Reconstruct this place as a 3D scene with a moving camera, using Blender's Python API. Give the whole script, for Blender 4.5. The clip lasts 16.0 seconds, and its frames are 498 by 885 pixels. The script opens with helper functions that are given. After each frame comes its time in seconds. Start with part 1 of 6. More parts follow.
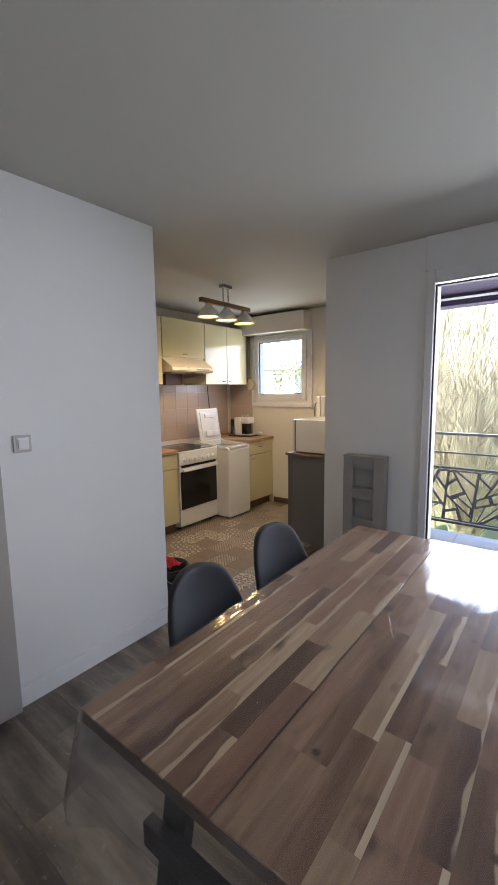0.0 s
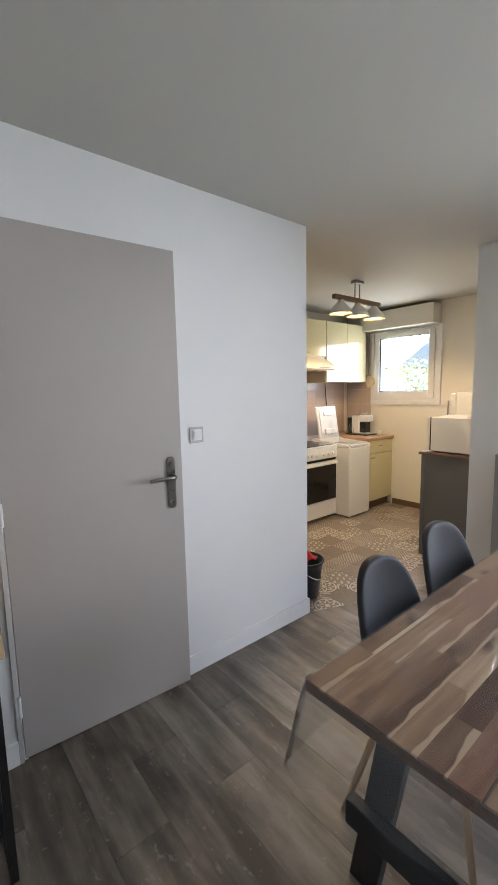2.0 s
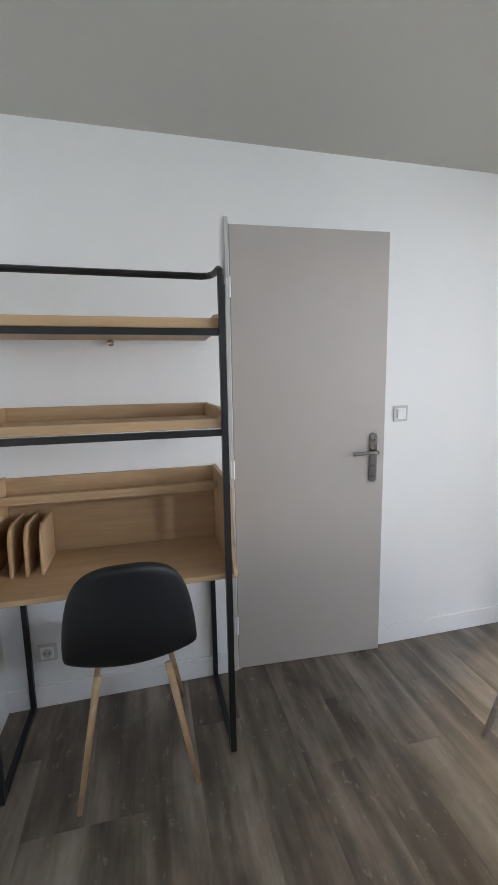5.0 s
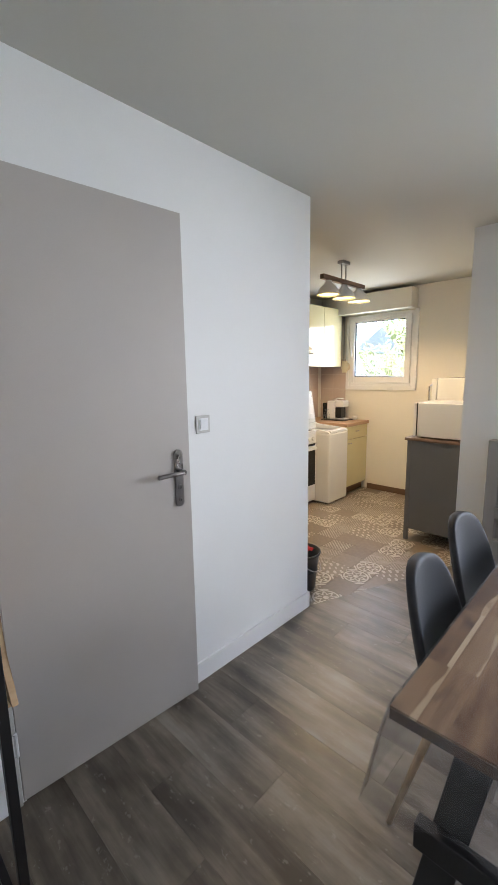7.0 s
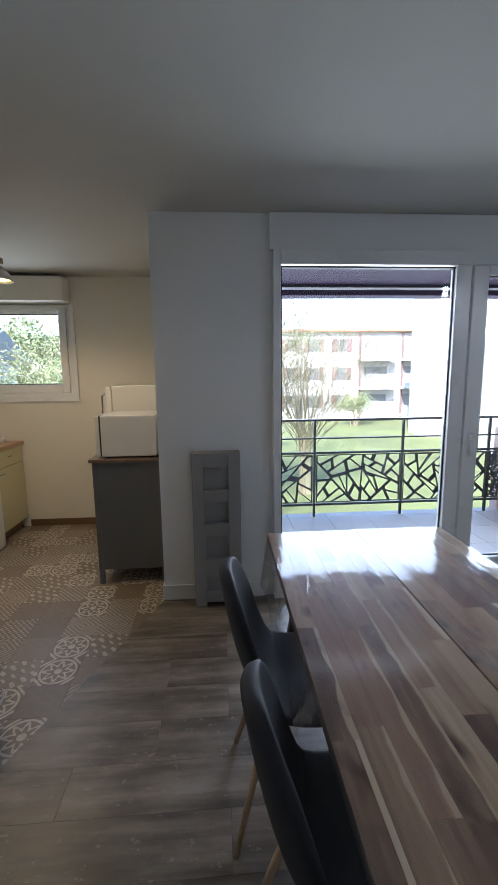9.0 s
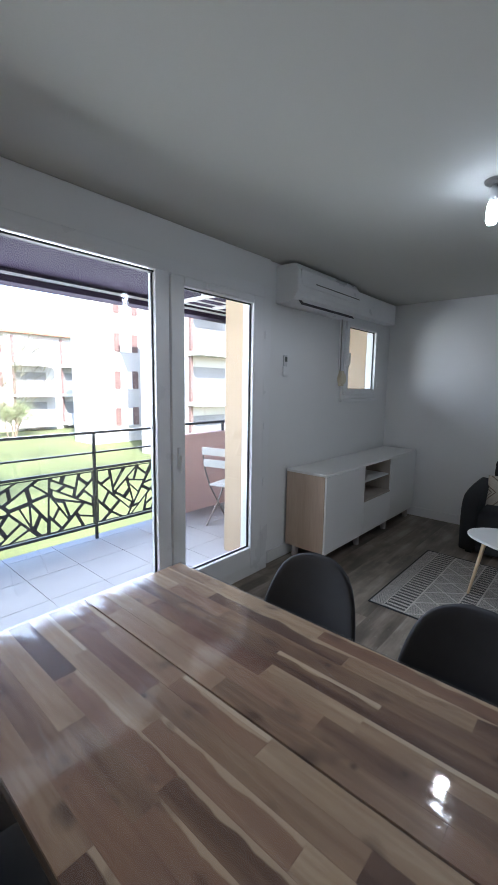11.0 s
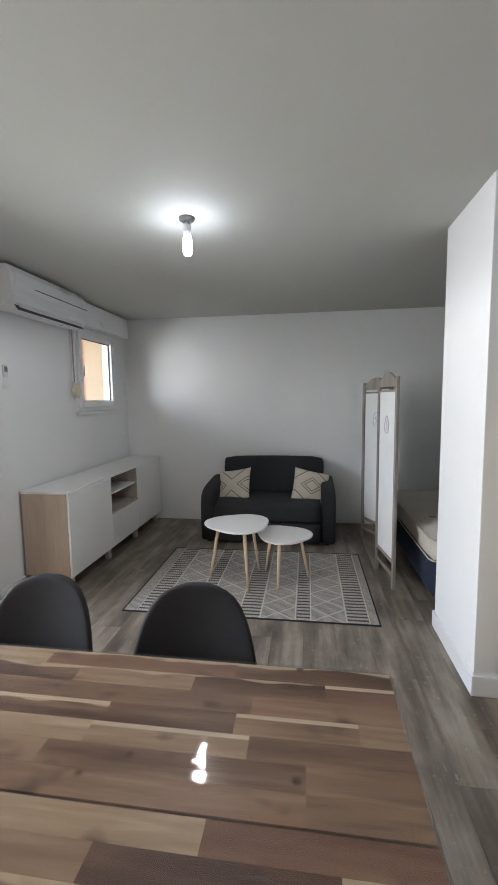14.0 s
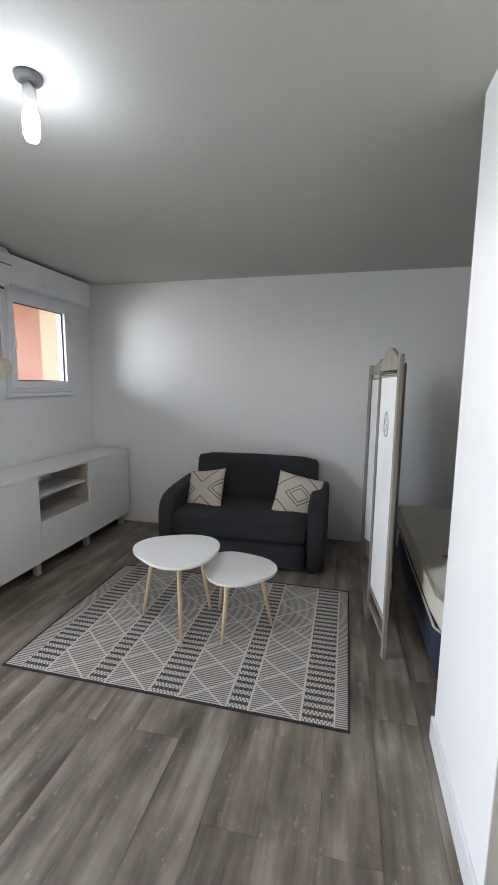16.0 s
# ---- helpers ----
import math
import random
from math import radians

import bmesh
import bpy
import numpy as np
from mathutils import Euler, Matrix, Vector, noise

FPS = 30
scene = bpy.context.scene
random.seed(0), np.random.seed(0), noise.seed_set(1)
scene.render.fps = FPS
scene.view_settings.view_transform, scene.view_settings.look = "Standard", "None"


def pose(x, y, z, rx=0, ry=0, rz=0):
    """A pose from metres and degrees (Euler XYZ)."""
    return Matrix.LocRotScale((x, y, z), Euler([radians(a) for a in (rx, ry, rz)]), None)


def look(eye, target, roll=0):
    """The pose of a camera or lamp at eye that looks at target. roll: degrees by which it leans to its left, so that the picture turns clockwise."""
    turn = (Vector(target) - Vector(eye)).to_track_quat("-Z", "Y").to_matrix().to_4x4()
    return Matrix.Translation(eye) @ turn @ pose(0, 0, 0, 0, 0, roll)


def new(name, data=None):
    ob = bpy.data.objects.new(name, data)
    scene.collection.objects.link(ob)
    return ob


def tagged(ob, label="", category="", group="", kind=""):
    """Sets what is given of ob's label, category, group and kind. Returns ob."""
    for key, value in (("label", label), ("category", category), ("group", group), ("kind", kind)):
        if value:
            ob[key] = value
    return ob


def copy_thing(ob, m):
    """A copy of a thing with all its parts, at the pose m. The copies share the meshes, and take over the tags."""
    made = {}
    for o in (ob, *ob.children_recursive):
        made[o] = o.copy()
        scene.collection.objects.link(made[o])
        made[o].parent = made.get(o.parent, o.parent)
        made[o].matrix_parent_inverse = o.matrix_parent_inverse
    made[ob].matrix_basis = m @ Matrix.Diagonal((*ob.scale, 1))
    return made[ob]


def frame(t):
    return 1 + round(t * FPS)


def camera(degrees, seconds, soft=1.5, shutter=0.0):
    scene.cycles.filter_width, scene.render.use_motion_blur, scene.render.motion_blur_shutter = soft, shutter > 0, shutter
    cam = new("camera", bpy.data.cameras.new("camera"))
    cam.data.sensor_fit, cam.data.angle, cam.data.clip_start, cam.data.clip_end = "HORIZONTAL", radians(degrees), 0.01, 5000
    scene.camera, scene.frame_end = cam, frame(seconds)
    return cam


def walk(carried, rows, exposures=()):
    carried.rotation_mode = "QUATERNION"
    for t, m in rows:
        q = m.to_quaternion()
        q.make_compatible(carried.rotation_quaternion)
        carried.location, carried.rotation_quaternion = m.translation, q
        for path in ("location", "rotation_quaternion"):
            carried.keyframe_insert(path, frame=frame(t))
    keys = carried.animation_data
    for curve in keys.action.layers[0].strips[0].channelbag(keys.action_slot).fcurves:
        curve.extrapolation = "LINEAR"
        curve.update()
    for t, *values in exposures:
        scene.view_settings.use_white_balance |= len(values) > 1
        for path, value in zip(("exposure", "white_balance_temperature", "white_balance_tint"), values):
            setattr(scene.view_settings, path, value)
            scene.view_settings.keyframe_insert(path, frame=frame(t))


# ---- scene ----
cam = camera(62.3, 16.0)
PATH = [
    (0, (0.273, 0.253, 1.522), (-0.945, 1.819, 1.266), -0.8),
    (0.5, (0.242, 0.221, 1.521), (-1.045, 1.731, 1.267), -0.6),
    (1, (0.193, 0.152, 1.525), (-1.163, 1.599, 1.266), -0.6),
    (1.5, (0.117, 0.059, 1.513), (-1.275, 1.473, 1.264), -0.7),
    (2, (0.053, -0.017, 1.503), (-1.478, 1.245, 1.254), -1.2),
    (2.5, (0.063, -0.062, 1.502), (-1.61, 1.004, 1.249), -0.5),
    (3, (0.126, -0.092, 1.48), (-1.646, 0.796, 1.21), 0.1),
    (3.5, (0.161, -0.133, 1.483), (-1.692, 0.564, 1.197), -0.3),
    (3.7, (0.165, -0.142, 1.479), (-1.714, 0.482, 1.195), -0.5),
    (5.8, (0.097, -0.163, 1.463), (-1.827, 0.298, 1.169), -1.1),
    (6, (0.041, -0.133, 1.463), (-1.833, 0.497, 1.162), -0.5),
    (6.5, (-0.152, -0.134, 1.511), (-1.745, 1.033, 1.193), -0.6),
    (7, (-0.271, -0.101, 1.509), (-1.642, 1.318, 1.182), -0.9),
    (7.5, (-0.424, 0.074, 1.498), (-1.589, 1.669, 1.186), -1.4),
    (8, (-0.526, 0.286, 1.529), (-1.35, 2.08, 1.204), -1.2),
    (8.5, (-0.681, 0.387, 1.513), (-0.965, 2.346, 1.227), 0.9),
    (9, (-0.836, 0.522, 1.491), (-0.703, 2.493, 1.184), -0.7),
    (9.5, (-0.87, 0.742, 1.471), (-0.429, 2.668, 1.161), 0.5),
    (9.7, (-0.848, 0.848, 1.491), (-0.264, 2.736, 1.183), 0.4),
    (10.2, (-0.839, 1.037, 1.51), (0.14, 2.756, 1.213), 1.0),
    (12.3, (-0.855, 1.076, 1.509), (0.991, 1.808, 1.271), -0.5),
    (12.5, (-0.859, 1.052, 1.507), (1.002, 1.746, 1.277), -0.4),
    (13, (-0.863, 1.032, 1.51), (1.021, 1.664, 1.285), -0.4),
    (13.5, (-0.86, 1.002, 1.509), (1.075, 1.455, 1.292), -0.3),
    (14, (-0.836, 0.935, 1.489), (1.133, 1.217, 1.282), -0.8),
    (14.5, (-0.675, 0.741, 1.476), (1.303, 0.951, 1.265), -0.6),
    (15, (-0.474, 0.552, 1.507), (1.504, 0.733, 1.27), 0.7),
    (15.5, (-0.188, 0.51, 1.453), (1.786, 0.723, 1.217), 0.8),
    (16, (0.165, 0.531, 1.489), (2.093, 0.984, 1.208), 0.6),
]
EXPOSURES = [(0.0, 3.4, 6200, 19), (1.5, 3.75, 6250, 16), (2.2, 4.05, 6300, 16), (3.5, 4.2, 6300, 14), (6.0, 4.25, 6350, 15), (7.0, 4.15, 6250, 15), (7.5, 3.8, 6200, 15), (8.5, 3.05, 5950, 14), (9.2, 2.88, 5650, 14), (10.2, 2.95, 5700, 14), (12.5, 3.5, 6450, 15), (13.5, 3.55, 6550, 15), (14.4, 4.1, 6600, 16), (15.0, 4.12, 6600, 17), (16.0, 4.05, 6500, 16)]
walk(cam, [(t, look(eye, target, roll)) for t, eye, target, roll in PATH], EXPOSURES)

# ---- light ----
world = bpy.data.worlds.new("sky")
scene.world = world
world.use_nodes = True
wn, wl = world.node_tree.nodes, world.node_tree.links
sky = wn.new("ShaderNodeTexSky")
sky.sky_type, sky.sun_disc = "NISHITA", False
sky.sun_elevation, sky.sun_rotation = radians(42), radians(205)
wl.new(sky.outputs["Color"], wn["Background"].inputs["Color"])
wn["Background"].inputs["Strength"].default_value = 0.15
sun = new("sun", bpy.data.lights.new("sun", "SUN"))
sun.data.energy, sun.data.angle, sun.data.color = 3.2, radians(0.5), (1.0, 0.95, 0.88)
sun.matrix_world = look((-8, -18, 18), (0, 0, 0))


def window_light(name, x, y, z, w, h, watts):
    """The sky's light through a window, as an area lamp in its opening."""
    a = new(name, bpy.data.lights.new(name, "AREA"))
    a.data.shape, a.data.size, a.data.size_y = "RECTANGLE", w, h
    a.data.energy, a.data.color = watts, (0.91, 0.96, 1.0)
    a.data.spread = radians(170)
    a.matrix_world = pose(x, y, z, -90, 0, 0)


window_light("balcony_opening_light", 0.8, 4.95, 1.64, 3.6, 1.28, 16.5)
bulb_light = new("ceiling_bulb_light", bpy.data.lights.new("ceiling_bulb_light", "SPOT"))
bulb_light.data.energy, bulb_light.data.color, bulb_light.data.shadow_soft_size = 1.8, (0.95, 0.98, 1.0), 0.03
bulb_light.data.spot_size, bulb_light.data.spot_blend = radians(176), 0.25
bulb_light.location = (1.46, 1.59, 2.25)
for lamp_y in (3.03, 3.28, 3.545):
    spot = new("kitchen_lamp_light", bpy.data.lights.new("kitchen_lamp_light", "SPOT"))
    spot.data.energy, spot.data.color, spot.data.shadow_soft_size = 2.3, (1.0, 0.72, 0.39), 0.07
    spot.data.spot_size, spot.data.spot_blend = radians(165), 0.4
    spot.location = (-2.325, lamp_y, 2.166)
window_light("kitchen_window_light", -2.72, 4.72, 1.79, 0.66, 0.66, 0.65)


# ---- materials ----
def shader(name):
    m = bpy.data.materials.new(name)
    m.use_nodes = True
    return m, m.node_tree.nodes, m.node_tree.links, m.node_tree.nodes["Principled BSDF"]


def math_node(n, l, op, a, b=None, c=None):
    k = n.new("ShaderNodeMath")
    k.operation = op
    for i, v in enumerate((a, b, c)):
        if v is None:
            continue
        if isinstance(v, (int, float)):
            k.inputs[i].default_value = v
        else:
            l.new(v, k.inputs[i])
    return k.outputs[0]


def mix_node(n, l, f, a, b):
    k = n.new("ShaderNodeMix")
    k.data_type = "RGBA"
    for s, v in ((0, f), (6, a), (7, b)):
        if isinstance(v, (int, float)):
            k.inputs[s].default_value = v
        elif isinstance(v, tuple):
            k.inputs[s].default_value = (*v[:3], 1)
        else:
            l.new(v, k.inputs[s])
    return k.outputs[2]


def noise_node(n, l, vec, scale, detail=4.0, rough=0.55):
    k = n.new("ShaderNodeTexNoise")
    k.inputs["Scale"].default_value, k.inputs["Detail"].default_value, k.inputs["Roughness"].default_value = scale, detail, rough
    l.new(vec, k.inputs["Vector"])
    return k.outputs["Fac"]


def ramp_node(n, l, f, stops):
    k = n.new("ShaderNodeValToRGB")
    e = k.color_ramp.elements
    while len(e) < len(stops):
        e.new(0.5)
    for q, (p, c) in zip(e, stops):
        q.position, q.color = p, (*c, 1)
    l.new(f, k.inputs[0])
    return k.outputs[0]


def coords(n, l, stretch=(1, 1, 1), kind="Object"):
    tc = n.new("ShaderNodeTexCoord")
    mp = n.new("ShaderNodeMapping")
    mp.inputs["Scale"].default_value = stretch
    l.new(tc.outputs[kind], mp.inputs["Vector"])
    return mp.outputs[0]


def shifted(n, l, vec):
    """Object coordinates moved by the object's random number, so that alike pieces differ."""
    oi = n.new("ShaderNodeObjectInfo")
    add = n.new("ShaderNodeVectorMath")
    add.operation = "ADD"
    l.new(vec, add.inputs[0])
    l.new(math_node(n, l, "MULTIPLY", oi.outputs["Random"], 37.0), add.inputs[1])
    return add.outputs[0], oi.outputs["Random"]


def relief(n, l, p, height, strength, distance=0.002):
    b = n.new("ShaderNodeBump")
    b.inputs["Strength"].default_value, b.inputs["Distance"].default_value = strength, distance
    l.new(height, b.inputs["Height"])
    l.new(b.outputs[0], p.inputs["Normal"])


def plain(name, rgb, rough=0.5, vary=0.05, scale=3.0, grain=60.0, bump=0.1, metal=0.0, coat=0.0, shine=0.5):
    """A painted, plastic, metal or cloth surface: two scales of tone, fine relief and uneven gloss."""
    m, n, l, p = shader(name)
    v = coords(n, l)
    big, small = noise_node(n, l, v, scale, 3), noise_node(n, l, v, grain, 2)
    f = math_node(n, l, "ADD", math_node(n, l, "MULTIPLY", big, 0.7), math_node(n, l, "MULTIPLY", small, 0.3))
    dark = tuple(c * (1 - vary * 2) for c in rgb)
    lite = tuple(min(1, c * (1 + vary)) for c in rgb)
    l.new(ramp_node(n, l, f, [(0.3, dark), (0.7, lite)]), p.inputs["Base Color"])
    l.new(math_node(n, l, "MULTIPLY_ADD", big, 0.2, max(0.02, rough - 0.1)), p.inputs["Roughness"])
    p.inputs["Metallic"].default_value = metal
    p.inputs["Specular IOR Level"].default_value = shine
    p.inputs["Coat Weight"].default_value = coat
    if bump:
        relief(n, l, p, small, bump)
    return m


def timber(name, stops, axis=0, rough=0.45, grain=9.0, bump=0.15, by_piece=0.0, coat=0.0, shine=0.5):
    """Wood with its grain along one axis; by_piece is how far the tone differs from piece to piece."""
    m, n, l, p = shader(name)
    s = [14.0, 14.0, 14.0]
    s[axis] = 1.1
    v, rnd = shifted(n, l, coords(n, l, tuple(s)))
    a, b = noise_node(n, l, v, grain * 0.18, 5, 0.6), noise_node(n, l, v, grain, 3, 0.6)
    f = math_node(n, l, "ADD", math_node(n, l, "MULTIPLY", a, 0.62), math_node(n, l, "MULTIPLY", b, 0.38))
    if by_piece:
        f = math_node(n, l, "ADD", f, math_node(n, l, "MULTIPLY", math_node(n, l, "SUBTRACT", rnd, 0.5), by_piece))
    tone = ramp_node(n, l, f, stops)
    if by_piece:
        ruddy = math_node(n, l, "GREATER_THAN", math_node(n, l, "FRACT", math_node(n, l, "MULTIPLY", rnd, 17.3)), 0.74)
        tone = mix_node(n, l, math_node(n, l, "MULTIPLY", ruddy, 0.32), tone, (0.22, 0.095, 0.065))
        sep = n.new("ShaderNodeSeparateXYZ")
        l.new(coords(n, l), sep.inputs[0])
        wave = noise_node(n, l, shifted(n, l, coords(n, l, (1.0, 2.2, 1.0)))[0], 2.4, 3)
        rim = math_node(n, l, "ADD", sep.outputs[0], math_node(n, l, "MULTIPLY", math_node(n, l, "SUBTRACT", wave, 0.5), 0.05))
        rim = math_node(n, l, "MINIMUM", math_node(n, l, "MAXIMUM", math_node(n, l, "MULTIPLY", math_node(n, l, "SUBTRACT", rim, 0.019), 200.0), 0.0), 0.8)
        sappy = math_node(n, l, "LESS_THAN", math_node(n, l, "FRACT", math_node(n, l, "MULTIPLY", rnd, 9.1)), 0.26)
        tone = mix_node(n, l, math_node(n, l, "MULTIPLY", rim, sappy), tone, (0.52, 0.395, 0.265))
        kv, _ = shifted(n, l, coords(n, l, tuple(2.2 if i == axis else 4.0 for i in range(3))))
        streak = noise_node(n, l, kv, 3.2, 2)
        tone = mix_node(n, l, math_node(n, l, "MULTIPLY", math_node(n, l, "MAXIMUM", math_node(n, l, "SUBTRACT", streak, 0.60), 0.0), 5.5), tone, (0.07, 0.038, 0.025))
        vv, _ = shifted(n, l, coords(n, l))
        vo = n.new("ShaderNodeTexVoronoi")
        vo.inputs["Scale"].default_value = 7.5
        l.new(vv, vo.inputs["Vector"])
        ring = math_node(n, l, "MULTIPLY", math_node(n, l, "MAXIMUM", math_node(n, l, "SUBTRACT", 0.10, vo.outputs["Distance"]), 0.0), 16.0)
        tone = mix_node(n, l, math_node(n, l, "MINIMUM", ring, 0.85), tone, (0.045, 0.026, 0.018))
    l.new(tone, p.inputs["Base Color"])
    l.new(math_node(n, l, "MULTIPLY_ADD", b, 0.25, rough - 0.12), p.inputs["Roughness"])
    p.inputs["Specular IOR Level"].default_value = shine
    p.inputs["Coat Weight"].default_value = coat
    relief(n, l, p, b, bump, 0.001)
    return m


def glow(name, rgb, strength):
    m, n, l, p = shader(name)
    p.inputs["Base Color"].default_value = (0.9, 0.9, 0.88, 1)
    p.inputs["Emission Color"].default_value = (*rgb, 1)
    p.inputs["Emission Strength"].default_value = strength
    return m


def clear(name, tint=(1, 1, 1), gloss_rough=0.02, wrinkle=0.0, wrinkle_scale=9.0, ior=1.45, milk=0.0):
    """A thin clear sheet: light passes straight on, and the gloss grows with the angle."""
    m, n, l, p = shader(name)
    n.remove(p)
    t, g, mx, fr = n.new("ShaderNodeBsdfTransparent"), n.new("ShaderNodeBsdfGlossy"), n.new("ShaderNodeMixShader"), n.new("ShaderNodeLayerWeight")
    t.inputs[0].default_value = (*tint, 1)
    g.inputs["Roughness"].default_value = gloss_rough
    fr.inputs["Blend"].default_value = 0.5
    r0 = ((ior - 1) / (ior + 1)) ** 2
    if wrinkle:
        b = n.new("ShaderNodeBump")
        b.inputs["Strength"].default_value, b.inputs["Distance"].default_value = wrinkle, 0.004
        l.new(noise_node(n, l, coords(n, l, (3.2, 0.9, 1)), wrinkle_scale, 2.0), b.inputs["Height"])
        l.new(b.outputs[0], g.inputs["Normal"]), l.new(b.outputs[0], fr.inputs["Normal"])
    l.new(math_node(n, l, "MULTIPLY_ADD", math_node(n, l, "POWER", fr.outputs["Facing"], 5.0), 1 - r0, r0), mx.inputs[0])
    l.new(t.outputs[0], mx.inputs[1]), l.new(g.outputs[0], mx.inputs[2])
    last = mx
    if milk:
        d, m2 = n.new("ShaderNodeBsdfDiffuse"), n.new("ShaderNodeMixShader")
        d.inputs[0].default_value = (0.8, 0.82, 0.85, 1)
        m2.inputs[0].default_value = milk
        l.new(mx.outputs[0], m2.inputs[1]), l.new(d.outputs[0], m2.inputs[2])
        last = m2
    l.new(last.outputs[0], n["Material Output"].inputs["Surface"])
    return m


def brushed(name, rgb, rough=0.3):
    return plain(name, rgb, rough, 0.06, 5, 120, 0.05, 1.0)


def floor_wood():
    m, n, l, p = shader("grey_oak_vinyl")
    v, rnd = shifted(n, l, coords(n, l, (0.8, 6.5, 5)))
    v2, _ = shifted(n, l, coords(n, l, (2.4, 4.0, 3)))
    v3, _ = shifted(n, l, coords(n, l, (3.0, 40.0, 30)))
    a, c, b = noise_node(n, l, v, 2.0, 5, 0.54), noise_node(n, l, v2, 1.3, 5, 0.6), noise_node(n, l, v3, 2.5, 3, 0.6)
    f = math_node(n, l, "ADD", math_node(n, l, "MULTIPLY_ADD", a, 0.62, -0.065), math_node(n, l, "MULTIPLY", c, 0.44))
    f = math_node(n, l, "ADD", f, math_node(n, l, "MULTIPLY", b, 0.07))
    f = math_node(n, l, "ADD", f, math_node(n, l, "MULTIPLY", math_node(n, l, "SUBTRACT", rnd, 0.5), 0.085))
    tone = ramp_node(n, l, f, [(0.35, (0.080, 0.065, 0.050)), (0.44, (0.130, 0.107, 0.084)), (0.50, (0.180, 0.150, 0.118)), (0.56, (0.232, 0.198, 0.158)), (0.66, (0.32, 0.285, 0.236))])
    scuff = noise_node(n, l, v2, 9.0, 5, 0.7)
    pale = math_node(n, l, "MULTIPLY", math_node(n, l, "GREATER_THAN", scuff, 0.635), 0.26)
    l.new(mix_node(n, l, pale, tone, (0.46, 0.43, 0.39)), p.inputs["Base Color"])
    l.new(math_node(n, l, "MULTIPLY_ADD", a, 0.3, 0.26), p.inputs["Roughness"])
    relief(n, l, p, b, 0.15, 0.001)
    return m


def cement_tile():
    """Patterned cement-look tiles: rosettes, stars and plain taupe squares mixed."""
    m, n, l, p = shader("patterned_vinyl_tile")
    tc, sep, oi = n.new("ShaderNodeTexCoord"), n.new("ShaderNodeSeparateXYZ"), n.new("ShaderNodeObjectInfo")
    l.new(tc.outputs["Object"], sep.inputs[0])
    x, y, rnd = sep.outputs[0], sep.outputs[1], oi.outputs["Random"]
    M = lambda op, a, b=None, c=None: math_node(n, l, op, a, b, c)
    r = M("SQRT", M("ADD", M("MULTIPLY", x, x), M("MULTIPLY", y, y)))
    th = M("ARCTAN2", y, x)
    petal = M("MULTIPLY_ADD", M("COSINE", M("MULTIPLY", th, 8.0)), 0.016, 0.055)
    rose = M("LESS_THAN", M("ABSOLUTE", M("SUBTRACT", r, petal)), 0.010)
    ring = M("LESS_THAN", M("ABSOLUTE", M("SUBTRACT", r, 0.088)), 0.006)
    core = M("LESS_THAN", r, 0.02)
    corner = M("LESS_THAN", M("ABSOLUTE", M("SUBTRACT", M("ADD", M("ABSOLUTE", x), M("ABSOLUTE", y)), 0.15)), 0.009)
    star = M("MAXIMUM", M("MAXIMUM", rose, ring), M("MAXIMUM", core, corner))
    dots = M("GREATER_THAN", M("MULTIPLY", M("SINE", M("MULTIPLY", x, 190.0)), M("SINE", M("MULTIPLY", y, 190.0))), 0.25)
    zig = M("GREATER_THAN", M("SINE", M("MULTIPLY", M("ADD", M("ABSOLUTE", x), M("ABSOLUTE", y)), 210.0)), 0.1)
    k1, k2, k3, k4 = M("LESS_THAN", rnd, 0.3), M("GREATER_THAN", rnd, 0.55), M("GREATER_THAN", rnd, 0.72), M("GREATER_THAN", rnd, 0.82)
    qr = M("SQRT", M("ADD", M("POWER", M("ADD", x, 0.1), 2.0), M("POWER", M("ADD", y, 0.1), 2.0)))
    qs = M("SQRT", M("ADD", M("POWER", M("SUBTRACT", x, 0.1), 2.0), M("POWER", M("SUBTRACT", y, 0.1), 2.0)))
    scroll = M("GREATER_THAN", M("ADD", M("SINE", M("MULTIPLY", qr, 130.0)), M("SINE", M("MULTIPLY", qs, 130.0))), 0.5)
    pat = M("MULTIPLY", star, k1)
    pat = M("ADD", pat, M("MULTIPLY", M("MULTIPLY", scroll, 0.85), M("SUBTRACT", M("SUBTRACT", 1.0, k1), k2)))
    pat = M("ADD", pat, M("MULTIPLY", M("MULTIPLY", dots, 0.7), M("SUBTRACT", k2, k3)))
    pat = M("ADD", pat, M("MULTIPLY", M("MULTIPLY", zig, 0.45), M("SUBTRACT", k3, k4)))
    v = coords(n, l)
    wear = noise_node(n, l, v, 30, 4)
    base = ramp_node(n, l, M("ADD", M("MULTIPLY", wear, 0.7), M("MULTIPLY", M("FRACT", M("MULTIPLY", rnd, 7.3)), 0.3)), [(0.1, (0.15, 0.115, 0.085)), (0.5, (0.215, 0.17, 0.128)), (0.9, (0.29, 0.24, 0.188))])
    l.new(mix_node(n, l, M("MULTIPLY", pat, M("MULTIPLY_ADD", wear, 0.9, 0.2)), base, (0.66, 0.61, 0.53)), p.inputs["Base Color"])
    p.inputs["Roughness"].default_value = 0.42
    relief(n, l, p, wear, 0.08)
    return m


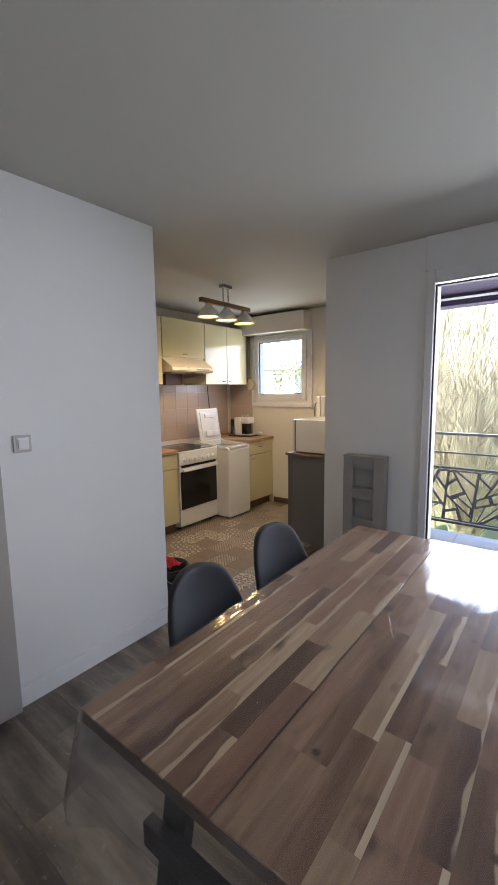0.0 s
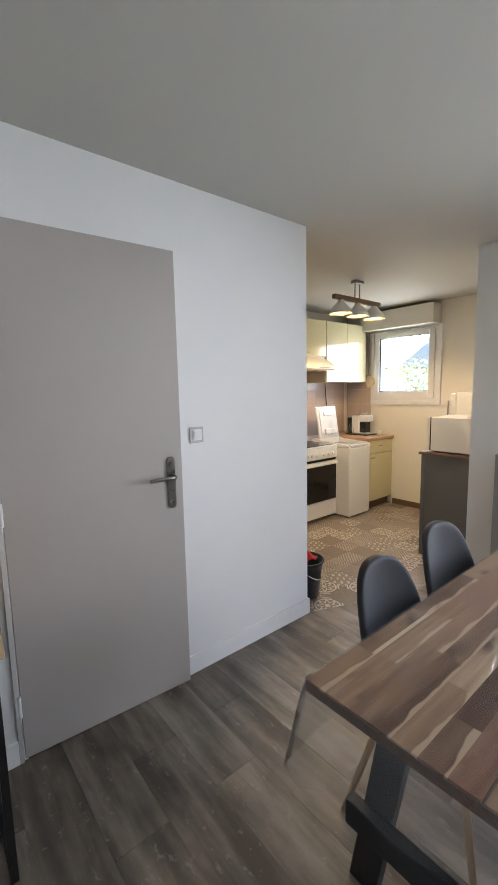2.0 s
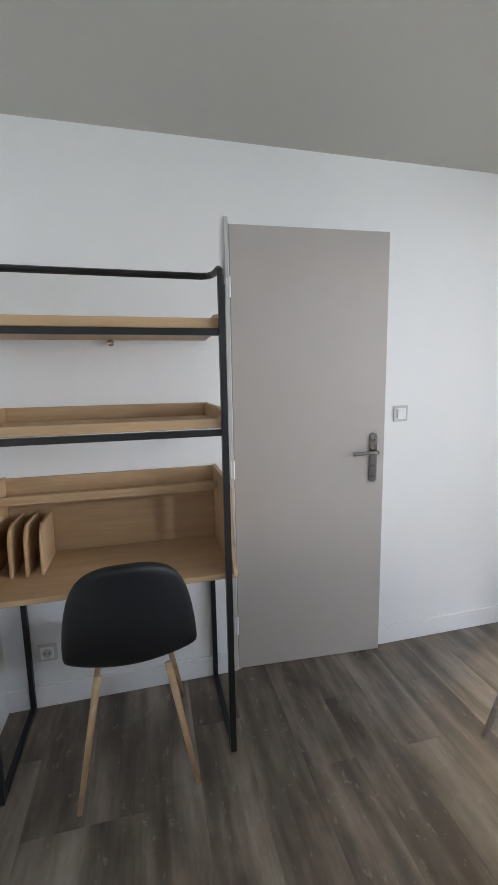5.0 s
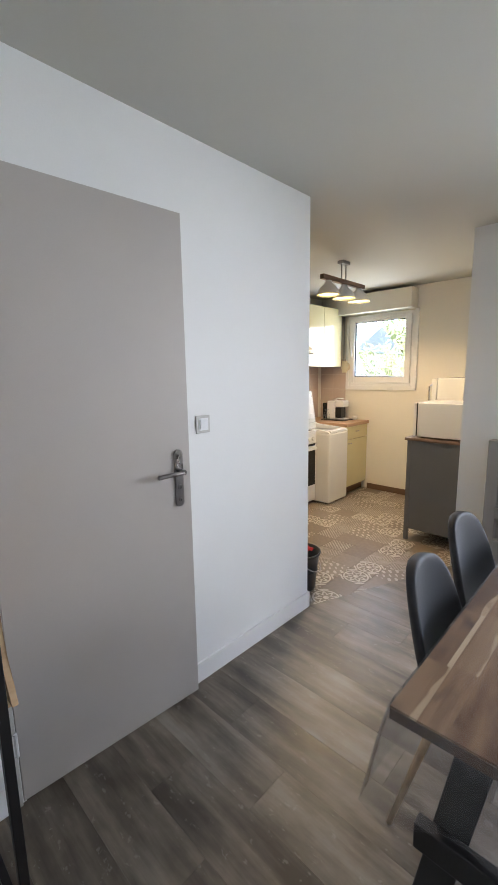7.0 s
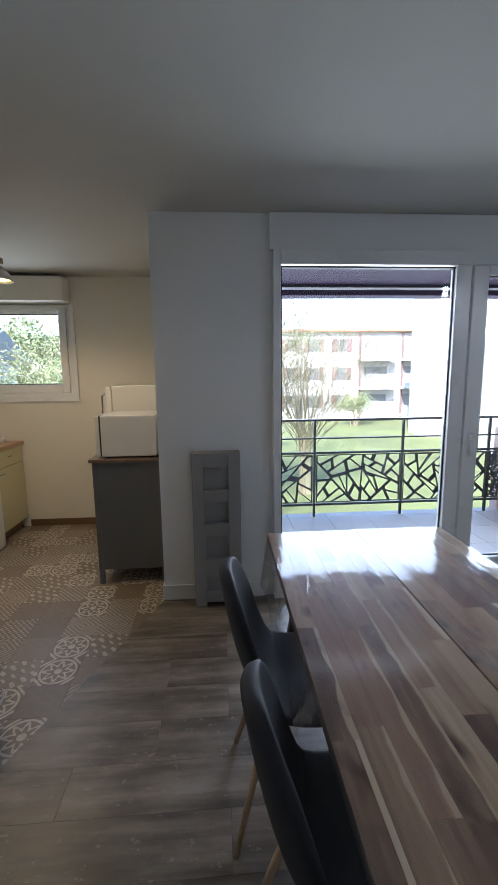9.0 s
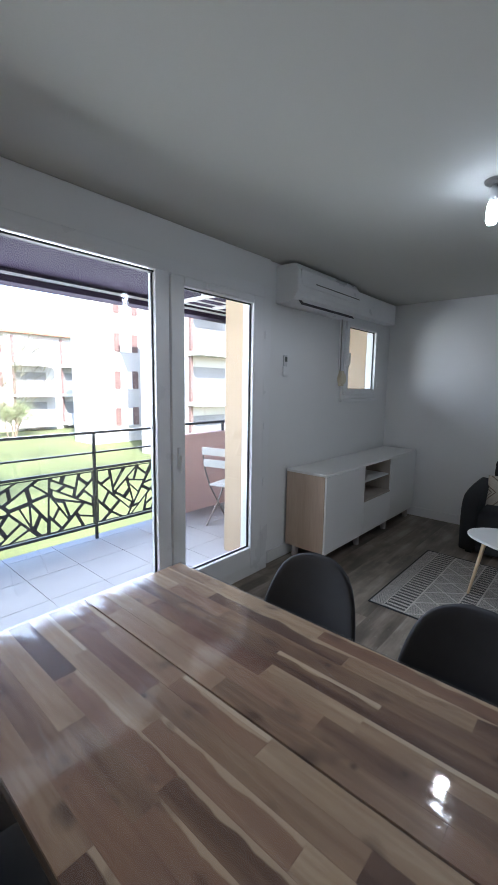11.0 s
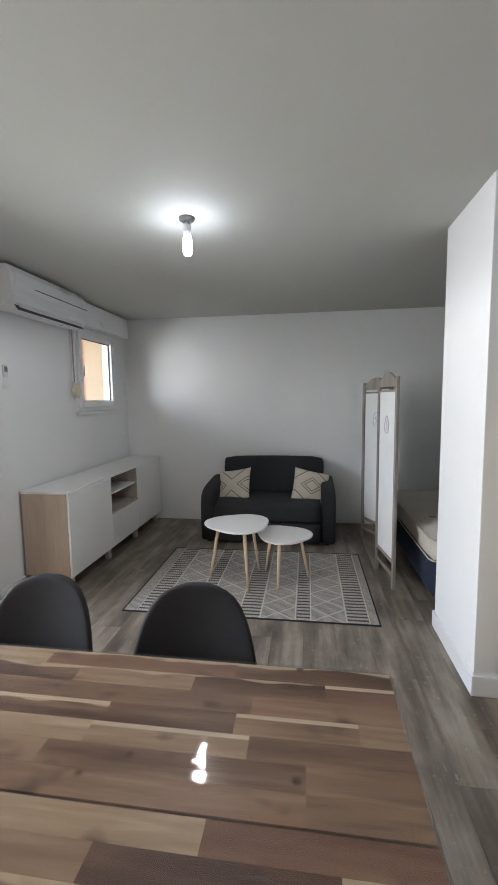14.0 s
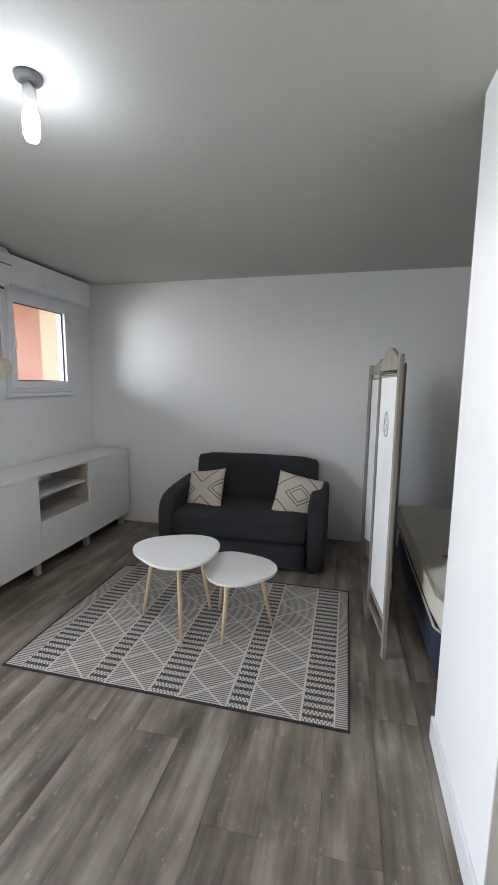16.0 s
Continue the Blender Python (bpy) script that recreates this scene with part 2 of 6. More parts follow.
WALL = plain("white_wall_paint", (0.80, 0.81, 0.81), 0.6, 0.018, 1.3, 180, 0.12)
WALL_CREAM = plain("cream_wall_paint", (0.80, 0.77, 0.70), 0.6, 0.02, 1.3, 180, 0.12)
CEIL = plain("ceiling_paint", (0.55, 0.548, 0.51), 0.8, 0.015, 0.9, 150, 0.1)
TRIM = plain("white_lacquer", (0.80, 0.805, 0.81), 0.35, 0.02, 3, 80, 0.03)
PVC = plain("white_pvc", (0.80, 0.81, 0.82), 0.3, 0.02, 3, 90, 0.02)
GASKET = plain("black_gasket", (0.015, 0.015, 0.016), 0.6, 0.1)
GREIGE = plain("greige_door_paint", (0.46, 0.43, 0.405), 0.42, 0.025, 1.8, 220, 0.08)
STEEL = brushed("satin_steel", (0.33, 0.32, 0.31), 0.3)
CHROME = brushed("chrome", (0.75, 0.75, 0.75), 0.12)
GLASS = clear("window_glass", (0.97, 0.985, 0.98), 0.0, ior=1.5)
FLOORWOOD = floor_wood()
TILE = cement_tile()
GROUT = plain("floor_joint", (0.07, 0.06, 0.055), 0.8, 0.1)
OCHRE = plain("ochre_render", (0.53, 0.40, 0.275), 0.85, 0.04, 2, 140, 0.5)
SALMON = plain("salmon_render", (0.48, 0.225, 0.16), 0.85, 0.05, 2, 140, 0.5)
PINK = plain("pink_parapet_render", (0.60, 0.42, 0.38), 0.85, 0.05, 2, 140, 0.5)
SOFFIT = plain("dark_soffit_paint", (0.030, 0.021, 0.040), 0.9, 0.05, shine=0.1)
PALE = plain("pale_render", (0.46, 0.44, 0.42), 0.85, 0.04, 0.4, 20, 0.3)
PAVER = plain("grey_balcony_tile", (0.38, 0.36, 0.355), 0.5, 0.06, 4, 120, 0.15)
GRASS = plain("lawn", (0.100, 0.115, 0.034), 0.9, 0.25, 0.25, 12, 0.6)


# ---- building blocks ----
def part(name, bm, material, parent, label="", smooth=False, local=False):
    me = bpy.data.meshes.new(name)
    bmesh.ops.recalc_face_normals(bm, faces=bm.faces[:])
    for f in bm.faces:
        f.smooth = smooth
    bm.to_mesh(me)
    bm.free()
    me.materials.append(material)
    ob = new(name, me)
    if parent is not None:
        ob.parent = parent
        if parent.parent is None and not local:
            ob.matrix_parent_inverse = parent.matrix_basis.inverted()
    if label:
        ob["label"] = label
    return ob


def thing(name, place, label, category, turn=0.0, group="", kind=""):
    e = new(name)
    e.empty_display_size = 0.1
    e.matrix_basis = pose(*place, 0, 0, turn)
    return tagged(e, label, category, group, kind)


def box(x0, x1, y0, y1, z0, z1, bevel=0.0, bm=None, segments=2):
    """A box in a bmesh, with its edges rounded."""
    own = bmesh.new()
    bmesh.ops.create_cube(own, size=1.0)
    for v in own.verts:
        v.co = Vector(((x0 + x1) / 2 + v.co.x * (x1 - x0), (y0 + y1) / 2 + v.co.y * (y1 - y0), (z0 + z1) / 2 + v.co.z * (z1 - z0)))
    if bevel:
        bmesh.ops.bevel(own, geom=own.edges[:], offset=bevel, segments=segments, affect="EDGES", profile=0.5)
    return join(bm, own)


def join(bm, own):
    if bm is None:
        return own
    me = bpy.data.meshes.new("tmp")
    own.to_mesh(me)
    own.free()
    bm.from_mesh(me)
    bpy.data.meshes.remove(me)
    return bm


def rod(p0, p1, r0, r1=None, sides=10, bm=None, caps=True):
    """A tapered rod from p0 to p1."""
    r1 = r0 if r1 is None else r1
    p0, p1 = Vector(p0), Vector(p1)
    d = p1 - p0
    own = bmesh.new()
    bmesh.ops.create_cone(own, cap_ends=caps, segments=sides, radius1=r0, radius2=r1, depth=d.length)
    turn = d.to_track_quat("Z", "Y").to_matrix().to_4x4()
    bmesh.ops.transform(own, matrix=Matrix.Translation((p0 + p1) / 2) @ turn, verts=own.verts)
    return join(bm, own)


def tube(points, r, sides=8, bm=None):
    """A bent round tube through the points."""
    pts = [Vector(p) for p in points]
    own = bmesh.new()
    rings = []
    up = Vector((0.13, 0.21, 0.97)).normalized()
    for i, p in enumerate(pts):
        d = (pts[min(i + 1, len(pts) - 1)] - pts[max(i - 1, 0)]).normalized()
        a = d.cross(up)
        if a.length < 0.1:
            a = d.cross(Vector((1, 0, 0)))
        a.normalize()
        b = d.cross(a)
        rings.append([own.verts.new(p + r * (a * math.cos(k * 2 * math.pi / sides) + b * math.sin(k * 2 * math.pi / sides))) for k in range(sides)])
    for s, t in zip(rings, rings[1:]):
        for k in range(sides):
            own.faces.new((s[k], s[(k + 1) % sides], t[(k + 1) % sides], t[k]))
    own.faces.new(rings[0]), own.faces.new(rings[-1][::-1])
    return join(bm, own)


def lathe(profile, sides=24, bm=None, centre=(0, 0, 0)):
    """A turned shape from (radius, height) pairs."""
    own = bmesh.new()
    c = Vector(centre)
    rings = [[own.verts.new(c + Vector((r * math.cos(k * 2 * math.pi / sides), r * math.sin(k * 2 * math.pi / sides), z))) for k in range(sides)] for r, z in profile]
    for s, t in zip(rings, rings[1:]):
        for k in range(sides):
            own.faces.new((s[k], s[(k + 1) % sides], t[(k + 1) % sides], t[k]))
    return join(bm, own)


def prism(outline, z0, z1, bm=None, bevel=0.0):
    """A flat outline in x and y raised from z0 to z1."""
    own = bmesh.new()
    lo = [own.verts.new((x, y, z0)) for x, y in outline]
    hi = [own.verts.new((x, y, z1)) for x, y in outline]
    own.faces.new(lo[::-1]), own.faces.new(hi)
    for i in range(len(lo)):
        j = (i + 1) % len(lo)
        own.faces.new((lo[i], lo[j], hi[j], hi[i]))
    if bevel:
        bmesh.ops.bevel(own, geom=[e for e in own.edges if abs(e.verts[0].co.z - e.verts[1].co.z) < 1e-6], offset=bevel, segments=2, affect="EDGES", profile=0.5)
    return join(bm, own)


def moved(bm, m):
    bmesh.ops.transform(bm, matrix=m, verts=bm.verts)
    return bm


def structure(name, bm, material, label, category, parent=None):
    ob = part(name, bm, material, parent, label)
    return tagged(ob, label, category, kind="structure")


def clip_convex(poly, x0, x1, y0, y1):
    """The piece of a convex outline inside a rectangle."""
    for axis, value, sign in ((0, x0, 1), (0, x1, -1), (1, y0, 1), (1, y1, -1)):
        out = []
        for i in range(len(poly)):
            a, b = poly[i - 1], poly[i]
            da, db = sign * (a[axis] - value), sign * (b[axis] - value)
            if da * db < 0:
                t = da / (da - db)
                out.append((a[0] + t * (b[0] - a[0]), a[1] + t * (b[1] - a[1])))
            if db >= 0:
                out.append(b)
        poly = out
        if len(poly) < 3:
            return []
    return poly


# ---- the flat: walls, floor, ceiling ----
H = 2.48
AY = -1.95                                          # end of the bed alcove
WX, NY, EX, SY = -1.74, 3.185, 4.10, -0.84          # inner faces of the living room
KX, KY, KS, KE = -3.58, 4.787, 1.2, -1.245          # inner faces of the kitchen
WEND = 1.944                                        # where the door wall stops
DOOR = (0.234, 0.985, 2.130)                         # opening of the room door
BAL = (-0.50, 1.74, 2.26)                           # opening of the balcony glazing
WIN = (2.95, 3.75, 1.40, 2.21)                      # small living room window
KWIN = (-3.16, -2.25, 1.31, 2.22)                   # kitchen window

bm = box(WX - 0.1, WX, SY - 0.2, DOOR[0], 0, H)
box(WX - 0.1, WX, DOOR[1], WEND, 0, H, bm=bm)
box(WX - 0.1, WX, DOOR[0], DOOR[1], DOOR[2], H, bm=bm)
structure("wall_west", bm, WALL, "smooth white painted partition wall with a door opening", "wall")
bm = box(KE, BAL[0], NY, NY + 0.30, 0, H)
box(BAL[0], BAL[1], NY, NY + 0.30, BAL[2], H, bm=bm)
box(BAL[1], WIN[0], NY, NY + 0.30, 0, H, bm=bm)
box(WIN[0], WIN[1], NY, NY + 0.30, 0, WIN[2], bm=bm)
box(WIN[0], WIN[1], NY, NY + 0.30, WIN[3], H, bm=bm)
box(WIN[1], EX + 0.2, NY, NY + 0.30, 0, H, bm=bm)
structure("wall_north", bm, WALL, "white painted outer wall with balcony glazing and window", "wall")
structure("wall_east", box(EX, EX + 0.2, AY - 0.2, NY, 0, H), WALL, "plain white painted wall behind the sofa", "wall")
structure("wall_south", box(WX, 1.22, SY - 0.2, SY, 0, H), WALL, "plain white painted wall behind the desk and bookcase", "wall")
structure("wall_alcove", box(1.225, EX, AY - 0.2, AY, 0, H), WALL, "plain white painted wall behind the bed", "wall")
structure("wall_pier", box(1.225, 1.862, AY, 0.115, 0, H, 0.003), WALL, "white painted wall block between bed corner and bookcase", "wall")
structure("wall_kitchen_west", box(KX - 0.15, KX, KS - 0.15, KY + 0.25, 0, H), WALL_CREAM, "cream painted kitchen wall behind the units", "wall")
bm = box(KX, KWIN[0], KY, KY + 0.25, 0, H)
box(KWIN[1], KE, KY, KY + 0.25, 0, H, bm=bm)
box(KWIN[0], KWIN[1], KY, KY + 0.25, 0, KWIN[2], bm=bm)
box(KWIN[0], KWIN[1], KY, KY + 0.25, KWIN[3], H, bm=bm)
structure("wall_kitchen_north", bm, WALL_CREAM, "cream painted kitchen wall with a window", "wall")
structure("wall_kitchen_east", box(KE, KE + 0.22, NY + 0.30, KY + 0.25, 0, H), WALL_CREAM, "cream painted kitchen wall behind the fridge", "wall")
structure("wall_kitchen_south", box(KX, WX - 0.1, KS - 0.15, KS, 0, H), WALL_CREAM, "plain cream kitchen wall", "wall")
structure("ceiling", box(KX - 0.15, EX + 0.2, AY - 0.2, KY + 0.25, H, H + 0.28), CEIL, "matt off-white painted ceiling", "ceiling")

ROOM = [(WX, SY), (EX, SY), (EX, NY), (KE, NY), (WX, WEND)]
KITCHEN = [(KX, KS), (-2.037, KS), (KE, NY), (KE, KY), (KX, KY)]
floor = structure("floor", box(WX - 0.1, EX + 0.2, AY - 0.2, NY + 0.3, -0.12, -0.004), GROUT, "grey oak vinyl plank floor", "floor")
kitchen_floor = structure("floor_kitchen", box(KX - 0.15, -1.9, KS - 0.15, KY + 0.25, -0.12, -0.0045), GROUT, "patterned cement-look kitchen floor tiles", "floor")
structure("floor_kitchen_edge", prism([(-1.9, KS), (WX, WEND), (KE, NY), (KE, KY + 0.25), (-1.9, KY + 0.25)], -0.11, -0.003), GROUT, "joint bed under the kitchen tiles", "floor")


def skirting(name, x0, x1, y0, y1, h=0.105):
    structure(name, box(x0, x1, y0, y1, 0, h, 0.003), TRIM, "white painted skirting board", "baseboard")


skirting("baseboard_west_n", WX, WX + 0.012, DOOR[1], WEND)
skirting("baseboard_west_s", WX, WX + 0.012, SY, 0.203)
skirting("baseboard_west_end", WX - 0.1, WX + 0.012, WEND, WEND + 0.012)
skirting("baseboard_pier", KE - 0.012, BAL[0] - 0.06, NY - 0.012, NY)
skirting("baseboard_pier_end", KE - 0.012, KE, NY, NY + 0.25)
skirting("baseboard_north_e", BAL[1] + 0.06, EX, NY - 0.012, NY)
skirting("baseboard_east", EX - 0.012, EX, AY, NY - 0.012)
skirting("baseboard_block_n", 1.213, 1.874, 0.115, 0.127)
skirting("baseboard_block_w", 1.213, 1.225, SY, 0.115)
skirting("baseboard_block_e", 1.862, 1.874, AY, 0.115)
structure("baseboard_kitchen_north", box(-2.83, KE - 0.012, KY - 0.012, KY, 0, 0.07, 0.003), plain("brown_skirting", (0.16, 0.095, 0.06), 0.5), "brown kitchen skirting board", "baseboard")

# ---- doors and windows ----
def room_door():
    d = thing("door_1", (WX, 0.63, 0), "greige flush door standing slightly ajar with satin steel lever", "door", kind="structure")
    ajar = pose(WX + 0.006, 0.224, 0, 0, 0, -3.2)
    w, z1 = 0.770, 2.148
    part("leaf", moved(box(-0.042, 0.0, 0.0, w, 0.008, z1, 0.003), ajar), GREIGE, d)
    bm = box(WX, WX + 0.012, 0.202, 0.2195, 0, 2.175, 0.002)
    box(WX - 0.09, WX - 0.001, 0.2205, 0.2235, 0, 2.129, bm=bm)
    part("frame", bm, plain("grey_frame_paint", (0.55, 0.54, 0.525), 0.4, 0.03), d, "pale grey painted door frame")
    for z in (1.88, 1.05, 0.25):
        bm = rod((WX + 0.014, 0.219, z - 0.045), (WX + 0.014, 0.219, z + 0.045), 0.007, sides=10)
        box(WX + 0.0125, WX + 0.016, 0.206, 0.219, z - 0.04, z + 0.04, 0.001, bm)
        part("hinge", bm, PVC, d, "white painted hinge")
    hy = w - 0.062
    bm = box(-0.02, 0.02, -0.004, 0.004, -0.125, 0.125)
    bmesh.ops.bevel(bm, geom=[e for e in bm.edges if abs(e.verts[0].co.y - e.verts[1].co.y) > 0.005], offset=0.018, segments=5, affect="EDGES", profile=0.5)
    plate = part("handle_plate", moved(bm, ajar @ pose(0.0045, hy, 1.072, 0, 0, 90)), STEEL, d, "rounded satin steel handle plate")
    bm = rod((0.008, hy, 1.104), (0.05, hy, 1.104), 0.011, sides=14)
    tube([(0.046, hy + 0.006, 1.104), (0.052, hy - 0.01, 1.104), (0.052, hy - 0.06, 1.104), (0.05, hy - 0.125, 1.101)], 0.009, 10, bm)
    part("lever", moved(bm, ajar), STEEL, plate, smooth=True)
    for z, k in ((1.165, 0.010), (1.034, 0.012), (0.979, 0.009)):
        part("lock_rosette", moved(rod((0.008, hy, z), (0.016, hy, z), k, sides=14), ajar), STEEL, plate)
        part("keyhole", moved(box(0.0155, 0.0168, hy - 0.002, hy + 0.002, z - 0.006, z + 0.003), ajar), GASKET, plate, "dark keyhole")


structure("wall_hall", box(WX - 0.16, WX - 0.101, DOOR[0] - 0.1, DOOR[1] + 0.1, 0, DOOR[2] + 0.1), WALL, "plain white wall of the hall behind the door", "wall")
room_door()


def window(name, x0, x1, z0, z1, y, pane, label, sash_gap=0.035, vent=True, handle=True):
    """A white plastic window in a wall that faces the room southwards: casing, sash, gasket, pane, handle and vent."""
    w = thing(name, ((x0 + x1) / 2, y, z0), label, "window", kind="structure")
    px0, px1, pz0, pz1 = pane

    def ring(a0, a1, c0, c1, b0, b1, d0, d1, ya, yb, bev=0.003):
        bm = box(a0, b0, ya, yb, c0, c1, bev)
        box(b1, a1, ya, yb, c0, c1, bev, bm)
        box(b0, b1, ya, yb, c0, d0, bev, bm)
        return box(b0, b1, ya, yb, d1, c1, bev, bm)
    s = (x0 + sash_gap, x1 - sash_gap, z0 + sash_gap, z1 - sash_gap)
    part("casing", ring(x0, x1, z0, z1, *s[:2], *s[2:], y, y + 0.07), PVC, w)
    sash = part("sash", ring(s[0] + 0.002, s[1] - 0.002, s[2] + 0.002, s[3] - 0.002, px0, px1, pz0, pz1, y - 0.018, y + 0.05, 0.006), PVC, w)
    part("gasket", ring(px0 - 0.001, px1 + 0.001, pz0 - 0.001, pz1 + 0.001, px0 + 0.008, px1 - 0.008, pz0 + 0.008, pz1 - 0.008, y + 0.010, y + 0.020, 0), GASKET, sash, "black rubber gasket")
    pane_ob = part("pane", box(px0, px1, y + 0.012, y + 0.018, pz0, pz1), GLASS, sash, "clear glass pane")
    pane_ob.visible_shadow = False
    if vent:
        part("vent", box((px0 + px1) / 2 - 0.13, (px0 + px1) / 2 + 0.13, y - 0.036, y - 0.012, pz1 + 0.012, pz1 + 0.036, 0.004), PVC, sash, "white plastic air vent")
    if handle:
        zc = (z0 + z1) / 2 - 0.05
        bm = box(px0 - 0.045, px0 - 0.02, y - 0.03, y - 0.016, zc - 0.04, zc + 0.04, 0.005)
        box(px0 - 0.04, px0 - 0.025, y - 0.05, y - 0.03, zc - 0.015, zc + 0.10, 0.005, bm)
        part("handle", bm, PVC, sash, "white window handle")
    for z in (pz0 + 0.05, pz1 - 0.05):
        part("hinge", rod((x1 - sash_gap, y - 0.02, z - 0.03), (x1 - sash_gap, y - 0.02, z + 0.03), 0.009, sides=8), PVC, w)
    return w


def strap_winder(x, y, z, top):
    w = thing("shutter_winder", (x, y, z), "cream plastic roller shutter strap winder on the wall", "winder")
    bm = rod((x, y, z), (x, y - 0.035, z), 0.062, 0.056, 28)
    box(x - 0.045, x + 0.02, y - 0.03, y, z - 0.075, z + 0.075, 0.006, bm)
    part("winder_case", bm, plain("cream_plastic", (0.70, 0.64, 0.48), 0.4, 0.03), w)
    part("strap", box(x - 0.038, x - 0.02, y - 0.012, y - 0.008, z + 0.05, top), plain("grey_strap", (0.45, 0.44, 0.42), 0.8, 0.08), w, "grey woven strap")


def fixed_glazing():
    """The balcony front: a fixed pane, a post, and a hinged leaf that stands shut."""
    y = 3.13
    w = thing("window_1", (0.62, y, 0), "white plastic balcony glazing with fixed pane and closed leaf", "window", kind="structure")
    bm = box(BAL[0], -0.452, y, y + 0.07, 0, BAL[2], 0.004)
    box(1.645, BAL[1], y, y + 0.07, 0, BAL[2], 0.004, bm)
    box(-0.452, 1.645, y, y + 0.07, 2.175, BAL[2], 0.004, bm)
    box(-0.452, 1.645, y, y + 0.07, 0, 0.085, 0.004, bm)
    part("frame", bm, PVC, w)
    part("post", box(0.655, 0.752, y - 0.004, y + 0.07, 0.085, 2.175, 0.004), PVC, w)
    bm = box(-0.452, -0.443, y + 0.022, y + 0.042, 0.085, 2.165)
    box(0.648, 0.655, y + 0.026, y + 0.038, 0.085, 2.165, bm=bm)
    box(-0.452, 0.655, y + 0.012, y + 0.05, 2.156, 2.166, bm=bm)
    part("gasket", bm, GASKET, w, "black rubber gasket")
    part("pane", box(-0.443, 0.645, y + 0.028, y + 0.036, 0.085, 2.157), GLASS, w, "large clear fixed pane").visible_shadow = False
    x0, x1, z0, z1 = 0.757, 1.64, 0.09, 2.17
    p = (0.858, 1.512, 0.245, 2.11)
    bm = box(x0, p[0], y - 0.02, y + 0.05, z0, z1, 0.006)
    box(p[1], x1, y - 0.02, y + 0.05, z0, z1, 0.006, bm)
    box(p[0], p[1], y - 0.02, y + 0.05, z0, p[2], 0.006, bm)
    box(p[0], p[1], y - 0.02, y + 0.05, p[3], z1, 0.006, bm)
    sash = part("sash", bm, PVC, w)
    bm = box(p[0], p[0] + 0.008, y + 0.010, y + 0.022, p[2], p[3])
    box(p[1] - 0.008, p[1], y + 0.010, y + 0.022, p[2], p[3], bm=bm)
    box(p[0], p[1], y + 0.010, y + 0.022, p[2], p[2] + 0.008, bm=bm)
    box(p[0], p[1], y + 0.010, y + 0.022, p[3] - 0.008, p[3], bm=bm)
    part("gasket", bm, GASKET, sash, "black rubber gasket")
    part("pane", box(p[0], p[1], y + 0.012, y + 0.02, p[2], p[3]), GLASS, sash, "clear glass pane").visible_shadow = False
    bm = box(0.79, 0.82, y - 0.032, y - 0.018, 0.98, 1.12, 0.006)
    box(0.797, 0.813, y - 0.055, y - 0.032, 0.96, 1.07, 0.005, bm)
    part("handle", bm, PVC, sash, "white leaf handle")
    part("vent", box(1.03, 1.34, y - 0.04, y - 0.02, 2.125, 2.15, 0.004), PVC, sash, "white plastic air vent")
    for z in (0.3, 0.75, 1.2, 1.9):
        part("hinge", rod((1.648, y - 0.016, z - 0.03), (1.648, y - 0.016, z + 0.03), 0.009, sides=8), PVC, w)


fixed_glazing()
structure("trim_shutter_box", box(BAL[0] - 0.02, BAL[1] + 0.02, 3.158, NY - 0.001, BAL[2] + 0.004, H - 0.002, 0.004), WALL, "white painted roller shutter box over the glazing", "trim")
window("window_2", *WIN, 3.165, (3.045, 3.66, 1.495, 2.125), "small white plastic window beside the air conditioner", vent=False)
structure("trim_window_sill", box(WIN[0] - 0.02, WIN[1] + 0.02, 3.15, NY - 0.001, WIN[2] - 0.035, WIN[2] - 0.004, 0.004), PVC, "narrow white trim under the window", "trim")
structure("trim_window_box", box(2.88, 3.96, 3.07, NY - 0.001, 2.235, H - 0.028, 0.006), PVC, "white roller shutter box over the small window", "trim")
strap_winder(2.93, NY - 0.012, 1.60, 2.23)
window("window_3", KWIN[0] + 0.03, KWIN[1] - 0.03, KWIN[2] + 0.03, KWIN[3] - 0.01, 4.765, (-3.05, -2.385, 1.455, 2.13), "white plastic kitchen window over the worktop end")
bm = box(KWIN[0] - 0.01, KWIN[0] + 0.03, 4.755, KY, KWIN[2] - 0.02, KWIN[3], 0.003)
box(KWIN[1] - 0.03, KWIN[1] + 0.01, 4.755, KY, KWIN[2] - 0.02, KWIN[3], 0.003, bm)
box(KWIN[0] + 0.03, KWIN[1] - 0.03, 4.755, KY, KWIN[2] - 0.02, KWIN[2] + 0.03, 0.003, bm)
structure("trim_kitchen_window", bm, PVC, "white trim round the kitchen window", "trim")
structure("trim_kitchen_shutter_box", box(-3.24, -2.268, 4.60, KY - 0.001, 2.225, H - 0.035, 0.006), plain("ivory_box_paint", (0.74, 0.72, 0.66), 0.5, 0.02), "ivory roller shutter box over the kitchen window", "trim")
strap_winder(-3.17, 4.76, 1.585, 2.22)

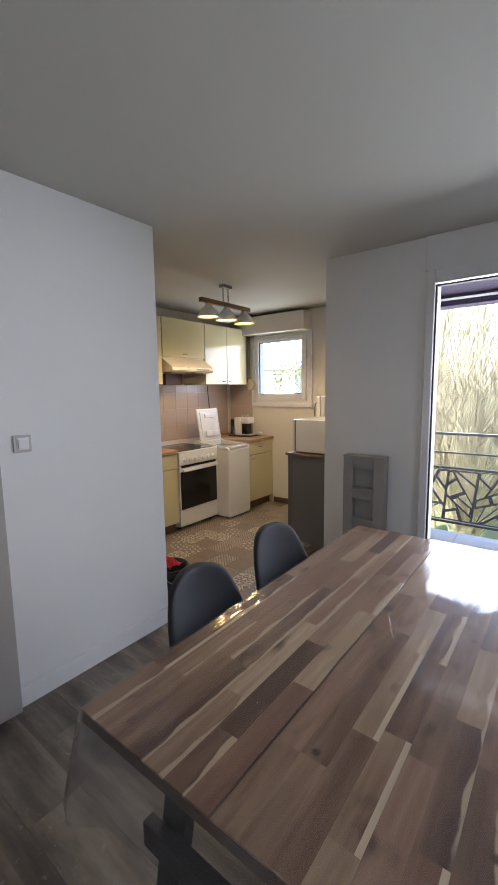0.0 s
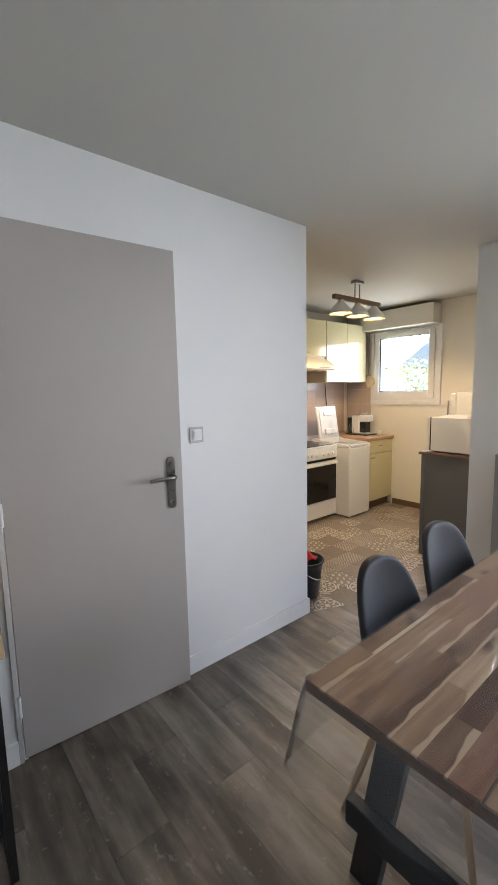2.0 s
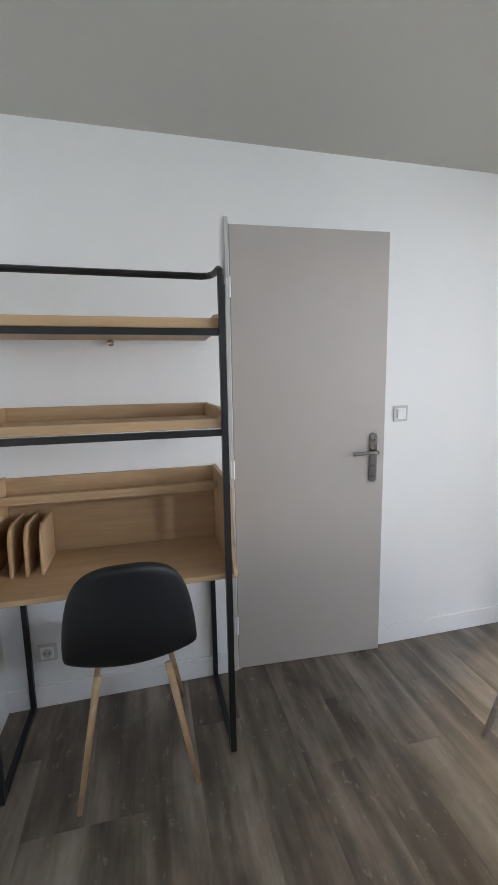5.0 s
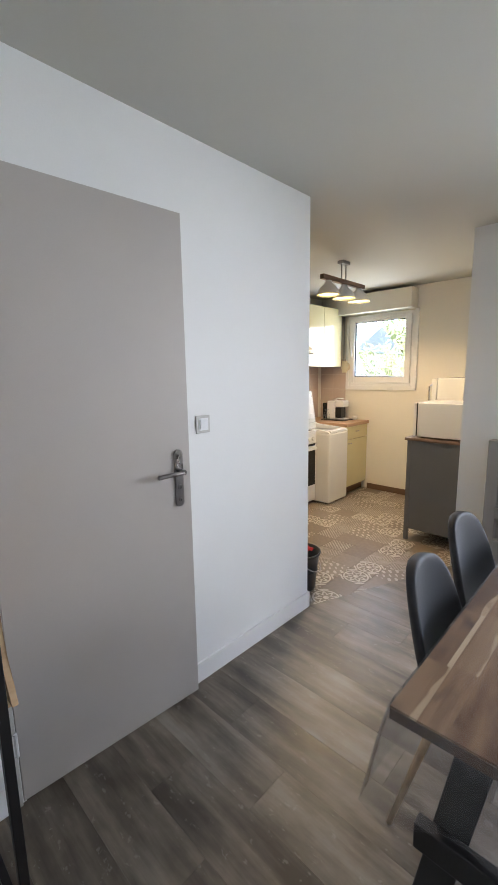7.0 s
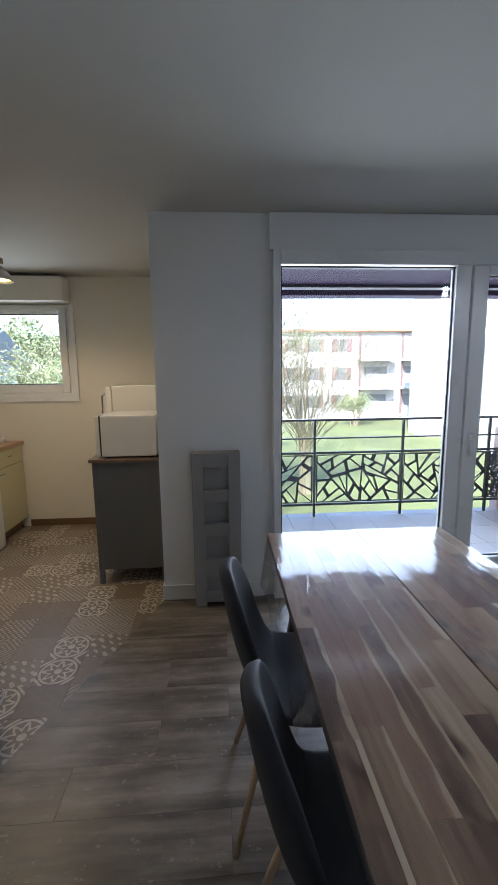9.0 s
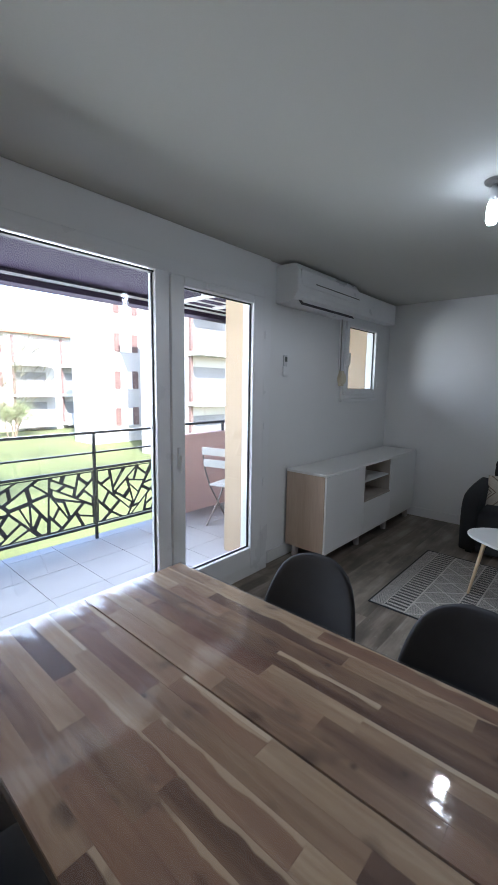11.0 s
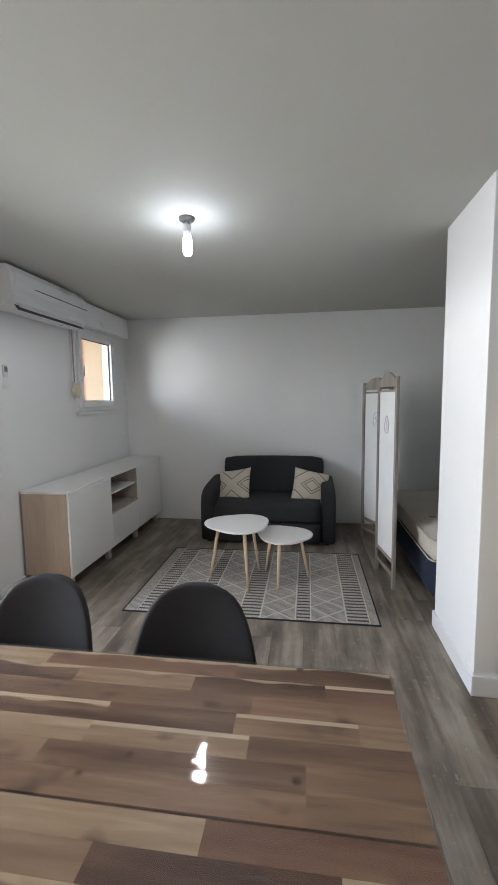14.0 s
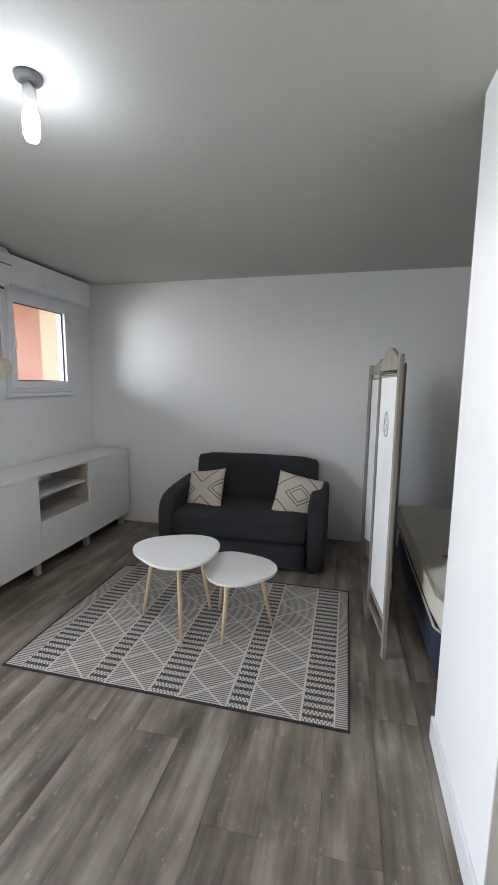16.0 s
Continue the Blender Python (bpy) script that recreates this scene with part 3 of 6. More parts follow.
# ---- balcony ----
B0, B1, BX0, BX1 = NY + 0.30, 4.90, KE + 0.22, 3.05
structure("balcony_slab", box(BX0, 4.6, B0, B1, -0.22, -0.014), PALE, "concrete balcony slab under grey tiles", "balcony floor")
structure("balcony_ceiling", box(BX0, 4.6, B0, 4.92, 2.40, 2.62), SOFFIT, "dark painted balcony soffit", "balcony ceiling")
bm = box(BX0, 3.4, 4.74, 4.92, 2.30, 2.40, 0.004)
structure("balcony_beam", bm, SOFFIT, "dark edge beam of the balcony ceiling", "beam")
bm = box(BX0, 3.0, 4.722, 4.739, 2.352, 2.372)
box(BX0, 3.0, 3.62, 3.64, 2.375, 2.398, bm=bm)
structure("trim_balcony_batten", bm, TRIM, "thin white battens on the dark soffit", "trim")
structure("balcony_pier", box(BAL[1] + 0.03, 2.62, B0, 3.66, -0.01, 2.40, 0.004), OCHRE, "ochre rendered pier beside the glazing", "pier")
structure("balcony_side_wall", box(4.04, 4.25, B0, 3.69, -0.2, 2.39), OCHRE, "ochre rendered side wall outside the small window", "outer wall")
structure("balcony_end_wall", box(4.30, 4.5, 3.69, 5.0, -3, 2.39), SALMON, "salmon rendered wall outside the small window", "outer wall")
structure("parapet", box(2.22, 4.29, 4.78, 4.90, -0.013, 0.94, 0.006), PINK, "pinkish rendered balcony parapet", "parapet")

structure("trim_window_guide", box(WIN[1] - 0.012, WIN[1] - 0.001, NY + 0.06, NY + 0.115, WIN[2], WIN[3], 0.002), PVC, "white shutter guide in the small window's reveal", "trim")
bm = box(WIN[1] - 0.008, WIN[1] - 0.001, NY + 0.12, B0 + 0.004, WIN[2], WIN[3])
box(WIN[0] + 0.001, WIN[0] + 0.008, NY + 0.08, B0 + 0.004, WIN[2], WIN[3], bm=bm)
structure("trim_window_reveal", bm, OCHRE, "ochre rendered reveal outside the small window", "trim")
structure("trim_glazing_reveal", box(BAL[1] - 0.008, BAL[1] - 0.001, NY + 0.11, B0 + 0.004, 0.0, BAL[2]), OCHRE, "ochre rendered reveal beside the balcony glazing", "trim")
structure("trim_shutter_guide", box(1.585, BAL[1] - 0.009, NY + 0.05, NY + 0.10, 0.0, BAL[2], 0.002), PVC, "white roller shutter guide rail beside the glazing", "trim")

IRON = plain("anthracite_steel", (0.035, 0.036, 0.04), 0.4, 0.08, 6, 200, 0.05, 0.3)


def shattered_panel(x0, x1, z0, z1, seed):
    """A cut steel sheet: an area split over and over by slanting lines, each cell holed."""
    rng = random.Random(seed)
    cells = [[(x0, z0), (x1, z0), (x1, z1), (x0, z1)]]

    def area(c):
        return abs(sum(c[i - 1][0] * c[i][1] - c[i][0] * c[i - 1][1] for i in range(len(c)))) / 2
    while len(cells) < 34:
        cells.sort(key=area)
        c = cells.pop()
        mx, mz = sum(p[0] for p in c) / len(c), sum(p[1] for p in c) / len(c)
        w, h = max(p[0] for p in c) - min(p[0] for p in c), max(p[1] for p in c) - min(p[1] for p in c)
        a = (math.pi / 2 if w > h else 0) + rng.uniform(-1.15, 1.15)
        nx, nz = -math.sin(a), math.cos(a)
        off = nx * (mx + rng.uniform(-0.12, 0.12) * w) + nz * (mz + rng.uniform(-0.12, 0.12) * h)
        halves = []
        for sign in (1, -1):
            out = []
            for i in range(len(c)):
                p, q = c[i - 1], c[i]
                dp, dq = sign * (nx * p[0] + nz * p[1] - off), sign * (nx * q[0] + nz * q[1] - off)
                if dp * dq < 0:
                    t = dp / (dp - dq)
                    out.append((p[0] + t * (q[0] - p[0]), p[1] + t * (q[1] - p[1])))
                if dq >= 0:
                    out.append(q)
            halves.append(out)
        if min(len(k) for k in halves) < 3:
            cells.insert(0, c)
            break
        cells += halves
    bm = bmesh.new()
    ya, yb = 4.765, 4.771
    for c in cells:
        mx, mz = sum(p[0] for p in c) / len(c), sum(p[1] for p in c) / len(c)
        r = math.sqrt(area(c))
        k = max(0.15, 1 - rng.choice((0.010, 0.013, 0.018)) * 2 / max(r, 0.03))
        o = [[bm.verts.new((x, y, z)) for x, z in c] for y in (ya, yb)]
        n_ = [[bm.verts.new((mx + (x - mx) * k, y, mz + (z - mz) * k)) for x, z in c] for y in (ya, yb)]
        for i in range(len(c)):
            j = (i + 1) % len(c)
            for s in (0, 1):
                bm.faces.new((o[s][i], o[s][j], n_[s][j], n_[s][i]))
            bm.faces.new((n_[0][i], n_[0][j], n_[1][j], n_[1][i]))
    return bm


def railing():
    r = thing("balcony_railing", (0.6, 4.77, 0), "anthracite steel balcony railing with shattered-glass cut panels", "railing")
    posts = [-0.97, 0.147, 1.106, 2.07]
    for x in posts:
        part("post", box(x - 0.012, x + 0.012, 4.757, 4.783, -0.012, 1.045, 0.002), IRON, r)
    for z, h in ((1.05, 0.012), (0.857, 0.008), (0.70, 0.012), (0.135, 0.012)):
        part("rail", box(BX0, 2.22, 4.756, 4.784, z - h, z + h, 0.003), IRON, r)
    part("rail", box(2.22, 4.0, 4.80, 4.83, 1.045, 1.075, 0.003), IRON, r)
    part("post", box(2.88, 2.905, 4.805, 4.83, 0.935, 1.05, 0.002), IRON, r)
    for i, (a, b) in enumerate(zip(posts, posts[1:])):
        part("panel", shattered_panel(a + 0.02, b - 0.02, 0.155, 0.68, 11 + i), IRON, r, "steel sheet cut into irregular shards")
    part("panel", shattered_panel(2.09, 2.215, 0.155, 0.68, 31), IRON, r)


railing()


def folding_chair(x, y):
    c = thing("folding_chair", (x, y, 0), "folding metal balcony chair with white slats", "chair", turn=14)
    frame, slat = plain("taupe_steel", (0.22, 0.19, 0.17), 0.4, 0.05, metal=0.4), plain("white_slat_paint", (0.50, 0.485, 0.46), 0.4, 0.03)
    for s in (-0.2, 0.2):
        part("leg", tube([(-0.27, s, 0.86), (-0.22, s, 0.62), (-0.12, s, 0.42), (0.20, s, 0.0)], 0.009), frame, c, local=True)
        part("leg", tube([(0.18, s * 0.9, 0.44), (0.04, s * 0.9, 0.25), (-0.22, s * 0.9, 0.0)], 0.009), frame, c, local=True)
    for i in range(6):
        a = -0.16 + i * 0.066
        part("seat_slat", box(a, a + 0.05, -0.19, 0.19, 0.435, 0.45, 0.003), slat, c, local=True)
    for z, d in ((0.83, -0.266), (0.70, -0.24)):
        part("back_slat", box(d - 0.008, d + 0.006, -0.2, 0.2, z - 0.04, z + 0.04, 0.003), slat, c, local=True)


folding_chair(2.36, 4.14)


def drying_rack():
    d = thing("ceiling_drying_rack", (2.05, 4.1, 2.40), "white ceiling-mounted clothes drying rack on the balcony", "drying rack")
    for x in (1.92, 2.38):
        part("bracket", box(x - 0.02, x + 0.02, 3.85, 4.45, 2.33, 2.36, 0.004), TRIM, d)
        part("hanger", box(x - 0.008, x + 0.008, 4.1, 4.13, 2.36, 2.402), TRIM, d)
    for i in range(4):
        part("bar", rod((1.86, 3.9 + i * 0.165, 2.325), (2.5, 3.9 + i * 0.165, 2.325), 0.007, sides=8), TRIM, d)


drying_rack()

# ---- outside ----
GZ = -3.0
structure("ground", box(-400, 400, 5.2, 900, GZ - 0.5, GZ), GRASS, "bright green lawn in front of the flats", "ground")
structure("ground_near", box(-40, 40, -20, 5.19, GZ - 0.5, GZ - 0.004), GRASS, "lawn under the building", "ground")
BRICKRED = plain("rust_shutter_paint", (0.135, 0.082, 0.072), 0.6, 0.08)
DARKGLASS = plain("dark_far_window", (0.115, 0.11, 0.11), 0.5, 0.1, shine=0.15)
LOGGIA = plain("grey_loggia_glazing", (0.21, 0.205, 0.205), 0.5, 0.15, 0.8, 6, 0.1, shine=0.2)
BALUSTRADE = plain("pale_balustrade", (0.42, 0.42, 0.425), 0.5, 0.05)
ROOFTILE = plain("clay_roof", (0.36, 0.15, 0.085), 0.8, 0.12, 1.5, 30, 0.4)


def block_of_flats(name, x0, x1, y, depth, floors, label, columns, balconies=(), storey=2.85, roof=True, pane=None):
    b = thing(name, ((x0 + x1) / 2, y + depth / 2, GZ), label, "building")
    top = GZ + 0.5 + floors * storey
    part("wall", box(x0, x1, y, y + depth, GZ - 0.02, top), PALE, b)
    if roof:
        bm = box(x0 - 0.5, x1 + 0.5, y - 0.5, y + depth + 0.5, top, top + 0.25, 0.02)
        part("roof", bm, ROOFTILE, b, "low clay tile roof")
    for f in range(floors):
        z = GZ + 0.5 + f * storey
        for i, c in enumerate(columns):
            if c in balconies:
                slab = part("balcony", box(c - 1.7, c + 1.7, y - 1.3, y, z - 0.12, z + 0.12, 0.01), PALE, b)
                part("balustrade", box(c - 1.7, c + 1.7, y - 1.3, y - 1.24, z + 0.12, z + 1.05), BALUSTRADE, slab)
                part("recess", box(c - 1.4, c + 1.4, y - 0.03, y + 0.02, z + 0.12, z + 2.2), LOGGIA, b, "grey glazed balcony opening")
                part("downpipe", box(c - 1.62, c - 1.45, y - 0.25, y - 0.05, z - 0.2, z + storey - 0.2), BRICKRED, b, "rust red downpipe")
                continue
            win = part("window", box(c - 0.5, c + 0.5, y - 0.02, y + 0.02, z + 0.85, z + 2.15), pane or DARKGLASS, b)
            part("frame", box(c - 0.55, c + 0.55, y - 0.04, y - 0.015, z + 0.78, z + 0.86), TRIM, win)
            for s in (-1, 1):
                part("shutter", box(c + s * 0.78 - 0.26, c + s * 0.78 + 0.26, y - 0.06, y - 0.005, z + 0.8, z + 2.2, 0.01), BRICKRED, win, "rust red shutter")
    return b


block_of_flats("apartment_building", 5, 24, 43, 9, 3, "pale three-storey flats with clay roof and rust shutters", [6.5, 8.8, 11.7, 15.1, 19.6, 22.5], (15.1, 19.6))
block_of_flats("apartment_building", 14.4, 25, 30, 3, 4, "tall white four-storey flats with rust shutters", [17.3, 20.4, 23.2], pane=TRIM)
block_of_flats("apartment_building", 14.9, 29, 20, 4.5, 4, "white flats with stacked balconies and rust pipes", [16.75, 20.7, 24.7], (16.75, 20.7, 24.7), 2.92)


def house(x0, x1, y0, y1, label):
    h = thing("house", ((x0 + x1) / 2, (y0 + y1) / 2, GZ), label, "house")
    part("wall", box(x0, x1, y0, y1, GZ - 0.02, 2.95), PALE, h)
    bm = bmesh.new()
    ym = (y0 + y1) / 2
    v = [bm.verts.new(p) for p in ((x0 - 0.4, y0 - 0.4, 2.85), (x1 + 0.4, y0 - 0.4, 2.85), (x1 + 0.4, y1 + 0.4, 2.85), (x0 - 0.4, y1 + 0.4, 2.85), (x0 - 0.4, ym, 4.7), (x1 + 0.4, ym, 4.7))]
    for f in ((0, 1, 5, 4), (2, 3, 4, 5), (0, 4, 3), (1, 2, 5), (3, 2, 1, 0)):
        bm.faces.new([v[i] for i in f])
    part("roof", bm, plain("slate_roof", (0.12, 0.13, 0.15), 0.6, 0.1), h, "grey slate roof")
    for z in (-1.3, 1.45):
        for i in range(6):
            x = x0 + 0.9 + i * (x1 - x0 - 2.7) / 5
            w = part("window", box(x, x + 0.8, y0 - 0.03, y0 + 0.02, z, z + 1.15), DARKGLASS, h)
            part("frame", box(x - 0.05, x + 0.85, y0 - 0.05, y0 - 0.02, z - 0.08, z), TRIM, w)


house(-26, -14.9, 25, 32, "white house with a grey slate roof behind trees")

TWIG = plain("straw_bark", (0.19, 0.168, 0.098), 0.8, 0.15, 8, 60, 0.3)
BARK = plain("brown_bark", (0.16, 0.12, 0.08), 0.85, 0.2, 8, 60, 0.6)
LEAF = plain("spring_leaf", (0.19, 0.22, 0.10), 0.6, 0.25, 1.5, 20, 0.1)


def tree(x, y, height, spread, seed, stems, label, leaves, twigs=1500, leaf_size=0.05):
    """Several stems that fork again and again; thin twigs and small leaves in an uneven crown."""
    rng = random.Random(seed)
    t = thing("tree", (x, y, GZ), label, "tree")
    verts, faces, tips = [], [], []

    def limb(p, q, r0, r1):
        d = (q - p).normalized()
        a = d.orthogonal().normalized()
        b = d.cross(a)
        i = len(verts)
        for c, r in ((p, r0), (q, r1)):
            for k in range(4):
                ang = k * math.pi / 2
                verts.append(c + r * (a * math.cos(ang) + b * math.sin(ang)))
        for k in range(4):
            faces.append((i + k, i + (k + 1) % 4, i + 4 + (k + 1) % 4, i + 4 + k))

    def grow(p, d, length, r, depth, out):
        q = p + d * length
        limb(p, q, r, r * 0.68)
        if depth == 0:
            out.append((q, d))
            return
        for _ in range(rng.choice((2, 3, 3))):
            e = (d + Vector((rng.gauss(0, 0.42), rng.gauss(0, 0.42), rng.gauss(0.12, 0.3)))).normalized()
            grow(p + d * length * rng.uniform(0.55, 1.0), e, length * rng.uniform(0.62, 0.86), r * 0.62, depth - 1, out)
    for _ in range(stems):
        a = rng.uniform(0, 2 * math.pi)
        lean = Vector((math.cos(a) * spread * 0.09, math.sin(a) * spread * 0.09, 1)).normalized()
        base = Vector((x + math.cos(a) * 0.25 * (stems > 1), y + math.sin(a) * 0.25 * (stems > 1), GZ - 0.05))
        grow(base, lean, height * 0.27, 0.10 if stems < 3 else 0.07, 4, tips)
    me = bpy.data.meshes.new("trunk")
    me.from_pydata(verts, [], faces)
    me.materials.append(BARK if leaves else TWIG)
    ob = new("trunk", me)
    ob.parent, ob.matrix_parent_inverse = t, t.matrix_basis.inverted()
    verts, faces = [], []
    for _ in range(twigs):
        q, d = rng.choice(tips)
        p = q - d * rng.uniform(0, 0.5)
        for _ in range(2):
            e = (d + Vector((rng.gauss(0, 0.6), rng.gauss(0, 0.6), rng.gauss(-0.1, 0.5)))).normalized()
            k = p + e * rng.uniform(0.25, 0.75)
            limb(p, k, 0.006, 0.003)
            p = k
    for _ in range(leaves):
        q, d = rng.choice(tips)
        c = q + Vector((rng.gauss(0, 0.35), rng.gauss(0, 0.35), rng.gauss(0, 0.3)))
        a = Vector((rng.gauss(0, 1), rng.gauss(0, 1), rng.gauss(0, 1))).normalized() * leaf_size * rng.uniform(0.6, 1.5)
        b = a.orthogonal().normalized() * leaf_size * 0.6
        i = len(verts)
        verts.extend((c - a, c + b, c + a, c - b))
        faces.append((i, i + 1, i + 2, i + 3))
    me = bpy.data.meshes.new("crown")
    me.from_pydata(verts, [], faces)
    me.materials.append(LEAF if leaves else TWIG)
    ob = new("crown", me)
    ob.parent, ob.matrix_parent_inverse = t, t.matrix_basis.inverted()


def pollard(x, y, seed, trunk, shoots, reach, label):
    """A pollarded willow: a short trunk from whose head long thin shoots fan out and up, each with side twigs."""
    rng = random.Random(seed)
    t = thing("tree", (x, y, GZ), label, "tree")

    def strand(verts, faces, pts, r0, r1):
        n = len(pts)
        i = len(verts)
        for k, p in enumerate(pts):
            r = r0 + (r1 - r0) * k / (n - 1)
            for a in (0.0, 2.094, 4.189):
                verts.append((p.x + r * math.cos(a), p.y + r * math.sin(a), p.z + 0.3 * r * math.sin(2 * a)))
        for k in range(n - 1):
            for a in range(3):
                b = (a + 1) % 3
                faces.append((i + 3 * k + a, i + 3 * k + b, i + 3 * k + 3 + b, i + 3 * k + 3 + a))

    def finish(name, verts, faces):
        me = bpy.data.meshes.new(name)
        me.from_pydata(verts, [], faces)
        me.materials.append(TWIG)
        ob = new(name, me)
        ob.parent, ob.matrix_parent_inverse = t, t.matrix_basis.inverted()
    verts, faces = [], []
    head = Vector((x, y, GZ + trunk))
    for k in range(7):
        a = k * 0.9 + rng.uniform(-0.2, 0.2)
        strand(verts, faces, [Vector((x + 0.16 * math.cos(a), y + 0.16 * math.sin(a), GZ - 0.1)), Vector((x + 0.09 * math.cos(a), y + 0.09 * math.sin(a), GZ + trunk * 0.6)), head + Vector((0.2 * math.cos(a), 0.2 * math.sin(a), 0.25))], 0.14, 0.09)
    finish("trunk", verts, faces)
    verts, faces = [], []
    for _ in range(shoots):
        a = rng.uniform(0, 2 * math.pi)
        lean = rng.uniform(0.05, 1.15)
        d = Vector((math.cos(a) * lean, math.sin(a) * lean, 1)).normalized()
        length = reach * rng.uniform(0.5, 1.05) / (1 + 0.35 * lean)
        p, pts = head + Vector((rng.gauss(0, 0.12), rng.gauss(0, 0.12), rng.uniform(-0.5, 0.2))), []
        for k in range(9):
            pts.append(p.copy())
            d = (d + Vector((rng.gauss(0, 0.07), rng.gauss(0, 0.07), 0.015))).normalized()
            p = p + d * length / 8
        strand(verts, faces, pts, rng.uniform(0.012, 0.032), 0.004)
        for _ in range(24):
            k = rng.randrange(2, 9)
            q = pts[k]
            w = (d + Vector((rng.gauss(0, 0.55), rng.gauss(0, 0.55), rng.gauss(0.1, 0.3)))).normalized()
            l = rng.uniform(0.3, 1.3)
            bend = Vector((rng.gauss(0, 0.08), rng.gauss(0, 0.08), -0.04))
            strand(verts, faces, [q, q + w * l * 0.5, q + w * l + bend], 0.007, 0.004)
    finish("crown", verts, faces)


bare = "leafless straw-coloured willow with a fan of thin shoots"
pollard(2.35, 16.0, 3, 2.1, 84, 8.6, bare)
pollard(-0.6, 15.2, 5, 1.6, 120, 7.6, bare)
pollard(-3.0, 13.5, 8, 1.4, 130, 8.0, bare)
pollard(-1.7, 12.0, 31, 0.8, 110, 6.0, bare)
pollard(-3.6, 18.5, 33, 1.8, 120, 9.0, bare)
tree(-1.5, 21.0, 13.0, 4.5, 9, 4, "bare tree budding pale green behind the willows", 2500, 1600, 0.07)
tree(-7.9, 18.8, 8.5, 2.5, 12, 3, "leafy young green tree behind the kitchen window", 2600, 900, 0.07)
tree(-18.0, 37.0, 14.0, 5.0, 14, 4, "tall leafy tree rising behind the white house", 9000, 900, 0.15)
tree(11.5, 38.0, 3.6, 3.0, 21, 5, "small dull green shrub before the flats", 1500, 700, 0.09)

# ---- furniture materials ----
OAK = timber("light_oak_board", [(0.25, (0.36, 0.23, 0.12)), (0.5, (0.47, 0.32, 0.18)), (0.75, (0.55, 0.40, 0.24))], axis=1, rough=0.5, grain=7)
PINE = timber("pale_birch_leg", [(0.25, (0.58, 0.42, 0.26)), (0.5, (0.68, 0.52, 0.34)), (0.75, (0.75, 0.60, 0.42))], axis=2, rough=0.45, grain=5)
BIRCH = timber("pale_birch_board", [(0.3, (0.40, 0.33, 0.235)), (0.5, (0.48, 0.41, 0.305)), (0.7, (0.54, 0.475, 0.365))], axis=2, rough=0.5, grain=2)
# Birch darkened to taupe: shade on the bookcase's front edges, put into the colour.
BIRCH_EDGE_SHADE = timber("shaded_birch_edge", [(0.3, (0.25, 0.205, 0.16)), (0.5, (0.31, 0.26, 0.205)), (0.7, (0.36, 0.305, 0.245))], axis=2, rough=0.5, grain=4)
GREY_ASH = timber("greyed_ash_board", [(0.3, (0.33, 0.285, 0.245)), (0.5, (0.40, 0.35, 0.30)), (0.7, (0.46, 0.41, 0.36))], axis=2, rough=0.5, grain=4)
ASH = timber("bleached_ash_board", [(0.3, (0.44, 0.33, 0.25)), (0.5, (0.54, 0.42, 0.33)), (0.7, (0.61, 0.50, 0.40))], axis=2, rough=0.5, grain=4)
SHELFWOOD = timber("brown_oak_board", [(0.3, (0.27, 0.19, 0.12)), (0.5, (0.36, 0.26, 0.17)), (0.7, (0.43, 0.32, 0.22))], axis=1, rough=0.5, grain=5)
BLACKWOOD = timber("black_stained_wood", [(0.3, (0.012, 0.012, 0.013)), (0.6, (0.022, 0.022, 0.023)), (0.8, (0.035, 0.034, 0.033))], axis=2, rough=0.5)
BLACKSTEEL = plain("black_powder_coat", (0.012, 0.012, 0.013), 0.4, 0.08, 8, 250, 0.1)
LEATHER = plain("black_leatherette", (0.009, 0.0095, 0.011), 0.55, 0.12, 9, 420, 0.12, shine=0.3)
LEATHER_GREY = plain("charcoal_leatherette", (0.034, 0.035, 0.040), 0.6, 0.12, 9, 420, 0.10, shine=0.18)
FABRIC = plain("anthracite_weave", (0.022, 0.024, 0.028), 0.9, 0.15, 5, 420, 0.5)
WHITE = plain("white_melamine", (0.80, 0.80, 0.79), 0.35, 0.015, 2, 150, 0.03)
ENAMEL = plain("white_enamel", (0.80, 0.80, 0.785), 0.22, 0.02, 3, 100, 0.02)
FILM = clear("clear_table_film", (0.985, 0.985, 0.985), 0.045, 0.38, 6.0, 1.5, milk=0.02)
FILM_SIDE = clear("clear_film_drape", (0.90, 0.91, 0.93), 0.05, 0.8, 12.0, 1.45, milk=0.05)
ACACIA = timber("acacia_stave", [(0.25, (0.095, 0.052, 0.036)), (0.39, (0.183, 0.108, 0.069)), (0.5, (0.265, 0.170, 0.107)), (0.61, (0.345, 0.238, 0.152)), (0.77, (0.49, 0.37, 0.245))], axis=1, rough=0.42, grain=3.4, by_piece=0.36, bump=0.03, shine=0.08)
SAPWOOD = timber("pale_sapwood", [(0.3, (0.44, 0.335, 0.225)), (0.5, (0.54, 0.43, 0.30)), (0.7, (0.62, 0.51, 0.37))], axis=1, rough=0.42, grain=4, bump=0.03, shine=0.08)
# Acacia made darker for the table's edges: their shade is in the colour.
ACACIA_EDGE_SHADE = timber("shaded_acacia_edge", [(0.3, (0.045, 0.026, 0.016)), (0.5, (0.085, 0.05, 0.03)), (0.7, (0.13, 0.08, 0.048))], axis=1, rough=0.5, grain=6, bump=0.05)


# ---- dining table, film and chairs ----
TX0, TX1, TY0, TY1, TZ = -0.625, 0.235, 0.72, 2.402, 0.752


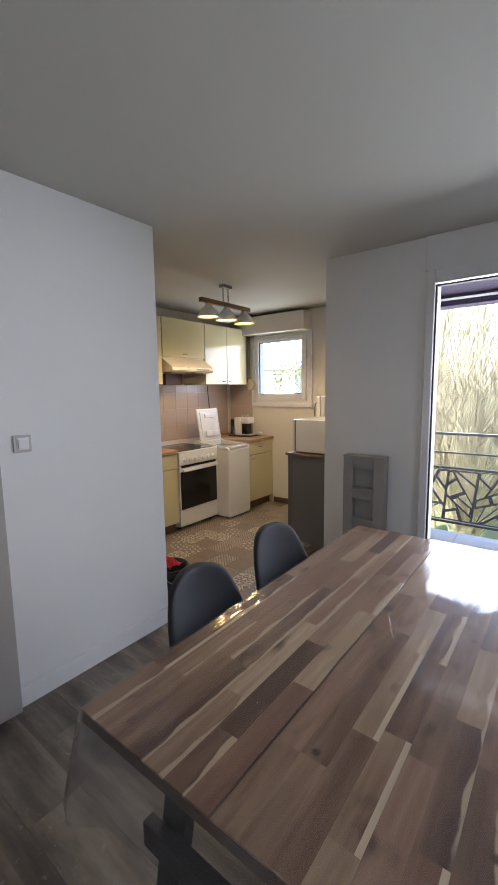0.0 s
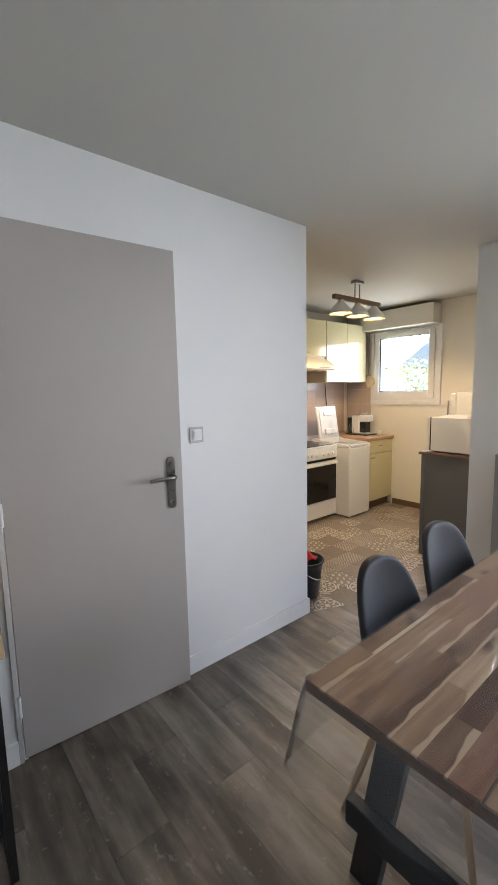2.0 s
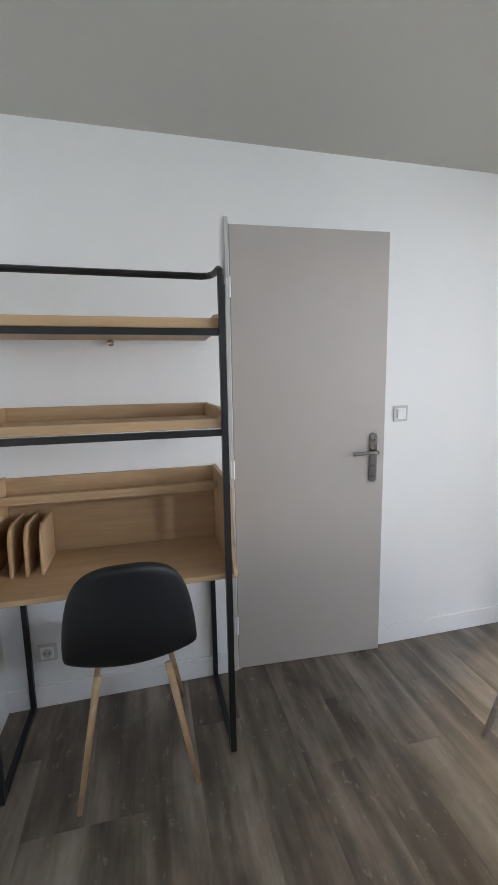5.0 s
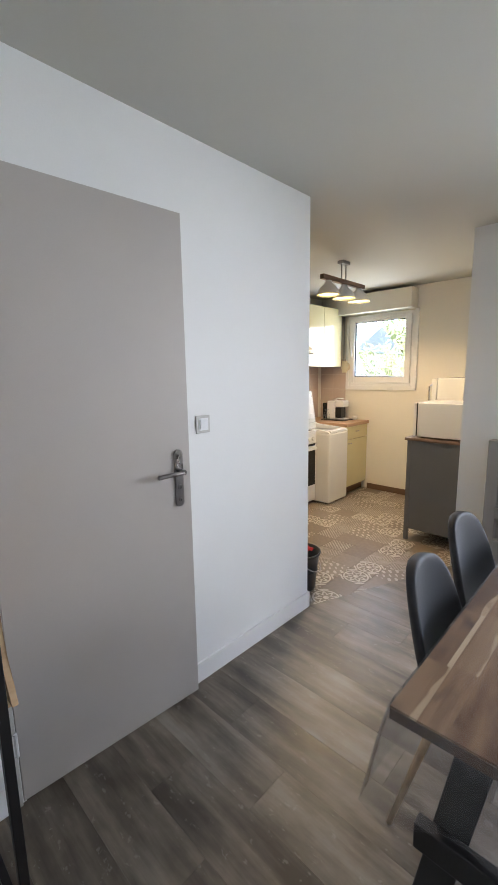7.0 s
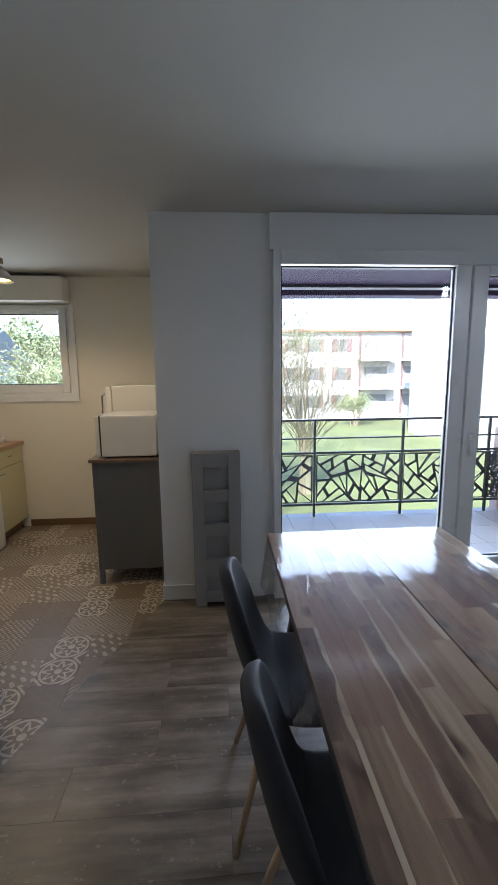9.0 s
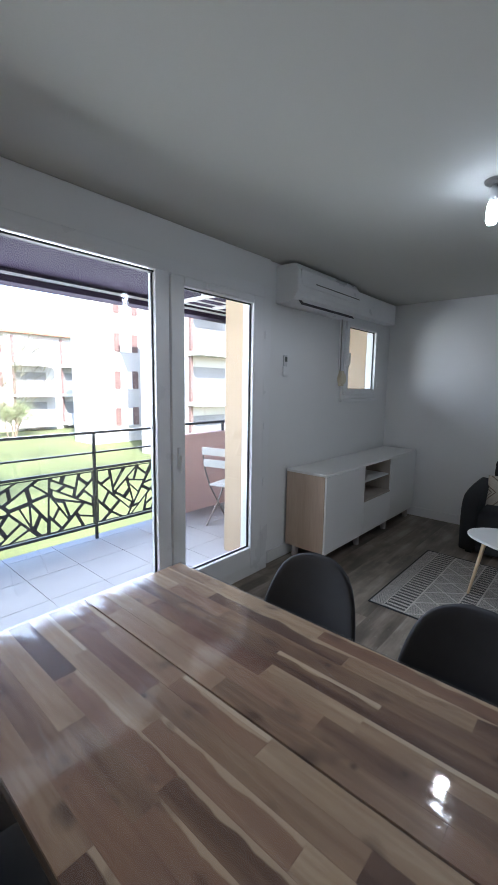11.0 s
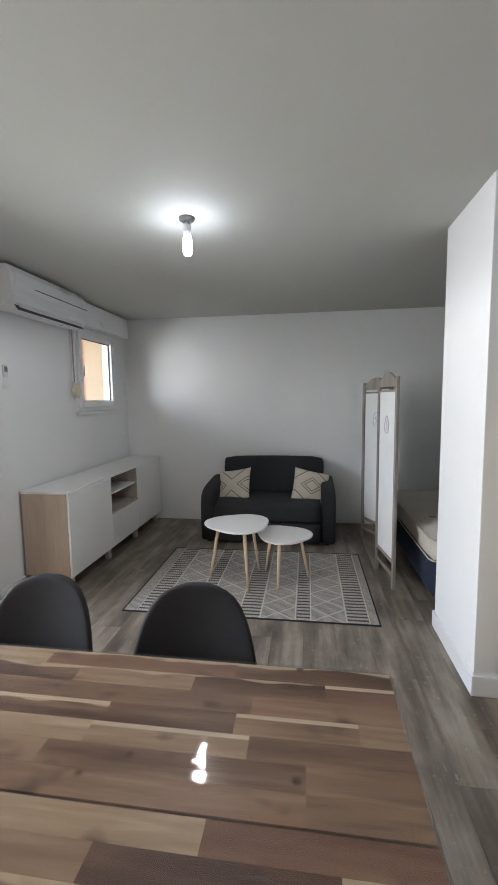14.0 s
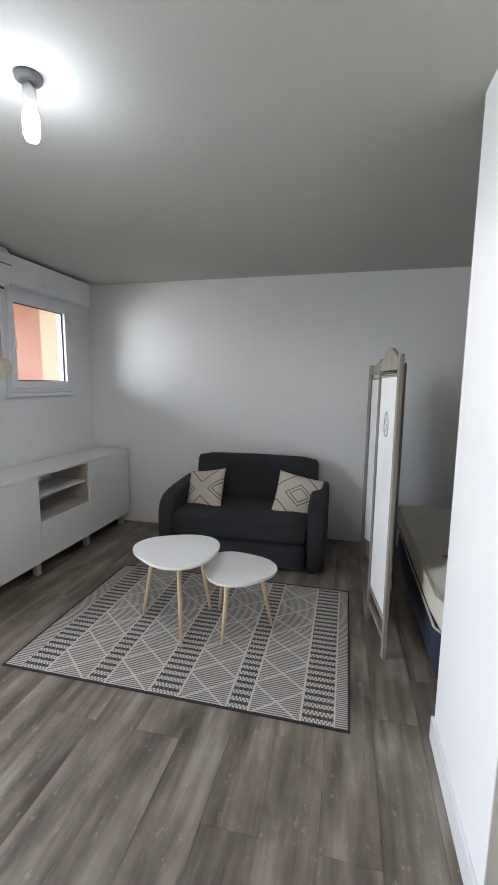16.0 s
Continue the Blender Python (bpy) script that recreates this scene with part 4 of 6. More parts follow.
def dining_table():
    t = thing("dining_table", (-0.195, 1.56, 0), "acacia stave dining table on black trestle legs", "table")
    top = part("tabletop", box(TX0 - 0.001, TX1 + 0.001, TY0 - 0.001, TY1 + 0.001, TZ - 0.034, TZ - 0.006, 0.001), ACACIA_EDGE_SHADE, t, "tabletop of mixed dark and pale acacia staves")
    for y in (0.93, 2.19):
        for s in (-1, 1):
            own = box(-0.045, 0.045, -0.02, 0.02, 0.0, 0.735, 0.004)
            for v in own.verts:
                v.co.x += s * (0.385 - 0.17 * v.co.z)
            part("leg", moved(own, pose(-0.195, y, 0)), BLACKWOOD, t)
        part("stretcher", box(-0.61, 0.22, y - 0.062, y - 0.022, 0.225, 0.305, 0.004), BLACKWOOD, t)
        part("top_beam", box(-0.52, 0.13, y - 0.02, y + 0.06, TZ - 0.085, TZ - 0.0345, 0.004), BLACKWOOD, t)
    part("rail", box(-0.235, -0.155, 0.99, 2.13, 0.235, 0.275, 0.004), BLACKWOOD, t)
    rng = random.Random(4)
    halves = ((TX0, -0.198), (-0.192, TX1))
    for a, b in halves:
        n = 7
        w = (b - a) / n
        for i in range(n):
            y = TY0 - rng.uniform(0.0, 0.3)
            while y < TY1:
                l = rng.uniform(0.26, 0.58)
                y0, y1 = max(y, TY0), min(y + l, TY1)
                if TY1 - y1 < 0.08:
                    y1 = TY1
                if y1 - y0 > 0.02:
                    thin = rng.random() < 0.08
                    cuts = [(a + i * w, a + (i + 0.8) * w), (a + (i + 0.8) * w, a + (i + 1) * w)] if thin else [(a + i * w, a + (i + 1) * w)]
                    for c0, c1 in cuts:
                        cx, cy = (c0 + c1) / 2, (y0 + y1) / 2
                        bm = box(c0 - cx + 0.0001, c1 - cx - 0.0001, y0 - cy + 0.0001, y1 - cy - 0.0001, -0.006, 0.0, 0.0002, segments=1)
                        s = part("stave", bm, SAPWOOD if c1 - c0 < 0.3 * w else ACACIA, top)
                        s.location = (cx, cy, TZ)
                y = y1 if y1 == TY1 else y + l
    return t


dining_table()


def table_film():
    """A clear plastic sheet that lies on the table and hangs over its edges in loose folds."""
    f = thing("clear_tablecloth", (-0.195, 1.56, TZ), "clear plastic film tablecloth hanging over the table edges", "tablecloth")
    bm = bmesh.new()
    nx, ny = 90, 150
    rng = random.Random(7)
    g = []
    for i in range(nx + 1):
        col = []
        for j in range(ny + 1):
            x, y = TX0 - 0.004 + (TX1 - TX0 + 0.008) * i / nx, TY0 - 0.004 + (TY1 - TY0 + 0.008) * j / ny
            q = noise.noise(Vector((x * 7, y * 2.2, 0.3))) * 0.0007
            q += 0.0004 * max(0.0, 1 - abs(noise.noise(Vector((x * 5, y * 3.1, 4.3)))) * 14)
            col.append(bm.verts.new((x, y, TZ + 0.004 + q)))
        g.append(col)
    for i in range(nx):
        for j in range(ny):
            bm.faces.new((g[i][j], g[i + 1][j], g[i + 1][j + 1], g[i][j + 1]))
    part("sheet", bm, FILM, f, smooth=True)
    for _ in range(34):
        cx, cy = rng.uniform(TX0 + 0.05, TX1 - 0.05), rng.uniform(TY0 + 0.08, TY1 - 0.03)
        length, wide, tall = rng.uniform(0.04, 0.19), rng.uniform(0.002, 0.0035), rng.uniform(0.0008, 0.0018)
        ang = rng.gauss(0.0, 0.3) + math.pi / 2
        bow = rng.uniform(-0.12, 0.12) * length
        d, nrm = Vector((math.cos(ang), math.sin(ang), 0)), Vector((-math.sin(ang), math.cos(ang), 0))
        bm = bmesh.new()
        rows = []
        for k in range(9):
            u = -1 + k / 4
            taper = max(0.04, 1 - u * u)
            c = Vector((cx, cy, TZ + 0.0042)) + d * u * length / 2 + nrm * bow * (1 - u * u)
            rows.append([bm.verts.new(c + nrm * wide * q * taper + Vector((0, 0, tall * taper * (1 - q * q)))) for q in (-1.0, -0.5, 0.0, 0.5, 1.0)])
        for a, b in zip(rows, rows[1:]):
            for k in range(4):
                bm.faces.new((a[k], a[k + 1], b[k + 1], b[k]))
        part("crease", bm, FILM, f, "raised crease in the film", smooth=True)
    edge = [(v, n) for v, n in
            [((TX0 - 0.004, TY0 + (TY1 - TY0) * k / 40), (-1, 0)) for k in range(40)] +
            [((TX0 + (TX1 - TX0) * k / 24, TY1 + 0.004), (0, 1)) for k in range(24)] +
            [((TX1 + 0.004, TY1 - (TY1 - TY0) * k / 40), (1, 0)) for k in range(40)] +
            [((TX1 - (TX1 - TX0) * k / 24, TY0 - 0.004), (0, -1)) for k in range(24)]]
    bm = bmesh.new()
    rings = []
    for d, out in ((0, 0.0), (0.03, 0.006), (0.09, 0.014), (0.17, 0.022), (0.25, 0.03)):
        ring = []
        for k, ((x, y), (nx_, ny_)) in enumerate(edge):
            corner = max(0.0, 1 - min(math.hypot(x - cx, y - cy) for cx in (TX0, TX1) for cy in (TY0, TY1)) / 0.16)
            sway = noise.noise(Vector((x * 6, y * 6, 2.0))) * 0.03 * d / 0.25
            cx, cy = (x + 0.195), (y - 1.56)
            ln = math.hypot(cx, cy)
            ring.append(bm.verts.new((x + nx_ * (out + sway) + cx / ln * corner * d * 0.17, y + ny_ * (out + sway) + cy / ln * corner * d * 0.17, TZ + 0.004 - d * (0.8 + 0.3 * corner))))
        rings.append(ring)
    n = len(edge)
    for a, b in zip(rings, rings[1:]):
        for k in range(n):
            bm.faces.new((a[k], a[(k + 1) % n], b[(k + 1) % n], b[k]))
    part("drape", bm, FILM_SIDE, f, smooth=True)


table_film()


def shell_chair(place, turn, label, leather, wood, group="", grow=1.0):
    """A moulded shell chair: back and seat in one padded curve, four splayed legs. Faces its own +x."""
    c = thing("shell_chair", place, label, "chair", turn, group)
    prof = [(-0.245, 0.882, 0.03), (-0.243, 0.865, 0.105), (-0.236, 0.82, 0.155), (-0.222, 0.74, 0.185), (-0.205, 0.66, 0.202), (-0.185, 0.58, 0.212),
            (-0.155, 0.51, 0.218), (-0.10, 0.462, 0.222), (-0.02, 0.447, 0.226), (0.08, 0.447, 0.226), (0.155, 0.452, 0.216), (0.205, 0.445, 0.19), (0.228, 0.425, 0.12), (0.232, 0.415, 0.04)]
    prof = [(x * grow, 0.43 + (z - 0.43) * (1 + (grow - 1) * 0.4), w * grow) for x, z, w in prof]
    cols = 14
    bm = bmesh.new()
    front, back = [], []
    for i, (x, z, w) in enumerate(prof):
        a = Vector(prof[min(i + 1, len(prof) - 1)][:2]) - Vector(prof[max(i - 1, 0)][:2])
        nrm = Vector((-a.y, a.x)).normalized()
        nrm = -nrm if (nrm.x + nrm.y) < 0 else nrm
        fr, bk = [], []
        for j in range(cols + 1):
            u = -1 + 2 * j / cols
            cup = 0.055 * u ** 2 * (1 if z > 0.5 else 0.45) * min(1.0, w / 0.2) ** 2
            thick = 0.012 + 0.010 * (1 - u ** 4)
            p = Vector((x, z)) + nrm * cup
            fr.append(bm.verts.new((p.x + nrm.x * thick, u * w, p.y + nrm.y * thick)))
            bk.append(bm.verts.new((p.x - nrm.x * thick, u * w, p.y - nrm.y * thick)))
        front.append(fr), back.append(bk)
    for g, flip in ((front, 1), (back, -1)):
        for i in range(len(prof) - 1):
            for j in range(cols):
                bm.faces.new((g[i][j], g[i][j + 1], g[i + 1][j + 1], g[i + 1][j])[::flip])
    rim_f = front[0] + [r[-1] for r in front[1:-1]] + front[-1][::-1] + [r[0] for r in front[1:-1]][::-1]
    rim_b = back[0] + [r[-1] for r in back[1:-1]] + back[-1][::-1] + [r[0] for r in back[1:-1]][::-1]
    n = len(rim_f)
    for k in range(n):
        bm.faces.new((rim_f[k], rim_b[k], rim_b[(k + 1) % n], rim_f[(k + 1) % n]))
    shell = part("shell", bm, leather, c, smooth=True, local=True)
    shell.modifiers.new("round", "SUBSURF").levels = 1
    shell.modifiers["round"].render_levels = 1
    for sx in (-1, 1):
        for sy in (-1, 1):
            part("leg", rod((0.01 + sx * 0.12, sy * 0.125, 0.425), (sx * 0.222, sy * 0.205, 0.0), 0.0145, 0.009, 12), wood, c, smooth=True, local=True)
    return c


chair_label = "black leatherette shell chair with wooden legs at the dining table"
chair = shell_chair((-0.59, 1.808, 0), -2, chair_label, LEATHER_GREY, OAK, "chairs round the table")
copy_thing(chair, pose(-0.545, 1.272, 0, 0, 0, 3))
copy_thing(chair, pose(0.215, 1.845, 0, 0, 0, 178))
copy_thing(chair, pose(0.205, 1.285, 0, 0, 0, 183))
shell_chair((-1.405, -0.265, 0), 182, "black leatherette shell chair with pale wooden legs at the desk", LEATHER, OAK, grow=1.08)


# ---- ladder desk ----
def ladder_desk():
    d = thing("ladder_desk", (-1.5, -0.315, 0), "oak ladder desk with two shelves on a black steel frame", "desk")
    y0, y1 = -0.735, 0.102
    for y in (y0, y1):
        part("front_post", box(-1.30, -1.276, y - 0.0115, y + 0.0115, 0.0, 1.79, 0.002), BLACKSTEEL, d)
        part("back_post", box(-1.735, -1.712, y - 0.011, y + 0.011, 0.0, 0.72, 0.002), BLACKSTEEL, d)
        part("foot_bar", box(-1.712, -1.30, y - 0.011, y + 0.011, 0.0, 0.022, 0.002), BLACKSTEEL, d)
    pts = []
    for s, y in ((1, y0), (-1, y1)):
        arc = [(-1.288, y, 1.788), (-1.290, y, 1.815), (-1.302, y, 1.838), (-1.33, y, 1.85), (-1.44, y, 1.86), (-1.475, y + s * 0.012, 1.862), (-1.49, y + s * 0.04, 1.863)]
        pts += arc if s > 0 else arc[::-1]
    part("top_rail", tube(pts, 0.0125, 8), BLACKSTEEL, d)
    s0, s1 = y0 - 0.018, y1 + 0.018
    for z, tall in ((1.648, 0.05), (1.300, 0.062)):
        xf = -1.303
        part("shelf", box(-1.735, xf - 0.014, s0 + 0.014, s1 - 0.014, z, z + 0.016, 0.002), OAK, d)
        part("shelf_back", box(-1.735, -1.722, s0 + 0.028, s1 - 0.028, z + 0.016, z + tall + 0.012, 0.002), OAK, d)
        part("shelf_lip", box(xf - 0.014, xf, s0 + 0.028, s1 - 0.028, z, z + 0.034, 0.002), OAK, d)
        for a, b in ((s0 + 0.013, s0 + 0.028), (s1 - 0.028, s1 - 0.013)):
            bm = prism([(-1.735, z + 0.016), (-1.735, z + tall + 0.012), (-1.40, z + tall + 0.01), (-1.32, z + tall), (xf, z + tall - 0.008), (xf, z + 0.016)], a, b, bevel=0.002)
            moved(bm, Matrix(((1, 0, 0, 0), (0, 0, 1, 0), (0, 1, 0, 0), (0, 0, 0, 1))))
            part("shelf_end", bm, OAK, d)
        part("support_bar", box(-1.302, -1.28, y0 + 0.0115, y1 - 0.0115, z - 0.026, z - 0.003, 0.002), BLACKSTEEL, d)
    s0, s1 = y0 - 0.046, y1 + 0.046
    part("desktop", box(-1.735, -1.305, s0 + 0.013, s1 - 0.013, 0.722, 0.744, 0.003), OAK, d)
    part("back_panel", box(-1.735, -1.72, s0 + 0.028, s1 - 0.028, 0.744, 1.08, 0.002), OAK, d)
    part("hutch_shelf", box(-1.72, -1.60, s0 + 0.028, s1 - 0.028, 0.995, 1.012, 0.002), OAK, d)
    part("hutch_lip", box(-1.612, -1.60, s0 + 0.028, s1 - 0.028, 1.012, 1.03, 0.002), OAK, d)
    side = [(-1.735, 0.744), (-1.735, 1.085), (-1.70, 1.085), (-1.37, 1.075), (-1.345, 1.05), (-1.34, 0.90), (-1.325, 0.84), (-1.29, 0.78), (-1.272, 0.744)]
    for y in (s0 + 0.013, s1 - 0.028):
        bm = prism(side, 0, 0.015, bevel=0.002)
        moved(bm, Matrix(((1, 0, 0, 0), (0, 0, 1, y), (0, 1, 0, 0), (0, 0, 0, 1))))
        part("hutch_side", bm, OAK, d)
    for y in (-0.70, -0.645, -0.59):
        bm = prism([(-1.70, 0.744), (-1.70, 0.935), (-1.55, 0.935), (-1.52, 0.92), (-1.50, 0.88), (-1.49, 0.744)], 0, 0.011, bevel=0.002)
        moved(bm, Matrix(((1, 0, 0, 0), (0, 0, 1, y), (0, 1, 0, 0), (0, 0, 0, 1))))
        part("letter_divider", bm, OAK, d)
    part("wall_bracket", rod((-1.735, -0.297, 1.634), (-1.705, -0.297, 1.634), 0.012, 0.014, 16), CHROME, d, "small round chrome wall fixing", smooth=True)


ladder_desk()


def plate(name, x, y, z, label, kind):
    """A square wall plate on the west wall: surround, centre, and a rocker or a round well."""
    t = thing(name, (x, y, z), label, name.replace("_", " "))
    grey = plain("grey_plate", (0.52, 0.51, 0.49), 0.4, 0.03)
    part("surround", box(x, x + 0.009, y - 0.041, y + 0.041, z - 0.041, z + 0.041, 0.004), grey, t, "grey plastic surround")
    part("centre", box(x + 0.008, x + 0.012, y - 0.028, y + 0.028, z - 0.028, z + 0.028, 0.002), PVC, t)
    if kind == "rocker":
        part("rocker", moved(box(-0.004, 0.004, -0.022, 0.022, -0.022, 0.022, 0.002), pose(x + 0.013, y, z, 0, 4, 0)), PVC, t)
    else:
        part("well", lathe([(0.021, 0.0005), (0.021, -0.001), (0.018, -0.001), (0.0, -0.001)], 20), grey, t).matrix_basis = Matrix.Identity(4)
        t.children[-1].matrix_basis = pose(x + 0.014, y, z, 0, 90, 0)
        for s in (-1, 1):
            part("pin", rod((x + 0.012, y + s * 0.0095, z), (x + 0.016, y + s * 0.0095, z), 0.0032, sides=10), GASKET, t)


plate("light_switch", WX, 1.110, 1.285, "square light switch in a grey surround on the wall", "rocker")
plate("wall_socket", WX, -0.66, 0.265, "white wall socket in a grey surround above the skirting", "socket")


# ---- grey slotted rack against the pier ----
def slot_rack():
    r = thing("magazine_rack", (-0.88, 3.13, 0), "grey painted wooden rack with four slots leaning on the wall", "rack")
    grey = plain("taupe_grey_paint", (0.31, 0.30, 0.29), 0.55, 0.04, 3, 150, 0.1)
    x0, x1, ya, yb = -1.03, -0.722, 3.07, 3.155
    for a, b in ((x0, -0.955), (-0.80, x1)):
        part("stile", box(a, b, ya, yb, 0.0, 1.02, 0.004), grey, r)
    cuts = ((0.09, 0.20), (0.33, 0.485), (0.565, 0.715), (0.79, 0.94))
    z = 0.03
    for c0, c1 in cuts:
        part("cross_board", box(-0.955, -0.80, ya + 0.0005, yb, z, c0, 0.001), grey, r)
        part("ledge", box(-0.965, -0.79, ya - 0.014, ya + 0.04, c0 - 0.016, c0 + 0.004, 0.003), grey, r)
        z = c1
    part("cross_board", box(-0.955, -0.80, ya + 0.0005, yb, z, 1.02, 0.001), grey, r)
    part("back_board", box(-0.953, -0.802, ya + 0.042, yb - 0.002, 0.031, 1.018), grey, r)
    part("top_board", box(x0, x1, ya - 0.004, yb + 0.012, 1.02, 1.032, 0.003), grey, r)


slot_rack()


# ---- air conditioner, remote and cables ----
def air_conditioner():
    a = thing("air_conditioner", (2.36, NY, 2.17), "white wall air conditioner under the ceiling", "air conditioner")
    x0, x1 = 1.86, 2.86
    prof = [(NY - 0.002, 2.17), (NY - 0.10, 2.165), (NY - 0.17, 2.185), (NY - 0.215, 2.24), (NY - 0.215, 2.40), (NY - 0.18, 2.455), (NY - 0.002, 2.462)]
    bm = prism(prof, x0, x1, bevel=0.008)
    moved(bm, Matrix(((0, 0, 1, 0), (1, 0, 0, 0), (0, 1, 0, 0), (0, 0, 0, 1))))
    part("body", bm, PVC, a)
    part("front_panel", box(x0 + 0.03, x1 - 0.03, NY - 0.222, NY - 0.212, 2.29, 2.41, 0.004), PVC, a)
    # The groove is a dark strip on the panel, its shade painted in.
    part("groove", box(x0 + 0.24, x1 - 0.012, NY - 0.2235, NY - 0.2215, 2.325, 2.333), plain("groove_shade_grey", (0.16, 0.16, 0.165), 0.5), a, "dark strip for the shade in the front panel's groove")
    flap = moved(box(-0.42, 0.42, -0.045, 0.045, -0.004, 0.004, 0.003), pose(2.36, NY - 0.185, 2.205, 52, 0, 0))
    part("flap", flap, PVC, a, "white air outlet flap")
    # No slot is cut; a dark sheet gives the shade inside the outlet.
    part("outlet", moved(box(-0.43, 0.43, -0.05, 0.05, -0.002, 0.002), pose(2.36, NY - 0.172, 2.192, 52, 0, 0)), plain("outlet_shade_grey", (0.10, 0.10, 0.105), 0.6), a, "dark sheet for the shade in the air outlet slot")
    c = thing("cable_duct", (2.9, NY - 0.01, 1.7), "thin white cable duct beside the small window", "cable duct")
    bm = box(2.86, 2.915, NY - 0.02, NY, 2.172, 2.192, 0.003)
    box(2.895, 2.915, NY - 0.02, NY, 1.69, 2.172, 0.003, bm)
    part("duct", bm, PVC, c)
    r = thing("remote_control", (1.99, NY, 1.60), "white remote control in its wall holder", "remote")
    part("holder", box(1.965, 2.025, NY - 0.022, NY, 1.60, 1.68, 0.006), PVC, r)
    body = part("remote_body", box(1.972, 2.018, NY - 0.018, NY - 0.003, 1.63, 1.775, 0.006), plain("pale_grey_plastic", (0.62, 0.63, 0.64), 0.4, 0.02), r)
    part("screen", box(1.98, 2.01, NY - 0.021, NY - 0.0175, 1.72, 1.76, 0.001), plain("lcd_grey", (0.16, 0.18, 0.17), 0.2, 0.02), body)


air_conditioner()


# ---- sideboard ----
def sideboard():
    s = thing("sideboard", (3.05, 2.96, 0), "low white sideboard with pale ash sides and open niche", "sideboard")
    x0, x1, y0, y1, z0, z1 = 2.05, 4.06, 2.762, 3.165, 0.115, 0.80
    part("side", box(x0, x0 + 0.018, y0 + 0.02, y1, z0, z1 - 0.022, 0.002), ASH, s, "pale ash side panel")
    part("side", box(x1 - 0.018, x1, y0 + 0.02, y1, z0, z1 - 0.022, 0.002), ASH, s, "pale ash side panel")
    part("top", box(x0 - 0.002, x1 + 0.002, y0, y1, z1 - 0.022, z1, 0.003), WHITE, s)
    part("bottom", box(x0 + 0.018, x1 - 0.018, y0 + 0.02, y1, z0, z0 + 0.018, 0.002), ASH, s)
    part("back", box(x0 + 0.018, x1 - 0.018, y1 - 0.012, y1, z0, z1 - 0.022), WHITE, s)
    a, b = 2.745, 3.37
    leg_paint = plain("pale_grey_leg", (0.52, 0.49, 0.46), 0.5, 0.03)
    for x in (a, b):
        part("divider", box(x - 0.009, x + 0.009, y0 + 0.02, y1 - 0.012, z0 + 0.018, z1 - 0.022, 0.002), GREY_ASH, s)
    part("niche_floor", box(a + 0.009, b - 0.009, y0 + 0.004, y1 - 0.012, 0.425, 0.443, 0.002), GREY_ASH, s)
    part("niche_shelf", box(a + 0.009, b - 0.009, y0 + 0.03, y1 - 0.012, 0.605, 0.62, 0.002), WHITE, s)
    part("door", box(x0 + 0.001, a + 0.004, y0, y0 + 0.018, z0 - 0.004, z1 - 0.024, 0.003), WHITE, s)
    part("door", box(b - 0.004, x1 - 0.001, y0, y0 + 0.018, z0 - 0.004, z1 - 0.024, 0.003), WHITE, s)
    part("drawer_front", box(a + 0.007, b - 0.007, y0, y0 + 0.018, z0 - 0.004, 0.423, 0.003), WHITE, s)
    for x in (2.12, 2.745, 3.37, 3.98):
        for y in (y0 + 0.06, y1 - 0.06):
            part("leg", box(x - 0.022, x + 0.022, y - 0.022, y + 0.022, 0.0, z0, 0.003), leg_paint, s)


sideboard()


# ---- ceiling bulb ----
BX, BY = 1.46, 1.59


def ceiling_bulb():
    b = thing("ceiling_lamp", (BX, BY, H), "bare lit LED bulb hanging from a grey ceiling rose", "lamp")
    part("ceiling_rose", lathe([(0.0, H), (0.044, H), (0.042, H - 0.012), (0.030, H - 0.02), (0.0, H - 0.022)], 24, centre=(BX, BY, 0)), plain("grey_rose", (0.17, 0.17, 0.165), 0.5, 0.04), b, smooth=True)
    part("socket", lathe([(0.010, H - 0.02), (0.010, H - 0.03), (0.020, H - 0.034), (0.0225, H - 0.07), (0.0205, H - 0.094), (0.0, H - 0.094)], 18, centre=(BX, BY, 0)), PVC, b, "white lamp socket", smooth=True)
    part("bulb", lathe([(0.0165, H - 0.094), (0.022, H - 0.104), (0.0255, H - 0.122), (0.0255, H - 0.176), (0.019, H - 0.193), (0.0, H - 0.198)], 20, centre=(BX, BY, 0)), glow("led_glow", (0.80, 0.91, 1.0), 5.6), b, "lit cool white LED bulb", smooth=True)


ceiling_bulb()


